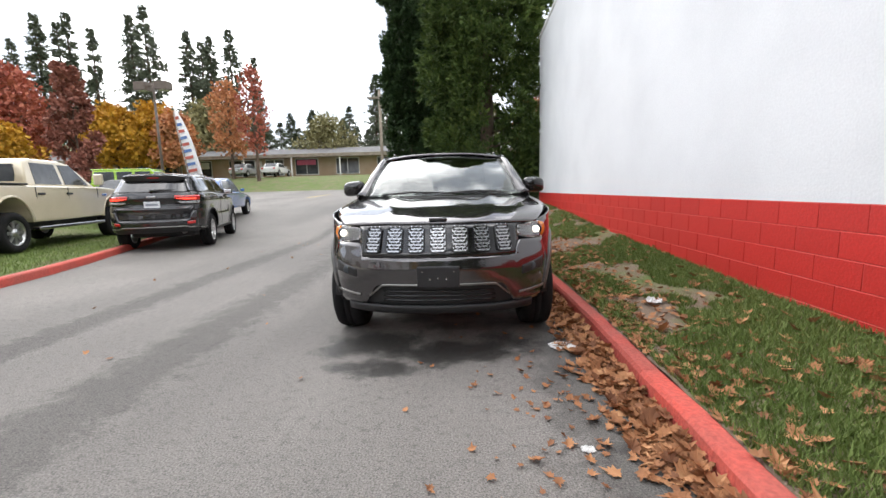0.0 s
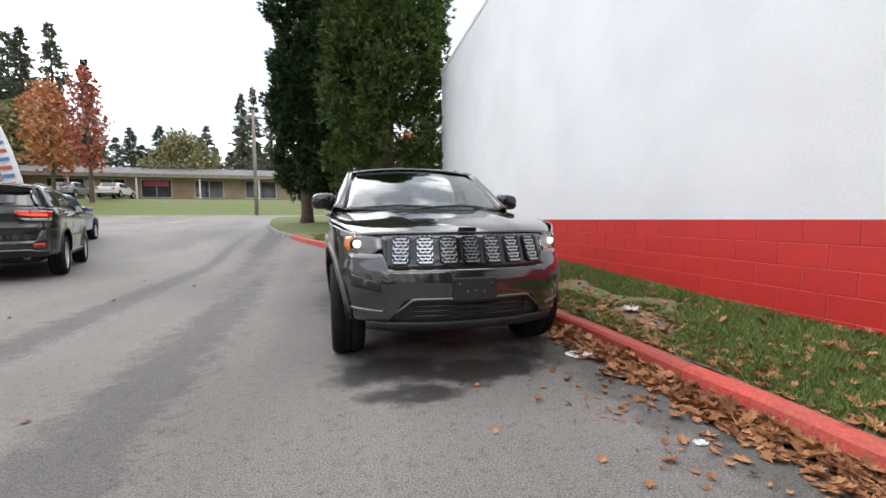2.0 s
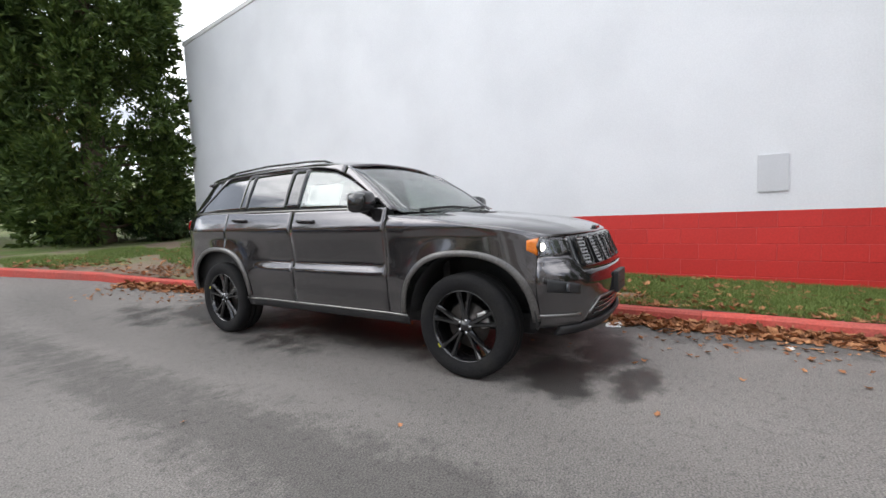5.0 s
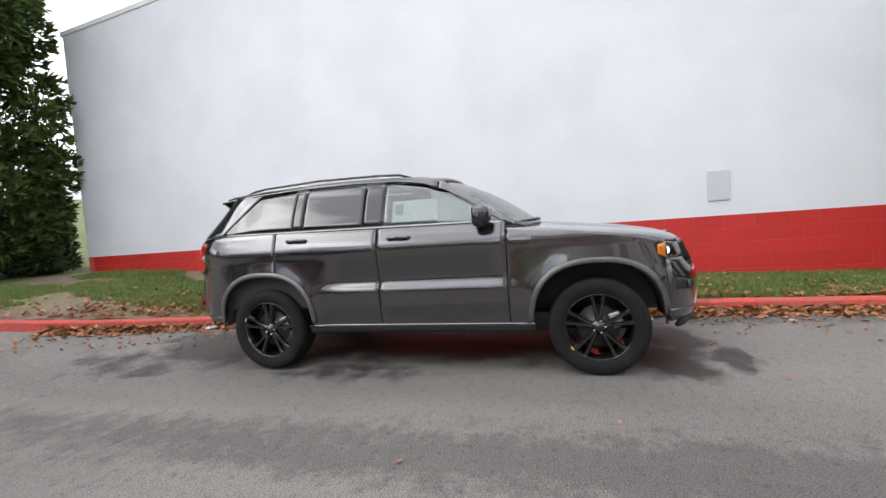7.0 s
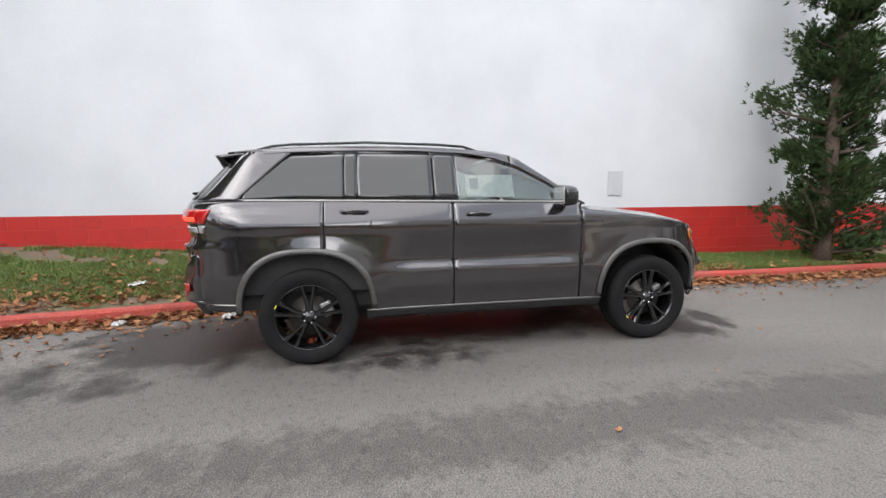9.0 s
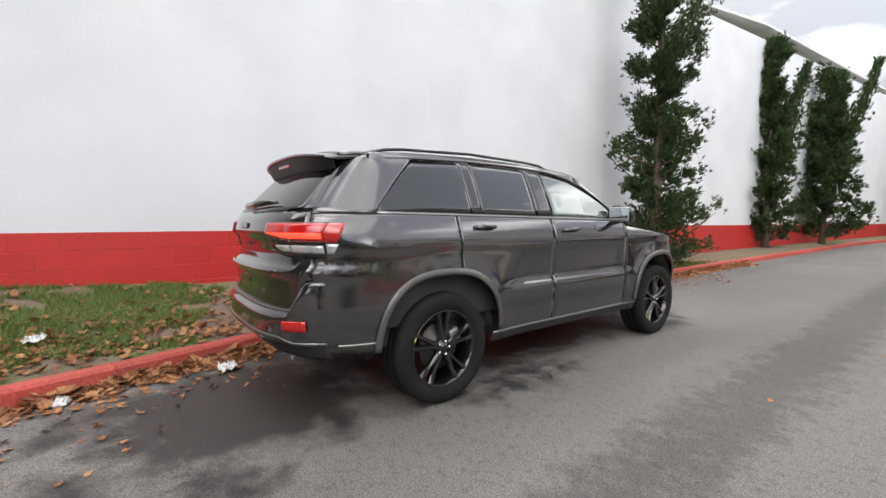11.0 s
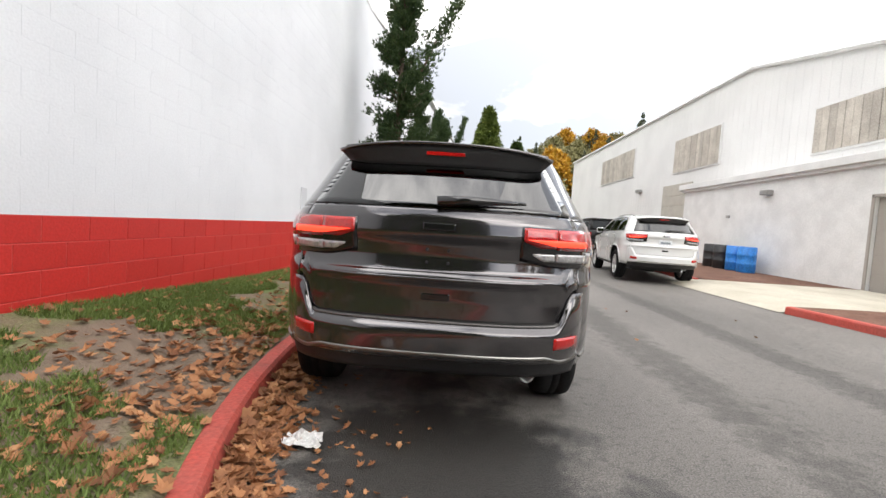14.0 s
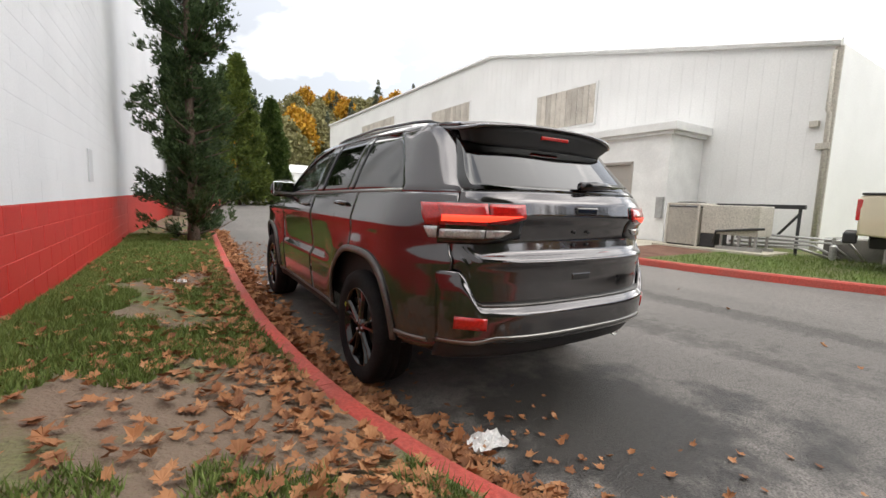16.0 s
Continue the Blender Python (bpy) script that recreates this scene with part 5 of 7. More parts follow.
def columnar_tree(name, label, x, y, h, radius, mat, seed, n=5200, size=0.34, low=0.9, shape=0.55, group="", trunk_r=0.28):
    """A dense upright evergreen: trunk, limbs and ragged overlapping sprays in uneven lobes."""
    rng = np.random.default_rng(seed)
    z0 = terrain(x, y) + (0.14 if x > kerb_x(y) and y > -46 else 0.0)
    tree = thing(name, label, "tree", pose(x, y, z0), group)
    bm = tube([(0, 0, -0.2), (0.02, 0, 0.3), (0, 0.03, h * 0.3), (0.04, 0, h * 0.65), (0, 0, h * 0.97)], [trunk_r * 1.35, trunk_r, trunk_r * 0.8, trunk_r * 0.45, 0.03], 10)
    for k in range(26):
        zz = low + (h * 0.9 - low) * k / 26
        a = rng.uniform(0, 6.28)
        r = radius * (0.55 + 0.3 * rng.random()) * (1 - (zz / h) ** 2 * 0.8)
        limb_mesh(bm, (0, 0, zz), (r * math.cos(a), r * math.sin(a), zz + 0.35), 0.05, 0.012, rng, 3, 5)
    part("trunk", bm, BARK, tree, smooth=True)
    # boughs first, then the sprays gathered about each of them
    nc = max(60, n // 42)
    f = rng.random(nc) ** 0.85
    z = low + (h - low) * f
    taper = [0.55, 0.9, 1.0, 0.96, 0.7, 0.35, 0.05] if shape > 0.5 else [0.7, 0.95, 1.0, 0.72, 0.38, 0.16, 0.02]
    prof = np.interp(f, [0, 0.06, 0.2, 0.45, 0.75, 0.92, 1.0], taper)
    a = rng.uniform(0, 2 * np.pi, nc)
    lobe = 1 + 0.10 * np.sin(3 * a + z * 1.1) + 0.10 * np.sin(7 * a - z * 2.3)
    r = radius * prof * lobe * np.where(rng.random(nc) < 0.8, rng.uniform(0.72, 0.98, nc), rng.uniform(0.3, 0.75, nc))
    cen = np.stack([r * np.cos(a), r * np.sin(a), z], 1)
    pick = rng.integers(0, nc, n)
    off = rng.normal(0, 1, (n, 3))
    off /= np.linalg.norm(off, axis=1, keepdims=True)
    bough = radius * 0.19 * rng.uniform(0.5, 1.35, nc)
    pts = cen[pick] + off * (bough[pick] * rng.uniform(0.55, 1.0, n))[:, None] * np.array([1, 1, 1.25])
    pts[:, 2] = np.clip(pts[:, 2], 0.03, None)
    dirs = off * 0.8 + np.stack([np.cos(a), np.sin(a), 0.35 + 0 * a], 1)[pick] * 0.6
    sprays("crown", pts, dirs, size, 6, mat, tree, seed + 1, 0.5, 0.27)
    return tree


def open_conifer(name, label, x, y, h, radius, seed, mat=SPRUCE_GREEN, lean=(0, 0), tiers=26, n=34, low=0.25, size=0.17, group="", leader=None):
    """A ragged conifer with upswept boughs and gaps between them."""
    rng = np.random.default_rng(seed)
    z0 = verge_height(x, y) - 0.02 if x > kerb_x(y) else terrain(x, y)
    tree = thing(name, label, "tree", pose(x, y, z0), group)
    bm = tube([(0, 0, -0.15), (0, 0, 0.4), (lean[0] * 0.3, lean[1] * 0.3, h * 0.4), (lean[0] * 0.7, lean[1] * 0.7, h * 0.75), (lean[0], lean[1], h)], [0.15, 0.11, 0.08, 0.045, 0.01], 8)
    pts, dirs = [], []
    for k in range(tiers):
        f = k / tiers
        zz = low + (h - low) * f
        reach = radius * (1 - 0.82 * f ** 1.15) * (0.65 + 0.5 * rng.random())
        for b in range(5):
            a = rng.uniform(0, 6.28)
            ln = reach * rng.uniform(0.6, 1.1)
            cx, cy = lean[0] * f, lean[1] * f
            tip = Vector((cx + ln * math.cos(a), cy + ln * math.sin(a), zz + ln * rng.uniform(0.25, 0.75)))
            base = Vector((cx, cy, zz))
            limb_mesh(bm, base, tip, 0.026 * (1 - f) + 0.008, 0.004, rng, 3, 5, sag=0.05 * ln)
            # needles sit in tight upswept tufts along the bough
            tufts = [base.lerp(tip, u) + Vector(rng.normal(0, 0.05 * radius, 3)) for u in rng.uniform(0.12, 1.05, 5)]
            for q in range(n):
                c = tufts[q % 5]
                r = 0.045 * radius + 0.012
                p = c + Vector(rng.normal(0, r, 3)) + Vector((0, 0, abs(rng.normal(0, r * 1.1))))
                pts.append(p)
                dirs.append((math.cos(a), math.sin(a), 0.9))
    for b0, b1 in (leader or ()):
        limb_mesh(bm, b0, b1, 0.045, 0.008, rng, 5, 6)
        for q in range(900):
            u = 0.1 + 0.92 * rng.random()
            spread = 0.17 * (1.35 - u)
            p = Vector(b0).lerp(Vector(b1), u) + Vector(rng.normal(0, spread, 3))
            pts.append(p)
            dirs.append(tuple((Vector(b1) - Vector(b0)).normalized() + Vector((0, 0, 0.4))))
    part("trunk", bm, BARK, tree, smooth=True)
    sprays("crown", pts, dirs, size * 1.15, 6, mat, tree, seed + 1, 0.5, 0.21)
    return tree


def fir_variant(seed, h=30.0, radius=3.4, tiers=30, bare=0.25, name="fir_tree", label="tall dark fir with drooping gappy boughs", m=None, mat=FIR_GREEN):
    rng = np.random.default_rng(seed)
    tree = thing(name, label, "tree", m)
    bm = tube([(0, 0, -1), (0, 0, h * 0.5), (0.1, 0, h)], [0.42, 0.26, 0.04], 7)
    pts, dirs = [], []
    for k in range(tiers):
        f = k / tiers
        zz = h * (bare + (1 - bare) * f)
        if rng.random() < 0.08:
            continue
        reach = radius * (1 - f) ** 0.9 * rng.uniform(0.45, 1.2) + 0.10
        for b in range(6):
            a = rng.uniform(0, 6.28)
            ln = reach * rng.uniform(0.5, 1.1)
            base, tip = Vector((0, 0, zz)), Vector((ln * math.cos(a), ln * math.sin(a), zz - 0.12 * ln))
            limb_mesh(bm, base, tip, 0.05, 0.01, rng, 2, 4)
            for q in range(int(22 - 14 * f)):
                u = 0.2 + 0.85 * rng.random()
                pts.append(base.lerp(tip, u) + Vector(rng.normal(0, 0.20 * (1 - f) + 0.05, 3)))
                dirs.append((math.cos(a), math.sin(a), -0.25))
    part("trunk", bm, BARK, tree)
    sprays("crown", pts, dirs, 0.60, 3, mat, tree, seed + 1, 0.5, 0.28)
    return tree


def broad_tree(name, label, m, h, radius, mat, seed, n=2600, size=0.34, trunk=0.16, columnar=False, thin=1.0, group=""):
    """A deciduous tree: forked trunk, limbs, and leaves gathered in uneven clumps."""
    rng = np.random.default_rng(seed)
    tree = thing(name, label, "tree", m, group)
    fork = h * (0.12 if columnar else 0.28)
    bm = tube([(0, 0, -0.4), (0, 0, fork * 0.6), (0.04, 0.02, fork), (0, 0, h * 0.85)], [trunk * 1.3, trunk, trunk * 0.85, 0.02], 8)
    pts, dirs = [], []
    clumps = 34
    for k in range(clumps):
        f = (k + 0.5) / clumps
        zz = fork + (h - fork) * f
        wide = math.sin(math.pi * min(0.97, 0.16 + 0.80 * f)) ** (0.5 if columnar else 0.8)
        a = k * 2.4 + rng.uniform(-0.4, 0.4)
        r = radius * wide * rng.uniform(0.35, 0.95)
        c = Vector((r * math.cos(a), r * math.sin(a), zz))
        limb_mesh(bm, (0, 0, max(fork * 0.8, zz - r * (1.6 if columnar else 0.8))), c, trunk * 0.35, 0.012, rng, 4, 5)
        cr = radius * (0.36 if columnar else 0.34) * rng.uniform(0.7, 1.2)
        for q in range(int(n / clumps * thin)):
            v = Vector(rng.normal(0, 1, 3)).normalized() * cr * rng.uniform(0.35, 1.05)
            pts.append(c + v)
            dirs.append(tuple(v.normalized() + Vector((0, 0, 0.2))))
    part("trunk", bm, BARK, tree)
    sprays("crown", pts, dirs, size, 2, mat, tree, seed + 1, 0.8, 0.75)
    return tree


EVERGREENS = "tall evergreens at the corner"
columnar_tree("evergreen_tree", "tall dark columnar evergreen with a bare brown trunk foot", -1.75, 17.0, 16, 1.45, SEQUOIA_DARK, 11, 19000, 0.24, 1.2, group=EVERGREENS)
columnar_tree("evergreen_tree", "tall dark columnar evergreen with a bare brown trunk foot", -0.1, 16.2, 17, 1.65, SEQUOIA_DARK, 12, 20000, 0.24, 1.0, group=EVERGREENS)
columnar_tree("evergreen_tree", "broad bright green evergreen with soft drooping sprays", 1.32, 12.15, 15.5, 2.15, SEQUOIA_GREEN, 13, 34000, 0.20, 0.30, group=EVERGREENS)
open_conifer("conifer_tree", "ragged dark green conifer with a side leader by the wall", 1.62, -5.2, 8.2, 1.18, 21, n=110, tiers=34, size=0.085, low=0.16, leader=[((-0.1, 0, 4.2), (-1.5, 0.1, 7.0))])
open_conifer("conifer_tree", "slim ragged conifer with upswept tips by the wall", 1.95, -14.2, 7.4, 1.15, 23, tiers=26, n=60, size=0.13, leader=[((-0.1, 0, 2.6), (-0.9, 0, 6.2))])
open_conifer("conifer_tree", "slim ragged conifer with upswept tips by the wall", 1.15, -18.4, 6.9, 1.6, 25, tiers=24, n=64, size=0.14, leader=[((0, 0, 2.2), (1.0, 0, 6.9)), ((0, 0, 2.0), (-1.3, 0, 6.9))])
columnar_tree("cypress_tree", "dense yellow-green cone-shaped cypress", -2.3, -32, 11.0, 2.3, CYPRESS_GREEN, 31, 15000, 0.26, 0.2, shape=0.4, trunk_r=0.2)
columnar_tree("cypress_tree", "dense deep green cone-shaped cypress", -5.3, -35, 8.7, 1.9, SEQUOIA_GREEN, 33, 12000, 0.26, 0.2, shape=0.4, trunk_r=0.2)
# low dark shrubs where the wall ends
for sx, sy, sh, sr, sd in ((2.3, 11.2, 0.8, 0.5, 41), (3.0, 11.9, 1.2, 0.7, 42), (0.9, 12.6, 0.7, 0.6, 43)):
    columnar_tree("shrub", "low dark evergreen shrub under the trees", sx, sy, sh, sr, SHRUB_LEAF, sd, 1100, 0.17, 0.08, trunk_r=0.04, group="shrubs under the trees")


def at(bearing, dist, lift=0.0):
    """A place on the ground at a bearing from the head of the drive."""
    x, y = 0.14 + bearing * dist, -3.87 + dist
    return x, y, far_ground(x, y) + lift


# distant firs behind the shops
FIRS = "firs behind the shops"
fir_a, fir_b, fir_c = (fir_variant(s, 30, r, t, b) for s, r, t, b in ((51, 4.6, 44, 0.28), (53, 5.8, 48, 0.18), (55, 3.0, 32, 0.3)))
FIR_ROWS = ((-1.12, 72, 0.36, 0), (-1.02, 70, 0.35, 1), (-0.956, 74, 0.40, 0), (-0.905, 78, 0.39, 2), (-0.882, 72, 0.41, 2), (-0.828, 70, 0.375, 2), (-0.735, 72, 0.39, 0), (-0.70, 70, 0.405, 1),
            (-0.605, 74, 0.352, 0), (-0.575, 78, 0.33, 1), (-0.555, 74, 0.34, 0), (-0.508, 72, 0.35, 1), (-0.455, 76, 0.30, 2), (-1.25, 74, 0.36, 1), (-0.18, 70, 0.25, 0), (-0.155, 76, 0.27, 2), (-0.12, 80, 0.25, 1))
for k, (b, dist, elev, which) in enumerate(FIR_ROWS):
    x, y, z = at(b, dist)
    s = (1.24 + elev * dist - z) / 28
    src = (fir_a, fir_b, fir_c)[which]
    m = pose(x, y, z, 0, 0, 77 * k) @ Matrix.Diagonal((0.9 * s + 0.1, 0.9 * s + 0.1, s, 1))
    tagged(copy_thing(src, m), group=FIRS)
for k in range(34):
    b = -0.47 + 0.021 * k + 0.006 * math.sin(k * 5.1)
    dist = 118 + 14 * math.sin(k * 2.3)
    x, y, z = at(b, dist)
    elev = 0.165 + 0.022 * math.sin(k * 1.9) + 0.012 * math.sin(k * 4.7)
    s = (1.24 + elev * dist - z) / 30
    m = pose(x, y, z, 0, 0, 51 * k) @ Matrix.Diagonal((1.0, 1.0, s, 1))
    tagged(copy_thing((fir_b, fir_a, fir_b)[k % 3], m), group=FIRS)
for src, b in ((fir_a, -1.33), (fir_b, -1.42), (fir_c, -1.5)):
    x, y, z = at(b, 74)
    src.matrix_basis = pose(x, y, z)
    tagged(src, group=FIRS)

# autumn trees along the street
AUTUMN = "autumn street trees"


def street_tree(label, b, dist, elev, radius, mat, seed, **kw):
    x, y, z = at(b, dist)
    return broad_tree("autumn_tree", label, pose(x, y, z), 1.24 + elev * dist - z, radius, mat, seed, group=AUTUMN, **kw)


street_tree("golden yellow autumn tree beyond the street", -0.80, 46, 0.200, 3.4, GOLD_LEAF, 61, n=3600, size=0.42)
street_tree("golden and orange autumn tree beyond the street", -0.705, 47, 0.205, 3.0, GOLD_LEAF, 62, n=3000, size=0.42)
street_tree("orange autumn tree with thinning leaves", -0.655, 46, 0.185, 2.4, ORANGE_LEAF, 63, n=2200, size=0.38)
street_tree("slender pinkish orange tree half bare", -0.525, 46, 0.25, 2.3, ORANGE_LEAF, 64, n=1500, size=0.33)
street_tree("slender red and orange tree half bare", -0.465, 44, 0.285, 1.7, RED_LEAF, 65, n=900, size=0.30)
street_tree("olive green tree thinning in autumn", -0.575, 62, 0.20, 5.0, OLIVE_LEAF, 66, n=3600, size=0.5)
street_tree("olive brown bare-twigged tree by the shops", -0.30, 60, 0.165, 4.2, OLIVE_LEAF, 67, n=2300, size=0.4)
street_tree("large red maple past the parked truck", -1.06, 42, 0.30, 4.0, RED_LEAF, 68, n=4200, size=0.42)
street_tree("yellow green maple past the parked truck", -1.08, 38, 0.17, 2.8, GOLD_LEAF, 69, n=2600, size=0.4)
street_tree("narrow russet tree with dense dry leaves", -0.895, 27, 0.305, 1.15, RUSSET_LEAF, 70, n=4200, size=0.24, columnar=True, trunk=0.10)
street_tree("pale orange tree seen past the building corner", 0.175, 44, 0.19, 2.4, ORANGE_LEAF, 71, n=1300, size=0.32)
street_tree("bare brown tree seen past the building corner", 0.20, 40, 0.28, 2.0, RUSSET_LEAF, 72, n=420, size=0.26)
street_tree("bare-twigged street tree by the road mouth", -0.03, 58, 0.2, 2.6, OLIVE_LEAF, 75, n=900, size=0.34)
street_tree("olive street tree by the road mouth", 0.05, 62, 0.2, 3.4, OLIVE_LEAF, 76, n=2400, size=0.45)


# wooded hill beyond the far lot
HILL = "trees on the far hill"
hill_gold = broad_tree("hill_tree", "golden tree on the wooded hill", pose(-42, -95, far_ground(-42, -95)), 17, 5.5, GOLD_LEAF, 81, n=2600, size=0.9, group=HILL)
hill_olive = broad_tree("hill_tree", "brown and olive tree on the wooded hill", pose(-50, -110, far_ground(-50, -110)), 15, 6, OLIVE_LEAF, 82, n=2600, size=0.9, group=HILL)
hr = random.Random(5)
for k in range(64):
    y = -88 - 80 * hr.random()
    x = -1.0 + (y + 5) * hr.uniform(0.05, 0.75)
    src = hr.choice((hill_gold, hill_olive, hill_olive))
    s = hr.uniform(0.6, 1.0)
    copy_thing(src, pose(x, y, far_ground(x, y) - 0.5, 0, 0, 360 * hr.random()) @ Matrix.Diagonal((s, s, s, 1)))
for k in range(16):
    y = -100 - 60 * hr.random()
    x = -1.0 + (y + 5) * hr.uniform(0.08, 0.6)
    s = hr.uniform(0.45, 0.75)
    tagged(copy_thing(fir_b, pose(x, y, far_ground(x, y) - 0.5, 0, 0, 360 * hr.random()) @ Matrix.Diagonal((s, s, s, 1))), group=HILL)

# ---- shops across the street: long low row ----
def shop_row():
    z0 = terrain(-20, 50)
    row = thing("shop_row", "long low shop row with a dark roof and tan walls", "building", pose(0, 50, z0))
    x0, x1 = -64, 10
    part("wall", box(x0, x1, 0, 9, -0.5, 2.6), BRICK_TAN, row)
    bm = prism([(-1.6, 2.45), (-1.6, 2.75), (4.5, 4.0), (10.5, 2.75), (10.5, 2.45)], x0 - 0.5, x1 + 0.5)
    part("roof", bm, ROOF_DARK, row, "dark shallow pitched roof")
    part("fascia", box(x0 - 0.5, x1 + 0.5, -1.68, -1.58, 2.35, 2.75), TRIM_WHITE if False else WOOD_POLE, row, "brown roof fascia")
    rr = random.Random(3)
    x = x0 + 1.2
    k = 0
    while x < x1 - 3.4:
        w = rr.choice((2.2, 2.8, 3.2))
        win = new("shop_window")
        win.parent = row
        part("window_frame", box(x - 0.08, x + w + 0.08, -0.10, -0.004, 0.25, 2.3, 0.02), TRIM_WHITE, win)
        part("pane", box(x, x + w / 2 - 0.04, -0.125, -0.102, 0.35, 2.2), PANE_DARK, win)
        part("pane", box(x + w / 2 + 0.04, x + w, -0.125, -0.102, 0.35, 2.2), PANE_DARK, win)
        if k % 3 == 1:
            part("shop_sign", box(x + 0.2, x + w - 0.2, -0.18, -0.13, 1.3 if k % 2 else 1.5, 2.1), [SIGN_RED, STICKER, material("shop_pink", (0.6, 0.12, 0.22), 0.6), TRIM_WHITE][k % 4], win)
        x += w + rr.choice((0.5, 0.7, 1.6, 2.4))
        if rr.random() < 0.35:
            part("door", box(x - 0.45, x + 0.45, -0.06, -0.003, 0, 2.1, 0.01), rr.choice((SIGN_RED, PANE_DARK, TRIM_WHITE)), row)
            x += 1.0
        k += 1
    for px in range(-62, 10, 6):
        part("porch_post", box(px - 0.07, px + 0.07, -1.55, -1.41, -0.3, 2.45, 0.01), TRIM_WHITE, row)
    return row


shop_row()


def annex_building():
    """White metal-clad workshop with a lower annex, roll-up doors and louvred openings."""
    main = thing("workshop", "white metal-clad workshop with louvred openings and grey trim", "building", kind="structure")
    X = -12.7
    top = [(1.15, 5.6), (-13.4, 8.95), (-42, 9.0)]
    bm = bmesh.new()
    prof = [(1.15, -0.4), (1.15, 5.6), (-13.4, 8.95), (-42, 9.0), (-42, -0.4)]
    a = [bm.verts.new((X, y, z)) for y, z in prof]
    b = [bm.verts.new((X - 22, y, z)) for y, z in prof]
    bm.faces.new(a)
    bm.faces.new(b[::-1])
    for i in range(5):
        j = (i + 1) % 5
        bm.faces.new((a[j], a[i], b[i], b[j]))
    bmesh.ops.recalc_face_normals(bm, faces=bm.faces)
    part("wall", bm, SIDING, main)
    for k in range(108):
        y = 1.0 - 0.4 * k
        zt = float(np.interp(y, [-42, -13.4, 1.15], [9.0, 8.95, 5.6])) - 0.16
        if any(ya < y < yb for ya, yb in ((-9.95, -6.3), (-19.9, -15.0), (-32.6, -25.0))):
            spans = ((0.3, 4.45 if y > -11 else 4.9), (6.35 if y > -11 else 7.3, zt))
        else:
            spans = ((0.3, zt),)
        for z0, z1 in spans:
            if z1 > z0:
                part("siding_rib", box(X + 0.001, X + 0.008, y - 0.03, y + 0.03, z0, z1), SIDING, main)
    def edge(p, q):
        d = Vector((0, q[0] - p[0], q[1] - p[1]))
        return tube([(X + 0.06, p[0], p[1]), (X + 0.06, q[0], q[1])], 0.10, 6)
    for p, q in zip(top, top[1:]):
        part("roof_edge", edge(p, q), TRIM_WHITE, main)
    part("corner_trim", box(X - 0.02, X + 0.05, 1.02, 1.20, -0.3, 5.5, 0.01), AC_BEIGE, main)
    part("downpipe", tube([(X + 0.10, 1.05, 5.4), (X + 0.10, 1.05, 3.9), (X + 0.08, 1.1, 3.8), (X + 0.08, 1.1, 0.3)], 0.05, 8), AC_BEIGE, main, smooth=True)
    for ya, yb, z0, z1 in ((-9.75, -6.45, 4.6, 6.15), (-19.6, -15.3, 5.1, 6.95), (-32.2, -25.4, 5.6, 7.6)):
        lou = new("louvre")
        lou.parent = main
        part("louvre_frame", box(X + 0.002, X + 0.06, ya - 0.08, yb + 0.08, z0 - 0.08, z1 + 0.08, 0.01), TRIM_WHITE, lou)
        n = int((yb - ya) / 0.28)
        for k in range(n):
            w = (yb - ya) / n
            part("louvre_board", box(X + 0.062, X + 0.085 + 0.01 * (k % 2), ya + k * w + 0.012, ya + (k + 1) * w - 0.012, z0, z1, 0.003), LOUVRE, lou)
    for y, z, w in ((1.1, 2.9, 0.2), (0.85, 3.5, 0.14)):
        part("wall_box", box(X + 0.01, X + 0.16, y - w, y + w * 0.4, z, z + 0.16, 0.01), AC_BEIGE, main)
    part("wall_lamp", box(X + 0.01, X + 0.30, -24.2, -23.7, 4.3, 4.5, 0.03), STEEL, main)
    for ya, yb in ((-20.6, -17.4),):
        dr = part("roll_up_door", box(X + 0.03, X + 0.08, ya, yb, 0.2, 4.4), AC_BEIGE, main, "pale sectional roll-up door")
        for k in range(7):
            part("door_section", box(X + 0.082, X + 0.10, ya + 0.03, yb - 0.03, 0.25 + k * 0.58, 0.80 + k * 0.58, 0.01), AC_BEIGE, dr)
    # annex in front
    ann = thing("annex", "low white annex with a flat roof and a taupe roll-up door", "building", kind="structure")
    A = -10.85
    part("wall", box(A - 1.84, A, -14.6, -5.32, -0.3, 3.45), TRIM_WHITE, ann)
    part("wall", box(A - 1.84, A, -3.32, -2.05, -0.3, 3.45), TRIM_WHITE, ann)
    part("door_head", box(A - 1.84, A, -5.32, -3.32, 2.62, 3.45), TRIM_WHITE, ann)
    dr = part("roll_up_door", box(A - 0.16, A - 0.10, -5.32, -3.32, 0.0, 2.62), DOOR_GREY, ann, "plain taupe steel door")
    for k in range(5):
        part("door_section", box(A - 0.098, A - 0.085, -5.30, -3.34, 0.12 + 0.5 * k, 0.61 + 0.5 * k, 0.004), DOOR_GREY, dr)
    part("door_frame", box(A - 0.02, A + 0.03, -5.40, -5.322, 0.0, 2.70, 0.008), DOOR_GREY, ann)
    part("door_frame", box(A - 0.02, A + 0.03, -3.318, -3.24, 0.0, 2.70, 0.008), DOOR_GREY, ann)
    part("door_frame", box(A - 0.02, A + 0.03, -5.40, -3.24, 2.622, 2.70, 0.008), DOOR_GREY, ann)
    part("roof", box(A - 1.84, A + 0.22, -14.8, -1.80, 3.55, 3.80, 0.02), TRIM_WHITE, ann, "flat roof with a deep white fascia")
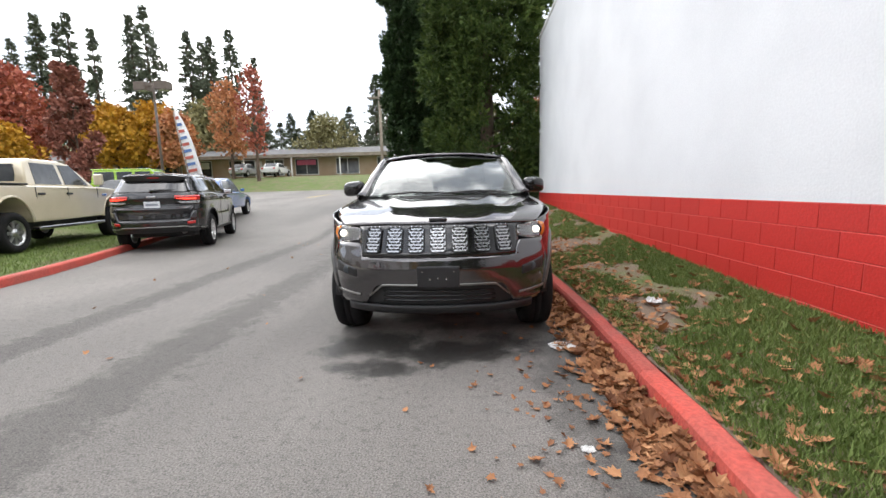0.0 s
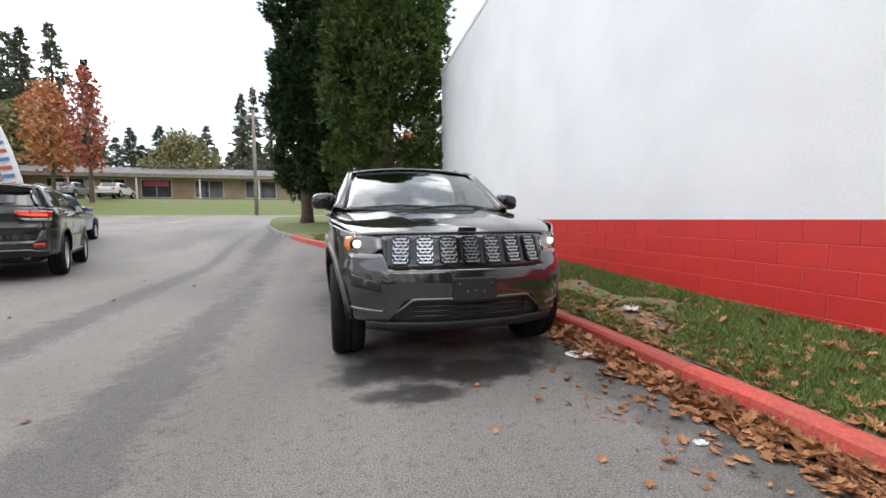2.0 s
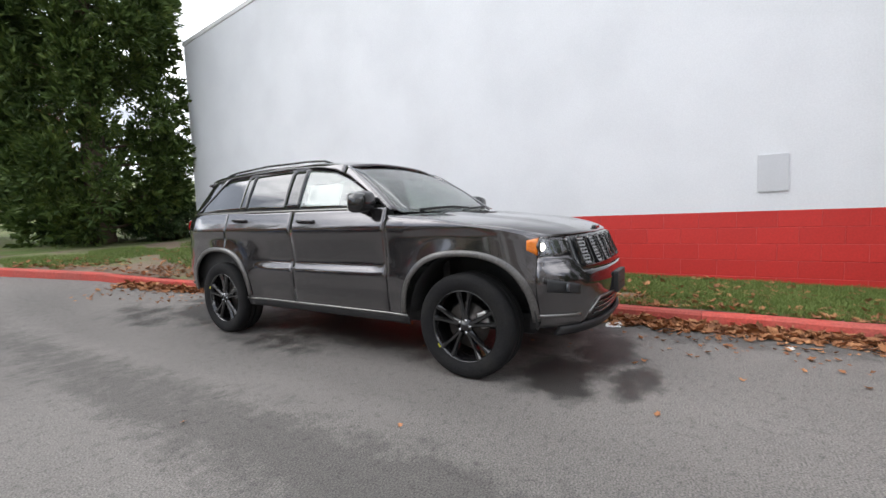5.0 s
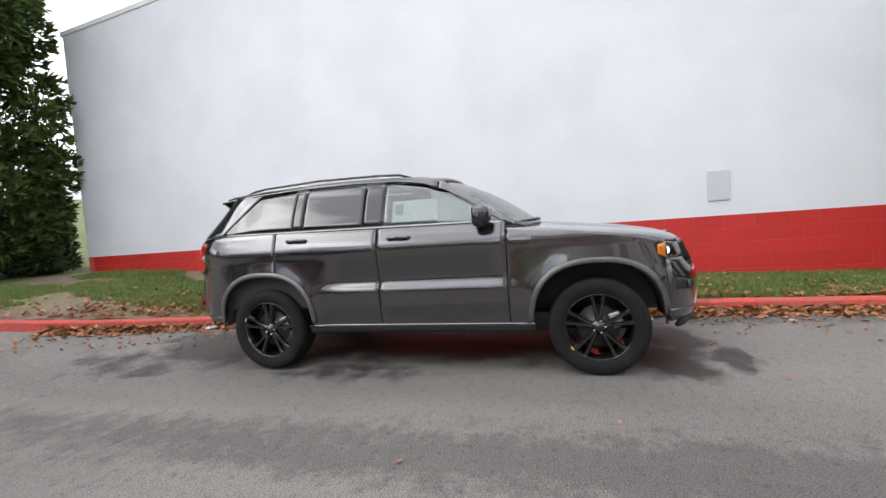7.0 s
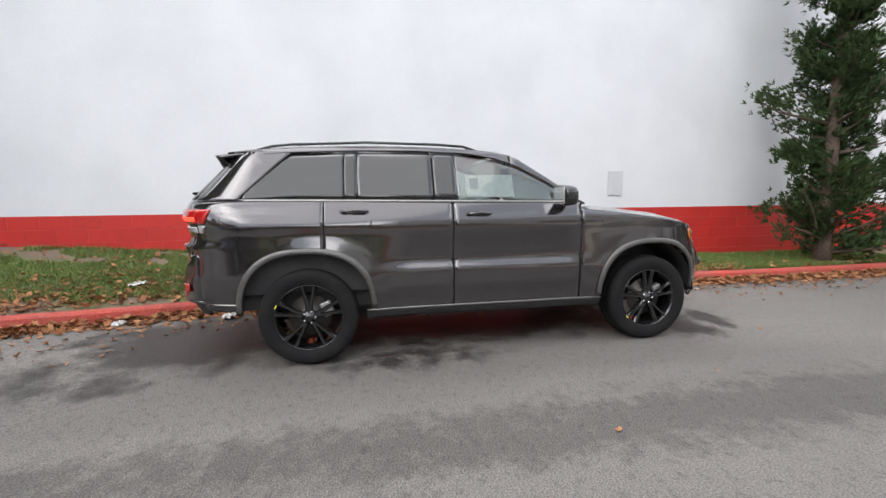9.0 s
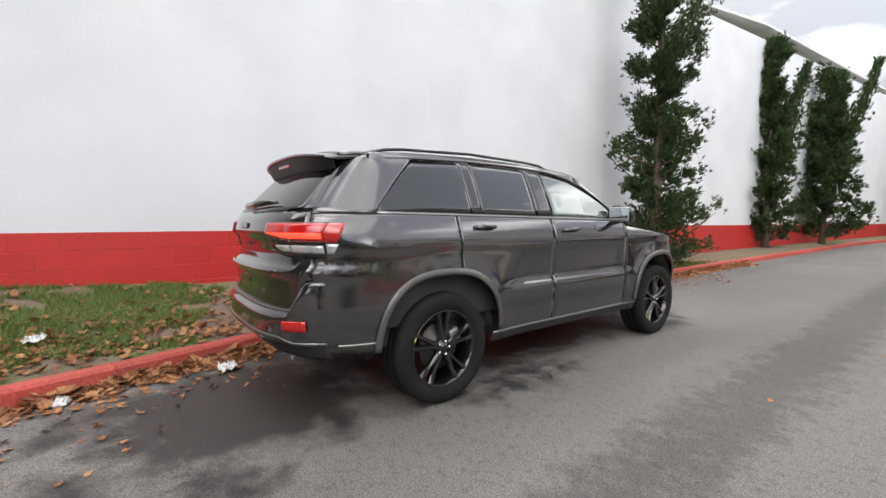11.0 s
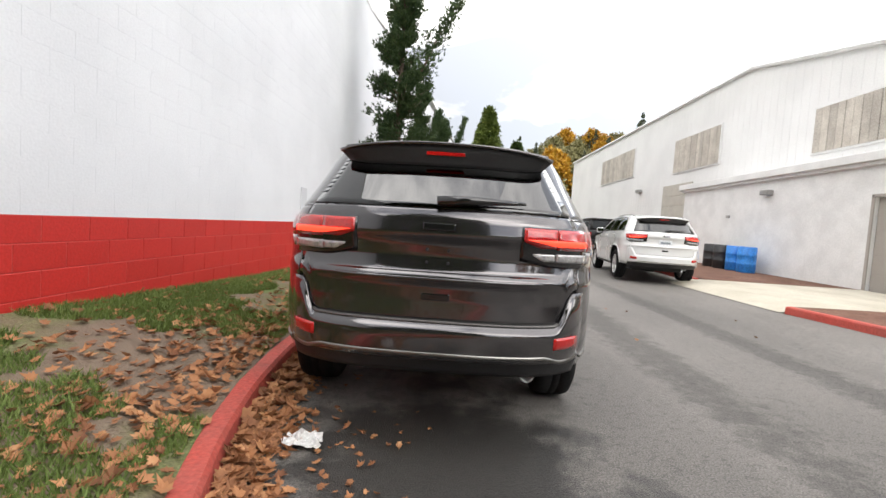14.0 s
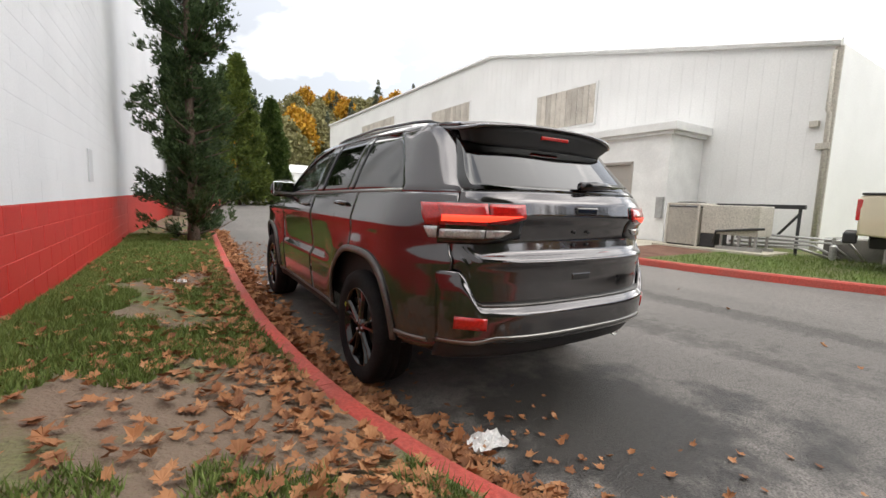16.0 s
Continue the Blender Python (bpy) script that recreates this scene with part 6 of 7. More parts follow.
    part("roof_trim", box(A - 1.84, A + 0.12, -14.7, -1.93, 3.452, 3.548, 0.01), TRIM_WHITE, ann)
    part("wall_lamp", box(A + 0.002, A + 0.22, -9.3, -8.9, 2.95, 3.12, 0.03), STEEL, ann, "grey floodlight under the eave")
    part("outlet_box", box(A + 0.002, A + 0.05, -11.3, -11.1, 2.2, 2.3, 0.005), STEEL, ann)
    part("power_meter", box(A + 0.002, A + 0.12, -2.30, -2.08, 0.9, 1.55, 0.01), STEEL, ann, "grey meter cabinet on the wall")
    # far low buildings
    shed = thing("far_shed", "low white shed with a shallow gable beyond the lot", "building", pose(-16, -62, terrain(-16, -62)))
    part("wall", box(-6, 6, -8, 0, -0.3, 4.2), SIDING, shed)
    part("roof", prism([(0.3, 4.2), (-4, 5.6), (-8.3, 4.2)], -6.3, 6.3), TRIM_WHITE, shed)
    barn = thing("rear_shed", "pale shed with a dark opening behind the workshop", "building", pose(-24, 5.0, terrain(-24, 5)))
    part("wall", box(-8, 3, 0, 7, -0.3, 3.6), SIDING, barn)
    part("opening", box(2.98, 3.03, 1.2, 4.2, 0.0, 2.5), DOOR_GREY, barn)
    part("awning", box(3.0, 4.2, 0.8, 4.8, 2.7, 2.82, 0.02), ROOF_DARK, barn)
    part("roof", box(-8.3, 3.4, -0.3, 7.3, 3.6, 3.8, 0.02), TRIM_WHITE, barn)


annex_building()


# ---- lot furniture ----
def street_lamp(x, y, h):
    z = terrain(x, y)
    lamp = thing("street_lamp", "tall brown lamp post with two box heads", "street lamp", pose(x, y, z))
    part("base", lathe([(0.28, -0.3), (0.28, 0.6), (0.26, 0.62)], 20), KERB_GREY, lamp)
    part("pole", lathe([(0.085, 0.6), (0.06, h)], 12), BRONZE_POLE, lamp, smooth=True)
    for s in (-1, 1):
        hd = part("lamp_head", box(s * 0.62 - 0.36, s * 0.62 + 0.36, -0.30, 0.30, h - 0.45, h + 0.02, 0.03), BRONZE_POLE, lamp, "brown box lamp head")
        part("lens", box(s * 0.62 - 0.28, s * 0.62 + 0.28, -0.24, 0.24, h - 0.462, h - 0.449), CLEAR_LENS, hd)
        part("arm", box(min(0, s * 0.30), max(0, s * 0.30), -0.04, 0.04, h - 0.25, h - 0.17), BRONZE_POLE, lamp)


street_lamp(0.14 - 0.695 * 25, -3.87 + 25, 6.9)


def banner_flag(x, y):
    z = terrain(x, y)
    fl = thing("banner_flag", "tall leaning feather banner, white with red and blue print", "banner", pose(x, y, z, 0, -9, 0))
    part("pole", tube([(0, 0, 0), (0, 0, 3.2), (0.03, 0, 4.3), (0.18, 0, 4.75)], [0.022, 0.018, 0.012, 0.006], 6), STEEL, fl)
    bm = bmesh.new()
    rows = []
    for k in range(15):
        f = k / 14
        w = 0.62 * (1 - f ** 3) + 0.02
        zz = 0.9 + 3.75 * f
        rows.append([bm.verts.new((0.03 + 0.12 * f ** 4 + w * u, 0.05 * math.sin(3 * u + 5 * f), zz - 0.15 * u * f)) for u in (0, 0.33, 0.66, 1)])
    for p, q in zip(rows, rows[1:]):
        for i in range(3):
            bm.faces.new((p[i], p[i + 1], q[i + 1], q[i]))
    cloth = part("cloth", bm, STICKER, fl, "white banner cloth with red and blue printed bars", smooth=True)
    cloth.modifiers.new("thickness", "SOLIDIFY").thickness = 0.004
    bars = (SIGN_RED, BLUE_PAINT)
    for k in range(11):
        f = 0.06 + 0.078 * k
        w = 0.62 * (1 - f ** 3) * 0.62
        part("printed_bar", box(0.10, 0.10 + w, -0.068, -0.062, 0.9 + 3.75 * f, 0.9 + 3.75 * f + 0.13), bars[k % 2], cloth)


banner_flag(0.14 - 0.62 * 19, -3.87 + 19)


def barrel(x, y, mat, label):
    z = terrain(x, y) + 0.10
    b = thing("barrel", label, "barrel", pose(x, y, z), "barrels by the annex")
    part("drum", lathe([(0.27, 0), (0.285, 0.02), (0.285, 0.28), (0.297, 0.30), (0.285, 0.32), (0.285, 0.58), (0.297, 0.60), (0.285, 0.62), (0.285, 0.87), (0.27, 0.89), (0.255, 0.87), (0.0005, 0.865)], 28), mat, b, smooth=True)
    part("bung", lathe([(0.03, 0.86), (0.03, 0.885), (0.0005, 0.887)], 10, "Z", Matrix.Translation((0.15, 0, 0))), BLACK_PLASTIC, b)


barrel(-10.2, -8.95, BLUE_PLASTIC, "blue plastic drum standing on the mulch")
barrel(-10.25, -9.65, BLUE_PLASTIC, "blue plastic drum standing on the mulch")
barrel(-10.2, -10.35, BLACK_PLASTIC, "black plastic drum standing on the mulch")
barrel(-10.25, -11.05, BLACK_PLASTIC, "black plastic drum standing on the mulch")


def condenser(x, y):
    z = terrain(x, y) + 0.12
    ac = thing("air_conditioner", "beige outdoor air conditioner with slatted sides on a pad", "air conditioner", pose(x, y, z))
    part("pad", box(-0.65, 0.65, -0.65, 2.05, -0.05, 0.06, 0.01), PALE_CONCRETE, ac)
    part("core", box(-0.40, 0.40, -0.40, 0.40, 0.06, 1.10, 0.03), BLACK_PLASTIC, ac)
    for k in range(22):
        t = -0.40 + 0.8 * (k + 0.5) / 22
        part("slat", box(t - 0.012, t + 0.012, 0.405, 0.425, 0.10, 1.06), AC_BEIGE, ac)
        part("slat", box(0.405, 0.425, t - 0.012, t + 0.012, 0.10, 1.06), AC_BEIGE, ac)
    for sx in (-1, 1):
        for sy in (-1, 1):
            part("corner_post", box(sx * 0.405 - 0.03, sx * 0.405 + 0.03, sy * 0.405 - 0.03, sy * 0.405 + 0.03, 0.06, 1.12, 0.01), AC_BEIGE, ac)
    part("top", box(-0.44, 0.44, -0.44, 0.44, 1.12, 1.18, 0.02), AC_BEIGE, ac)
    part("cabinet", box(-0.40, 0.36, 0.46, 1.75, 0.42, 1.14, 0.02), AC_BEIGE, ac, "long pale sheet-metal cabinet")
    part("cabinet_panel", box(0.362, 0.374, 0.95, 1.70, 0.50, 1.08, 0.005), AC_BEIGE, ac)
    part("fan_box", box(-0.30, 0.34, 0.46, 0.82, 0.08, 0.415, 0.02), BLACK_PLASTIC, ac, "black fan housing under the cabinet")
    for x in (-0.3, 0.3):
        part("skid_rail", box(x - 0.03, x + 0.03, 0.84, 1.85, 0.06, 0.14, 0.005), STEEL, ac)
        for y in (0.95, 1.35, 1.70):
            part("leg", box(x - 0.025, x + 0.025, y - 0.025, y + 0.025, 0.142, 0.418), STEEL, ac)
    part("cabinet_pipe", tube([(0.40, 0.80, 0.20), (0.40, 0.86, 0.50), (0.42, 1.30, 0.55), (0.42, 1.90, 0.62)], 0.03, 8), BLACK_PLASTIC, ac, smooth=True)
    part("fan_guard", lathe([(0.34, 1.182), (0.34, 1.20), (0.30, 1.21), (0.08, 1.22), (0.0005, 1.22)], 24), BLACK_PLASTIC, ac, smooth=True)


condenser(-9.9, -0.75)


def tow_frame():
    z = terrain(-10.3, 0.4) + 0.12
    fr = thing("pipe_rack", "dark metal rack with pipes beside the air conditioner", "rack", pose(-10.6, 0.55, z))
    for y in (-0.9, 0.85):
        part("post", tube([(0, y, -0.05), (0, y, 1.12)], 0.035, 8), BLACK_PLASTIC, fr)
    part("top_beam", box(-0.06, 0.06, -1.0, 0.95, 1.10, 1.20, 0.01), BLACK_PLASTIC, fr)
    part("brace", tube([(0, 0.85, 1.0), (0, 0.45, 0.45)], 0.03, 6), BLACK_PLASTIC, fr)
    for k in range(4):
        part("pipe", tube([(0.1 * k - 0.1, -0.8 + 0.2 * k, 0.1 + 0.12 * k), (0.12, 0.9 + 0.3 * k, 0.2 + 0.08 * k), (0.2, 1.5 + 0.2 * k, 0.05)], 0.03, 6), STEEL, fr, smooth=True)
    part("valve", lathe([(0.07, 0), (0.07, 0.3), (0.04, 0.34), (0.04, 0.5)], 12, "Z", Matrix.Translation((0.25, 1.6, 0))), STEEL, fr)
    bl = thing("concrete_block", "weathered concrete block on the grass", "block", pose(-11.0, 2.4, terrain(-11, 2.4) + 0.10))
    part("block", box(-0.4, 0.4, -0.5, 0.5, -0.02, 0.5, 0.02), KERB_GREY, bl)


tow_frame()


def sign_post(x, y, h, mat, label):
    z = terrain(x, y)
    sg = thing("sign_post", label, "sign", pose(x, y, z))
    part("post", box(-0.05, 0.05, -0.03, 0.03, -0.2, h, 0.004), mat, sg)
    part("sign_plate", box(-0.23, 0.23, 0.034, 0.044, h - 0.55, h, 0.004), mat, sg)
    part("sign_bar", box(-0.15, 0.15, 0.046, 0.049, h - 0.36, h - 0.28), PLATE_WHITE, sg)


sign_post(-0.75, -30, 1.9, SIGN_RED, "rusty red sign on a short post")


def utility_pole(x, y, h):
    z = far_ground(x, y)
    up = thing("utility_pole", "weathered wooden utility pole with a crossarm", "pole", pose(x, y, z))
    part("pole", lathe([(0.16, -0.5), (0.11, h)], 10), WOOD_POLE, up, smooth=True)
    part("crossarm", box(-1.1, 1.1, -0.06, 0.06, h - 0.7, h - 0.58), WOOD_POLE, up)
    for k in (-1, -0.5, 0.5, 1):
        part("insulator", lathe([(0.04, h - 0.58), (0.05, h - 0.5), (0.02, h - 0.45)], 8, "Z", Matrix.Translation((k, 0, 0))), STEEL, up)


utility_pole(-6.3, 34, 8.5)
# road edge line at the mouth of the drive
lane = raw_object("lane_mark", [(-9.1 + dx, y, terrain(-9.1, y) + 0.006) for y in (22, 23, 24, 25, 26, 27) for dx in (0, 0.14)],
                  [(2 * i, 2 * i + 1, 2 * i + 3, 2 * i + 2) for i in range(5)], material("yellow_road_paint", (0.55, 0.38, 0.06), 0.8, second=(0.42, 0.32, 0.12), scale=4, fine=60))
tagged(lane, "worn yellow painted line on the asphalt", "road marking", kind="structure")

# ---- other parked vehicles ----
def suv_mats(paint):
    return dict(paint=paint, rim=ALLOY, lip=paint if paint is WHITE_PAINT else CLADDING, front_glass=TINT_GLASS, rear_glass=TINT_GLASS, mirror=paint)


build_suv("suv", "black SUV parked at the island kerb, seen from behind", pose(-7.6, 8.63, 0.07, 0, 0, 199.1), suv_mats(BLACK_PAINT), lit=False, plate="white")
build_suv("suv", "white SUV with dark glass parked by the annex", pose(-5.75, -8.3, terrain(-5.6, -7), 0, 0, -8), suv_mats(WHITE_PAINT), lit=False, plate="white")


def arch_outline(points, wheels, zb, r):
    """A side outline, front to back along the top, then back along the sill with wheel openings cut in."""
    out = list(points)
    for yc in sorted(wheels, reverse=True):
        out.append((yc + r, zb))
        for k in range(1, 12):
            a = math.pi * k / 12
            out.append((yc + r * math.cos(a), zb + (r + 0.02) * math.sin(a)))
        out.append((yc - r, zb))
    return out


def body_solid(outline, half, tuck, bevel):
    """A body from its side outline: full width below the belt, drawn in above it, edges rounded."""
    bm = prism(outline, -half, half)
    for v in bm.verts:
        v.co.x *= tuck(v.co.y, v.co.z)
    es = [e for e in bm.edges if abs(e.verts[0].co.x - e.verts[1].co.x) < 0.2 and len(e.link_faces) == 2 and e.calc_face_angle(0) > 0.6]
    bmesh.ops.bevel(bm, geom=es, offset=bevel, segments=3, affect="EDGES", profile=0.6)
    return bm


def simple_wheel(car, x, y, r, w, rim_mat, sx, m=None):
    wh = new("wheel")
    wh.parent = car
    wh.matrix_local = pose(x, y, r, 0, 0, 180 if sx < 0 else 0) if m is None else m
    k = r / 0.385
    part("tyre", lathe([(0.235 * k, -w / 2), (0.33 * k, -w / 2), (0.372 * k, -w * 0.42), (0.385 * k, -w * 0.3), (0.385 * k, w * 0.3), (0.372 * k, w * 0.42), (0.33 * k, w / 2), (0.235 * k, w / 2)], 36, "X", close=True), RUBBER, wh, smooth=True)
    rim = part("rim", lathe([(0.236 * k, w * 0.46), (0.222 * k, w * 0.44), (0.20 * k, w * 0.2), (0.20 * k, -w * 0.4), (0.236 * k, -w * 0.4)], 32, "X", close=True), rim_mat, wh, smooth=True)
    for q in range(8):
        a = 2 * math.pi * q / 8
        part("spoke", box(w * 0.24, w * 0.36, -0.028 * k, 0.028 * k, 0.05 * k, 0.225 * k, 0.006, Matrix.Rotation(a, 4, "X")), rim_mat, rim)
    part("hub_cap", lathe([(0.075 * k, w * 0.2), (0.07 * k, w * 0.44), (0.0005, w * 0.46)], 18, "X"), rim_mat, wh, smooth=True)
    part("brake_drum", lathe([(0.17 * k, -0.02), (0.17 * k, 0.02), (0.0005, 0.021)], 20, "X"), CLADDING, wh)
    return wh


def pickup(m):
    """Full-size crew-cab pickup; local nose to -y, origin under the front axle."""
    car = thing("pickup_truck", "cream crew-cab pickup truck parked on the grass", "truck", m)
    wb, r = 3.57, 0.415
    W = 1.0
    low = arch_outline([(-0.92, 0.62), (-0.96, 0.95), (-0.90, 1.22), (-0.60, 1.30), (0.55, 1.36), (3.9, 1.37), (4.85, 1.37), (4.90, 1.32), (4.88, 0.66)], (0.0, wb), 0.60, 0.50)
    part("body", body_solid(low, W, lambda y, z: 1.0 - 0.05 * max(0, (z - 1.0)) - (0.10 * max(0, -y - 0.4)), 0.05), CREAM_PAINT, car, smooth=True)
    cab = [(0.62, 1.34), (1.35, 1.90), (1.70, 1.955), (2.60, 1.955), (2.86, 1.88), (3.02, 1.34)]
    part("cab", body_solid(cab, 0.93, lambda y, z: 1.0 - 0.30 * max(0, z - 1.36), 0.05), CREAM_PAINT, car, smooth=True)
    def glass(y0, y1, yt0, yt1, z0, z1, nm):
        for sx in (-1, 1):
            bm = bmesh.new()
            q = []
            for y, z in ((y0, z0), (y1, z0), (yt1, z1), (yt0, z1)):
                x = 0.93 * (1.0 - 0.30 * max(0, z - 1.36)) + 0.006
                q.append([bm.verts.new((sx * (x + d), y, z)) for d in (0.0, -0.02)])
            bm.faces.new([p[0] for p in q])
            bm.faces.new([p[1] for p in q][::-1])
            for i in range(4):
                j = (i + 1) % 4
                bm.faces.new((q[i][0], q[j][0], q[j][1], q[i][1]))
            bmesh.ops.recalc_face_normals(bm, faces=bm.faces)
            part(nm, bm, PANE_DARK, car, "dark side glass")
    glass(0.92, 1.78, 1.34, 1.78, 1.40, 1.86, "front_window")
    glass(1.90, 2.74, 1.90, 2.66, 1.40, 1.86, "rear_window")
    bm = box(-0.78, 0.78, -0.01, 0.01, 0.0, 0.80, 0.0, pose(0, 0.71, 1.385, -52.5))
    part("windscreen", bm, PANE_DARK, car)
    part("back_window", box(-0.70, 0.70, 2.945, 2.985, 1.42, 1.82, 0.005, None), PANE_DARK, car)
    part("bed_floor", box(-0.86, 0.86, 3.10, 4.80, 1.371, 1.376), CLADDING, car)
    for sx in (-1, 1):
        part("bed_rail", box(sx * 0.95 - 0.05, sx * 0.95 + 0.05, 3.08, 4.88, 1.372, 1.41, 0.012), CLADDING, car)
        for y in (1.70, 2.62):
            part("door_handle", box(sx * 1.0 - 0.012, sx * 1.0 + 0.02, y, y + 0.20, 1.17, 1.215, 0.012), CLADDING, car, "black door handle")
        for y in (0.68, 1.84, 2.88):
            part("shut_line", box(sx * 0.992 - 0.006, sx * 0.992 + 0.006, y - 0.006, y + 0.006, 0.64, 1.33), CLADDING, car)
        part("sill_step", box(sx * 0.96 - 0.08, sx * 0.96 + 0.08, 0.60, 2.98, 0.42, 0.50, 0.02), CHROME, car, "bright side step")
        part("door_mirror", box(sx * 1.13 - 0.10, sx * 1.13 + 0.10, 0.78, 0.90, 1.40, 1.68, 0.03), CLADDING if False else CREAM_PAINT, car)
        part("headlight", box(sx * 0.80 - 0.13, sx * 0.80 + 0.13, -0.93, -0.86, 0.98, 1.20, 0.02), CLEAR_LENS, car)
        part("tail_light", box(sx * 0.93 - 0.055, sx * 0.93 + 0.055, 4.84, 4.925, 0.92, 1.30, 0.015), RED_LENS, car, "tall red tail light")
        part("fender_badge", box(sx * 1.0 - 0.004, sx * 1.0 + 0.008, 0.30, 0.52, 1.13, 1.19, 0.004), CHROME, car)
        for yc in (0.0, wb):
            bm = bmesh.new()
            add_tube(bm, [(sx * 0.985, yc - 0.52 * math.cos(math.pi * k / 14), 0.60 + 0.54 * math.sin(math.pi * k / 14)) for k in range(15)], 0.03, 6)
            part("arch_lip", bm, CREAM_PAINT, car, smooth=True)
            simple_wheel(car, sx * 0.86, yc, r, 0.27, ALLOY, sx)
    part("front_bumper", box(-0.98, 0.98, -1.10, -0.88, 0.52, 0.78, 0.05), CHROME, car)
    part("grille", box(-0.62, 0.62, -0.985, -0.90, 0.82, 1.20, 0.03), CHROME, car)
    part("rear_bumper", box(-0.96, 0.96, 4.86, 5.06, 0.50, 0.70, 0.03), CLADDING, car, "dark rear bumper")
    part("hitch", box(-0.05, 0.05, 4.98, 5.18, 0.42, 0.50, 0.008), STEEL, car)
    part("tailgate_badge", box(-0.3, 0.3, 4.895, 4.91, 1.05, 1.15, 0.004), CHROME, car)
    part("underbody", box(-0.72, 0.72, -0.7, 4.7, 0.42, 0.62, 0.03), CLADDING, car)
    return car


pickup(pose(-10.4, 7.5, terrain(-9, 6) + 0.12, 0, 0, 193.3))


def boxy_4x4(m, paint, label, spare=True, top=CLADDING):
    """A boxy four-door off-roader; local nose to -y."""
    car = thing("off_roader", label, "car", m)
    wb, r = 2.95, 0.41
    low = arch_outline([(-0.50, 0.62), (-0.52, 1.10), (-0.45, 1.17), (0.70, 1.22), (3.62, 1.24), (3.66, 1.2), (3.64, 0.60)], (0.0, wb), 0.58, 0.50)
    part("body", body_solid(low, 0.80, lambda y, z: 1.0 - 0.08 * max(0, -y + 0.2), 0.04), paint, car, smooth=True)
    cab = [(0.72, 1.20), (0.98, 1.80), (1.10, 1.84), (3.50, 1.84), (3.62, 1.20)]
    part("cab", body_solid(cab, 0.78, lambda y, z: 1.0 - 0.12 * max(0, z - 1.25), 0.03), paint, car, smooth=True)
    part("hard_top", box(-0.74, 0.74, 1.05, 3.60, 1.842, 1.90, 0.025), top, car)
    for sx in (-1, 1):
        for y0, y1 in ((1.05, 1.72), (1.84, 2.50), (2.62, 3.44)):
            part("side_window", box(sx * 0.752 - 0.02, sx * 0.752 + 0.014, y0, y1, 1.30, 1.76, 0.012), PANE_DARK, car)
        for yc in (0.0, wb):
            bm = bmesh.new()
            pts = [(sx * 0.86, yc - 0.58, 0.66), (sx * 0.86, yc - 0.44, 1.02), (sx * 0.86, yc + 0.40, 1.02), (sx * 0.86, yc + 0.56, 0.70)]
            add_tube(bm, pts, 0.075, 8)
            part("fender_flare", bm, CLADDING, car, "black wheel-arch flare", smooth=True)
            simple_wheel(car, sx * 0.80, yc, r, 0.26, ALLOY, sx)
        part("headlight", lathe([(0.10, 0), (0.10, -0.03), (0.0005, -0.05)], 20, "Y", Matrix.Translation((sx * 0.52, -0.51, 0.96))), CLEAR_LENS, car, smooth=True)
        part("tail_light", box(sx * 0.74 - 0.05, sx * 0.74 + 0.05, 3.64, 3.70, 0.90, 1.10, 0.012), RED_LENS, car)
        part("door_mirror", box(sx * 0.96 - 0.09, sx * 0.96 + 0.09, 0.86, 0.96, 1.28, 1.46, 0.025), CLADDING, car)
        for y in (1.60, 2.42):
            part("door_handle", box(sx * 0.80 - 0.01, sx * 0.80 + 0.02, y, y + 0.12, 1.08, 1.12, 0.008), CLADDING, car)
        part("side_step", box(sx * 0.84 - 0.05, sx * 0.84 + 0.05, 0.65, 2.35, 0.44, 0.50, 0.02), CLADDING, car)
    part("windscreen", box(-0.66, 0.66, -0.01, 0.01, 0.0, 0.56, 0.0, pose(0, 0.735, 1.24, -23)), PANE_DARK, car)
    part("rear_screen", box(-0.60, 0.60, 3.56, 3.60, 1.32, 1.74, 0.008, None), PANE_DARK, car)
    for k in range(7):
        part("grille_slot", box((k - 3) * 0.10 - 0.03, (k - 3) * 0.10 + 0.03, -0.535, -0.50, 0.84, 1.08, 0.012), CLADDING, car)
    part("front_bumper", box(-0.85, 0.85, -0.72, -0.50, 0.52, 0.72, 0.03), CLADDING, car)
    part("rear_bumper", box(-0.82, 0.82, 3.62, 3.82, 0.52, 0.70, 0.03), CLADDING, car)
    part("underbody", box(-0.62, 0.62, -0.4, 3.5, 0.40, 0.62, 0.02), CLADDING, car)
    if spare:
        simple_wheel(car, 0, 0, r, 0.26, CLADDING, 1, pose(0.05, 3.84, 1.06, 0, 0, 90))
    part("number_plate", box(-0.62, -0.36, 3.70, 3.712, 0.80, 0.92, 0.004), PLATE_YELLOW, car, "yellow plate with a plain bar")
    return car


boxy_4x4(pose(-13.9, 17.6, terrain(-14, 17.5), 0, 0, 104), GREEN_PAINT, "lime green boxy off-roader with black hard top", top=GREEN_PAINT)
boxy_4x4(pose(-6.6, -24.4, terrain(-6.5, -22), 0, 0, -6), SILVER_PAINT, "silver boxy off-roader parked in the far lot")
boxy_4x4(pose(-8.6, -21.6, terrain(-8.5, -20), 0, 0, -4), CLADDING, "black boxy off-roader with a rear spare wheel")


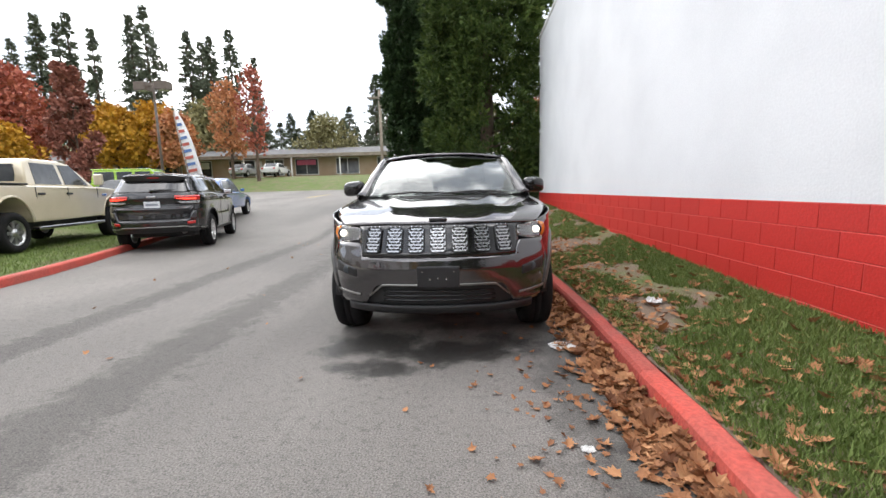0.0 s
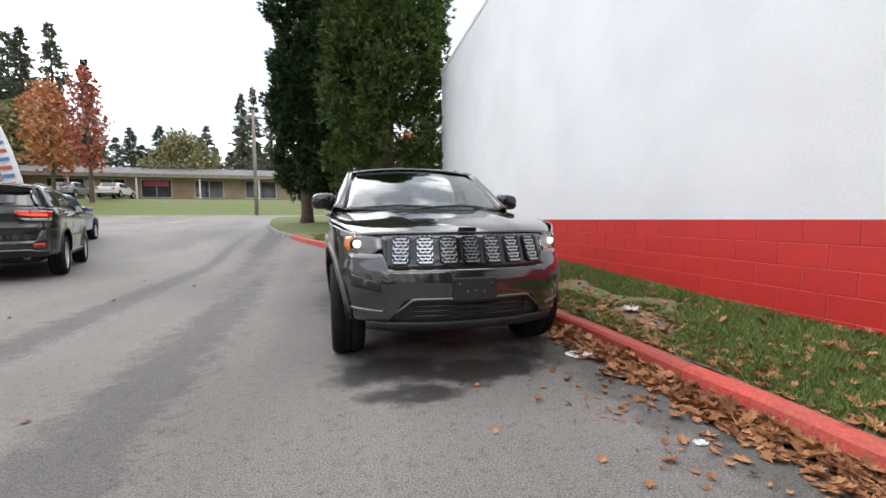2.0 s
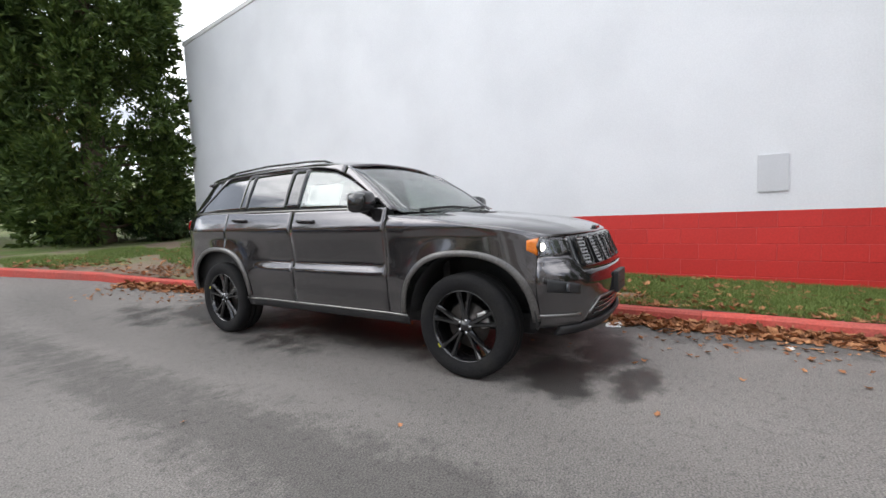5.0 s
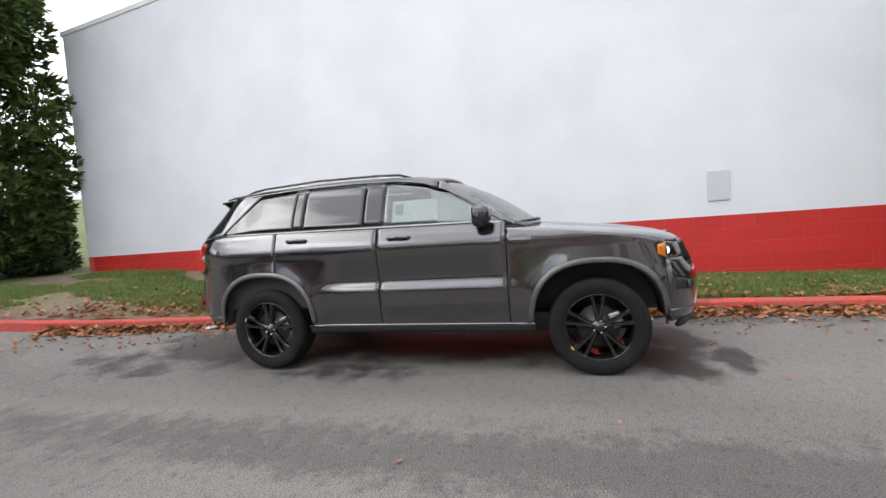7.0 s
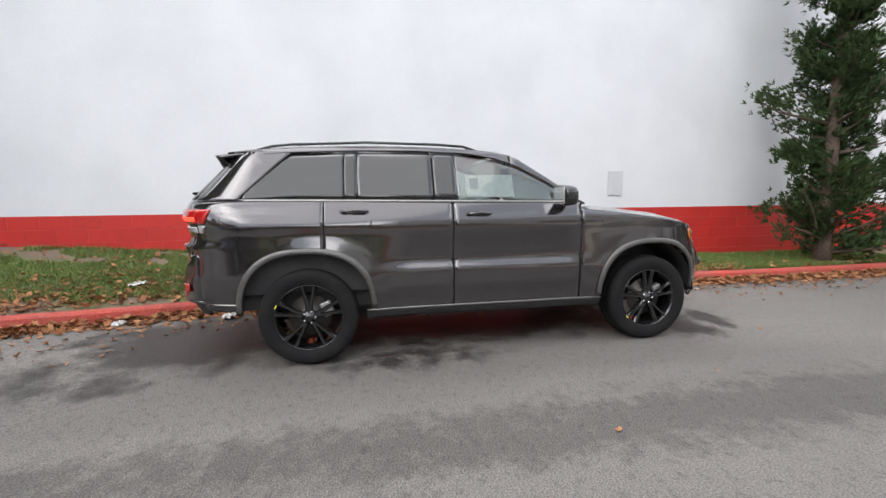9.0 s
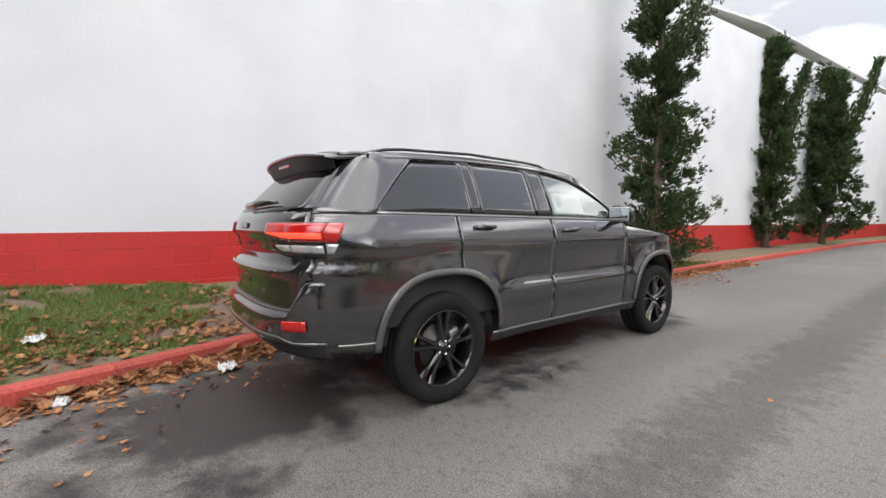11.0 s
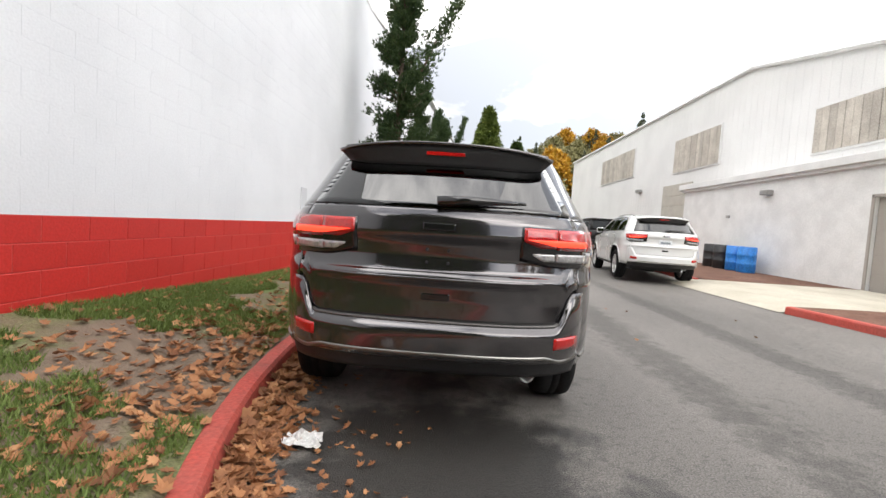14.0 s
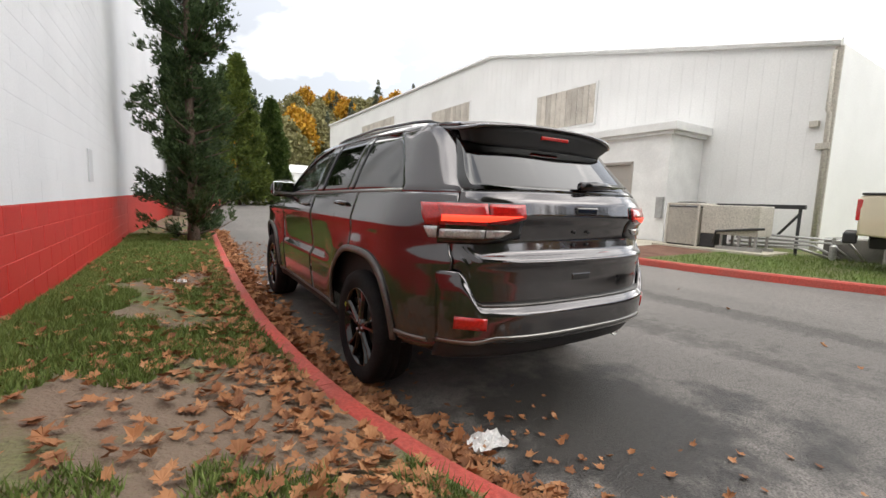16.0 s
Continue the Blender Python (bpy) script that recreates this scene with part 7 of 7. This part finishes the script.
def saloon(m, paint, label):
    """A low four-door car; local nose to -y."""
    car = thing("saloon_car", label, "car", m)
    wb, r = 2.7, 0.32
    low = arch_outline([(-0.88, 0.42), (-0.90, 0.62), (-0.80, 0.74), (0.35, 0.90), (3.10, 0.95), (3.58, 0.93), (3.66, 0.80), (3.62, 0.42)], (0.0, wb), 0.34, 0.37)
    part("body", body_solid(low, 0.89, lambda y, z: 1.0 - 0.16 * max(0, -y - 0.3) - 0.12 * max(0, y - 3.1), 0.06), paint, car, smooth=True)
    cab = [(0.45, 0.88), (1.15, 1.36), (1.55, 1.43), (2.25, 1.42), (2.65, 1.34), (3.20, 0.93)]
    part("cab", body_solid(cab, 0.80, lambda y, z: 1.0 - 0.34 * max(0, z - 0.95), 0.05), paint, car, smooth=True)
    for sx in (-1, 1):
        for y0, y1, t0, t1 in ((0.85, 1.62, 1.20, 1.62), (1.70, 2.62, 1.70, 2.42)):
            bm = bmesh.new()
            q = [bm.verts.new((sx * (0.80 * (1.0 - 0.34 * max(0, z - 0.95)) + d), y, z)) for d in (0.006, -0.02) for y, z in ((y0, 0.97), (y1, 0.97), (t1, 1.32), (t0, 1.32))]
            bm.faces.new(q[:4])
            bm.faces.new(q[4:][::-1])
            for i in range(4):
                j = (i + 1) % 4
                bm.faces.new((q[i], q[j], q[4 + j], q[4 + i]))
            bmesh.ops.recalc_face_normals(bm, faces=bm.faces)
            part("side_window", bm, PANE_DARK, car)
        for yc in (0.0, wb):
            simple_wheel(car, sx * 0.79, yc, r, 0.21, ALLOY, sx)
        part("headlight", box(sx * 0.64 - 0.14, sx * 0.64 + 0.14, -0.88, -0.80, 0.58, 0.70, 0.02), CLEAR_LENS, car)
        part("tail_light", box(sx * 0.66 - 0.14, sx * 0.66 + 0.14, 3.58, 3.66, 0.72, 0.88, 0.02), RED_LENS, car)
        part("door_mirror", box(sx * 0.95 - 0.07, sx * 0.95 + 0.07, 0.80, 0.92, 0.95, 1.06, 0.025), paint, car)
    part("windscreen", box(-0.62, 0.62, -0.008, 0.012, 0.0, 0.76, 0.0, pose(0, 0.53, 0.94, -55)), PANE_DARK, car)
    part("rear_screen", box(-0.58, 0.58, -0.012, 0.008, 0.0, 0.58, 0.0, pose(0, 3.10, 1.01, 52)), PANE_DARK, car)
    part("number_plate", box(-0.22, 0.22, 3.655, 3.668, 0.60, 0.72, 0.004), PLATE_WHITE, car)
    part("rear_bumper", box(-0.80, 0.80, 3.56, 3.70, 0.36, 0.54, 0.04), paint, car)
    return car


saloon(pose(-8.3, -41, terrain(-8, -40), 0, 0, 0), RED_PAINT, "red car parked in the far lot")
saloon(pose(-12.6, 14.2, terrain(-12.5, 14), 0, 0, 190), CLADDING, "dark car parked beyond the black SUV")
saloon(pose(-9.3, 13.2, terrain(-9, 13), 0, 0, 192), BLUE_PAINT, "blue car parked beyond the black SUV")
saloon(pose(-24, 46.3, terrain(-24, 46), 0, 0, 180), SILVER_PAINT, "silver car parked before the shops")
saloon(pose(-20.4, 46.3, terrain(-20, 46), 0, 0, 180), WHITE_PAINT, "white car parked before the shops")

# ---- fallen leaves, grass, litter ----
def maple_outline():
    """A five-lobed leaf, one unit long, with its stalk end at the origin."""
    half = [(0.0, 0.0), (0.10, 0.06), (0.34, 0.02), (0.26, 0.18), (0.48, 0.38), (0.27, 0.42), (0.30, 0.60), (0.14, 0.55), (0.0, 1.0)]
    return half + [(-x, y) for x, y in half[-2:0:-1]]


LITTER_LEAF = leaf_material("fallen_leaf", (0.15, 0.062, 0.034), (0.40, 0.185, 0.085), (0.66, 0.40, 0.21), 0.7, 9.0)


def leaf_litter(name, places, label, seed):
    """Many curled maple leaves lying on the ground at the places given as (x, y, z, size)."""
    rng = np.random.default_rng(seed)
    out = np.array(maple_outline())
    k = len(out)
    verts, faces = [], []
    for i, (x, y, z, s) in enumerate(places):
        yaw, tx, ty, curl = rng.uniform(0, 6.28), rng.normal(0, 0.28), rng.normal(0, 0.28), rng.uniform(-0.1, 0.75)
        c, sn = math.cos(yaw), math.sin(yaw)
        px, py = out[:, 0] * s * rng.uniform(0.8, 1.15), (out[:, 1] - 0.45) * s
        pz = curl * (px ** 2 + py ** 2) / s + px * tx + py * ty
        pz = pz - min(pz.min(), 0.0) + rng.uniform(0.002, 0.010)
        base = len(verts)
        verts += [(x + c * a - sn * b, y + sn * a + c * b, z + h) for a, b, h in zip(px, py, pz)]
        verts.append((x, y, z + 0.006 + max(0, -min(0, curl)) * s * 0.2))
        faces += [(base + j, base + (j + 1) % k, base + k) for j in range(k)]
    ob = raw_object(name, verts, faces, LITTER_LEAF)
    return tagged(ob, label, "leaves", kind="stuff")


lr = np.random.default_rng(77)
gutter, lawn_leaves, road_leaves = [], [], []
for k in range(8200):
    y = lr.uniform(-9, 6.6)
    if y > 2.3 and lr.random() < 0.1:
        continue
    kx = kerb_x(y)
    off = abs(lr.normal(0, 0.13))
    dense = 0.55 + 0.45 * noise.noise(Vector((0, y * 0.9, 5)))
    if lr.random() > dense + 0.25:
        continue
    x = kx - 0.01 - off
    gutter.append((x, y, terrain(x, y) + max(0, 0.055 - off * 0.35) * lr.random(), lr.uniform(0.04, 0.105)))
for k in range(13500):
    y = lr.uniform(-8, 9.0)
    kx = kerb_x(y) + 0.14
    x = kx + (wall_x(y) - kx) * lr.random() ** (1.5 if y < 1.5 else 1.15)
    near = noise.noise(Vector((x * 0.8, y * 0.8, 9)))
    rate = (0.10 + 0.35 * max(0, near)) if y > 1.5 else (0.12 + 0.4 * max(0, near)) * (1.0 if y < 0 else 0.9)
    if y > 1.5:
        rate += 0.45 * math.exp(-((x - kx) / 0.9) ** 2)
    else:
        rate += 0.30 * math.exp(-((x - kx) / 0.5) ** 2)
    if y < -3.5:
        rate *= 0.35
    if lr.random() < 0.72 * rate:
        lawn_leaves.append((x, y, verge_height(x, y) + 0.014, lr.uniform(0.04, 0.092)))
for k in range(900):
    y = lr.uniform(-6, 6.5)
    x = kerb_x(y) - 0.15 - abs(lr.normal(0, 0.45))
    if -0.95 < x < 0.95 and -0.9 < y < 3.4 and lr.random() < 0.8:
        continue
    road_leaves.append((x, y, terrain(x, y) + 0.002, lr.uniform(0.025, 0.065)))
for k in range(26):
    x, y = lr.uniform(-5.5, -0.5), lr.uniform(-5, 9)
    road_leaves.append((x, y, terrain(x, y) + 0.002, lr.uniform(0.03, 0.06)))
for i in range(700):
    y = lr.uniform(2.2, 6.8)
    x = kerb_x(y) + 0.2 + abs(lr.normal(0, 0.55))
    if x < wall_x(y) - 0.1:
        lawn_leaves.append((x, y, verge_height(x, y) + 0.010, lr.uniform(0.03, 0.085)))
leaf_litter("gutter_leaves", gutter, "brown and rust maple leaves heaped along the kerb", 1)
leaf_litter("lawn_leaves", lawn_leaves, "scattered brown maple leaves lying on the lawn", 2)
leaf_litter("road_leaves", road_leaves, "few flat brown leaves stuck to the asphalt", 3)

BLADE = leaf_material("grass_blade", (0.085, 0.125, 0.030), (0.155, 0.215, 0.055), (0.29, 0.31, 0.12), 0.6, 1.1)


def grass(name, spots, seed, label, tall=0.05):
    """Blades of grass, each a narrow bent sliver."""
    rng = np.random.default_rng(seed)
    p = np.array(spots)
    n = len(p)
    a = rng.uniform(0, 6.28, n)
    w = rng.uniform(0.0035, 0.007, n)
    h = tall * rng.uniform(0.5, 1.35, n)
    lean = rng.normal(0, 0.5, (n, 2)) * h[:, None]
    v = np.empty((n, 3, 3))
    v[:, 0] = p + np.stack([np.cos(a) * w, np.sin(a) * w, 0 * a - 0.008], 1)
    v[:, 1] = p - np.stack([np.cos(a) * w, np.sin(a) * w, 0 * a + 0.008], 1)
    v[:, 2] = p + np.stack([lean[:, 0], lean[:, 1], h], 1)
    me = bpy.data.meshes.new(name)
    me.vertices.add(3 * n)
    me.vertices.foreach_set("co", v.reshape(-1))
    me.loops.add(3 * n)
    me.loops.foreach_set("vertex_index", np.arange(3 * n))
    me.polygons.add(n)
    me.polygons.foreach_set("loop_start", np.arange(n) * 3)
    me.update(calc_edges=True)
    me.materials.append(BLADE)
    return tagged(new(name, me), label, "grass", kind="stuff")


spots = []
for k in range(210000):
    y = lr.uniform(-7, 9.8)
    kx = kerb_x(y) + 0.15
    u = lr.random()
    x = kx + (wall_x(y) - 0.02 - kx) * u
    nn = noise.noise(Vector((x * 1.05, y * 0.75, 1.3))) + 0.45 * noise.noise(Vector((x * 3.1, y * 2.6, 7)))
    bare = -0.08 if y < 1.5 else 0.22 * math.exp(-((x - kx) / 0.7) ** 2)
    if nn > -0.30 + bare:
        spots.append((x, y, verge_height(x, y)))
grass("lawn_grass", spots, 5, "short green grass blades in patches")
spots = []
for k in range(26000):
    y = lr.uniform(-0.6, 11)
    kx = float(np.interp(y, [b for _, b in LEFT_LINE], [a for a, _ in LEFT_LINE])) - 0.16
    x = kx - 4.5 * lr.random()
    if y < 0.5:
        continue
    spots.append((x, y, terrain(x, y) + 0.125))
grass("island_grass", spots, 6, "short bright green grass on the island", 0.06)


def crumpled(name, label, x, y, z, sx, sy, h, seed):
    """A crumpled scrap of paper or plastic."""
    bm = bmesh.new()
    n = 9
    g = [[bm.verts.new((x + sx * (i / (n - 1) - 0.5) * (1 + 0.25 * noise.noise(Vector((j * 0.9, seed, i)))), y + sy * (j / (n - 1) - 0.5) * (1 + 0.25 * noise.noise(Vector((i * 0.9, seed, j)))),
                        z + 0.004 + h * abs(noise.noise(Vector((i * 0.7, j * 0.7, seed)))))) for i in range(n)] for j in range(n)]
    for j in range(n - 1):
        for i in range(n - 1):
            if (i in (0, n - 2)) and (j in (0, n - 2)):
                continue
            bm.faces.new((g[j][i], g[j][i + 1], g[j + 1][i + 1], g[j + 1][i]))
    loose = [v for v in bm.verts if not v.link_faces]
    bmesh.ops.delete(bm, geom=loose, context="VERTS")
    ob = mesh_object(name, bm, PAPER)
    ob.modifiers.new("thickness", "SOLIDIFY").thickness = 0.003
    return tagged(ob, label, "litter", "litter along the kerb")


crumpled("paper_scrap", "flattened white paper lying in the gutter", 0.95, -0.66, 0, 0.20, 0.14, 0.02, 2)
crumpled("paper_scrap", "small white paper scrap on the asphalt", 0.74, -2.0, 0, 0.06, 0.05, 0.02, 4)
crumpled("plastic_wrapper", "crumpled white wrapper beside the kerb", 0.64, 3.9, 0.01, 0.19, 0.13, 0.08, 6)
crumpled("plastic_wrapper", "crumpled white wrapper among the leaves", 0.48, 4.9, terrain(0.48, 4.9) + 0.01, 0.14, 0.11, 0.06, 8)
crumpled("paper_scrap", "torn white paper on the lawn", 1.35, 5.1, verge_height(1.35, 5.1) + 0.02, 0.26, 0.13, 0.05, 10)
crumpled("paper_scrap", "pale scrap among the leaves on the lawn", 1.9, -0.1, verge_height(1.9, -0.1) + 0.02, 0.12, 0.12, 0.06, 12)
crumpled("plastic_wrapper", "crumpled pale wrapper at the kerb", 0.35, 6.0, terrain(0.3, 6) + 0.02, 0.14, 0.10, 0.06, 14)


# ---- painted blocks of the wall, last ----
def block_mesh(l, h, depth, mat, name):
    bm = box(-depth, 0, 0, l - JOINT, 0, h - JOINT, 0)
    bmesh.ops.bevel(bm, geom=[e for e in bm.edges if all(v.co.x < -depth / 2 for v in e.verts)], offset=0.004, segments=1, affect="EDGES")
    me = bpy.data.meshes.new(name)
    bm.to_mesh(me)
    bm.free()
    me.materials.append(mat)
    return me


full = block_mesh(BLOCK_L, BLOCK_H, 0.005, WALL_RED, "block")
half_block = block_mesh(BLOCK_L / 2, BLOCK_H, 0.005, WALL_RED, "block")
lower = bpy.data.objects["lower_wall"]
for c in range(5):
    z = RED_TOP - BLOCK_H * (c + 1) + JOINT * 0.5
    y = -6.95
    if c % 2:
        ob = new("block", half_block)
        ob.parent, ob.location = lower, (2.908, y, z)
        y += BLOCK_L / 2
    while y < 10.35 - BLOCK_L / 2:
        ob = new("block", full if y + BLOCK_L < 10.4 else half_block)
        ob.parent, ob.location = lower, (2.908 - 0.0015 * random.random(), y, z)
        y += BLOCK_L
verts, faces = [], []
rows_n = int((8.2 - RED_TOP) / BLOCK_H)
for c in range(rows_n):
    z0 = RED_TOP + c * BLOCK_H
    y = -7.0 + (0 if c % 2 else -BLOCK_L / 2)
    while y < 10.4:
        a, b = max(-7.0, y), min(10.4, y + BLOCK_L - 0.001)
        if z0 + BLOCK_H < roof_z(b) and b - a > 0.05:
            x = 2.9055 - 0.0004 * random.random()
            k = len(verts)
            verts += [(x, a, z0), (x, b, z0), (x, b, z0 + BLOCK_H - 0.0018), (x, a, z0 + BLOCK_H - 0.0018),
                      (2.9067, a, z0), (2.9067, b, z0), (2.9067, b, z0 + BLOCK_H - 0.0018), (2.9067, a, z0 + BLOCK_H - 0.0018)]
            faces += [(k, k + 3, k + 2, k + 1), (k, k + 1, k + 5, k + 4), (k + 1, k + 2, k + 6, k + 5), (k + 2, k + 3, k + 7, k + 6), (k + 3, k, k + 4, k + 7)]
        y += BLOCK_L
white = raw_object("upper_blocks", verts, faces, WALL_WHITE, bpy.data.objects["upper_wall"])
tagged(white, kind="stuff")
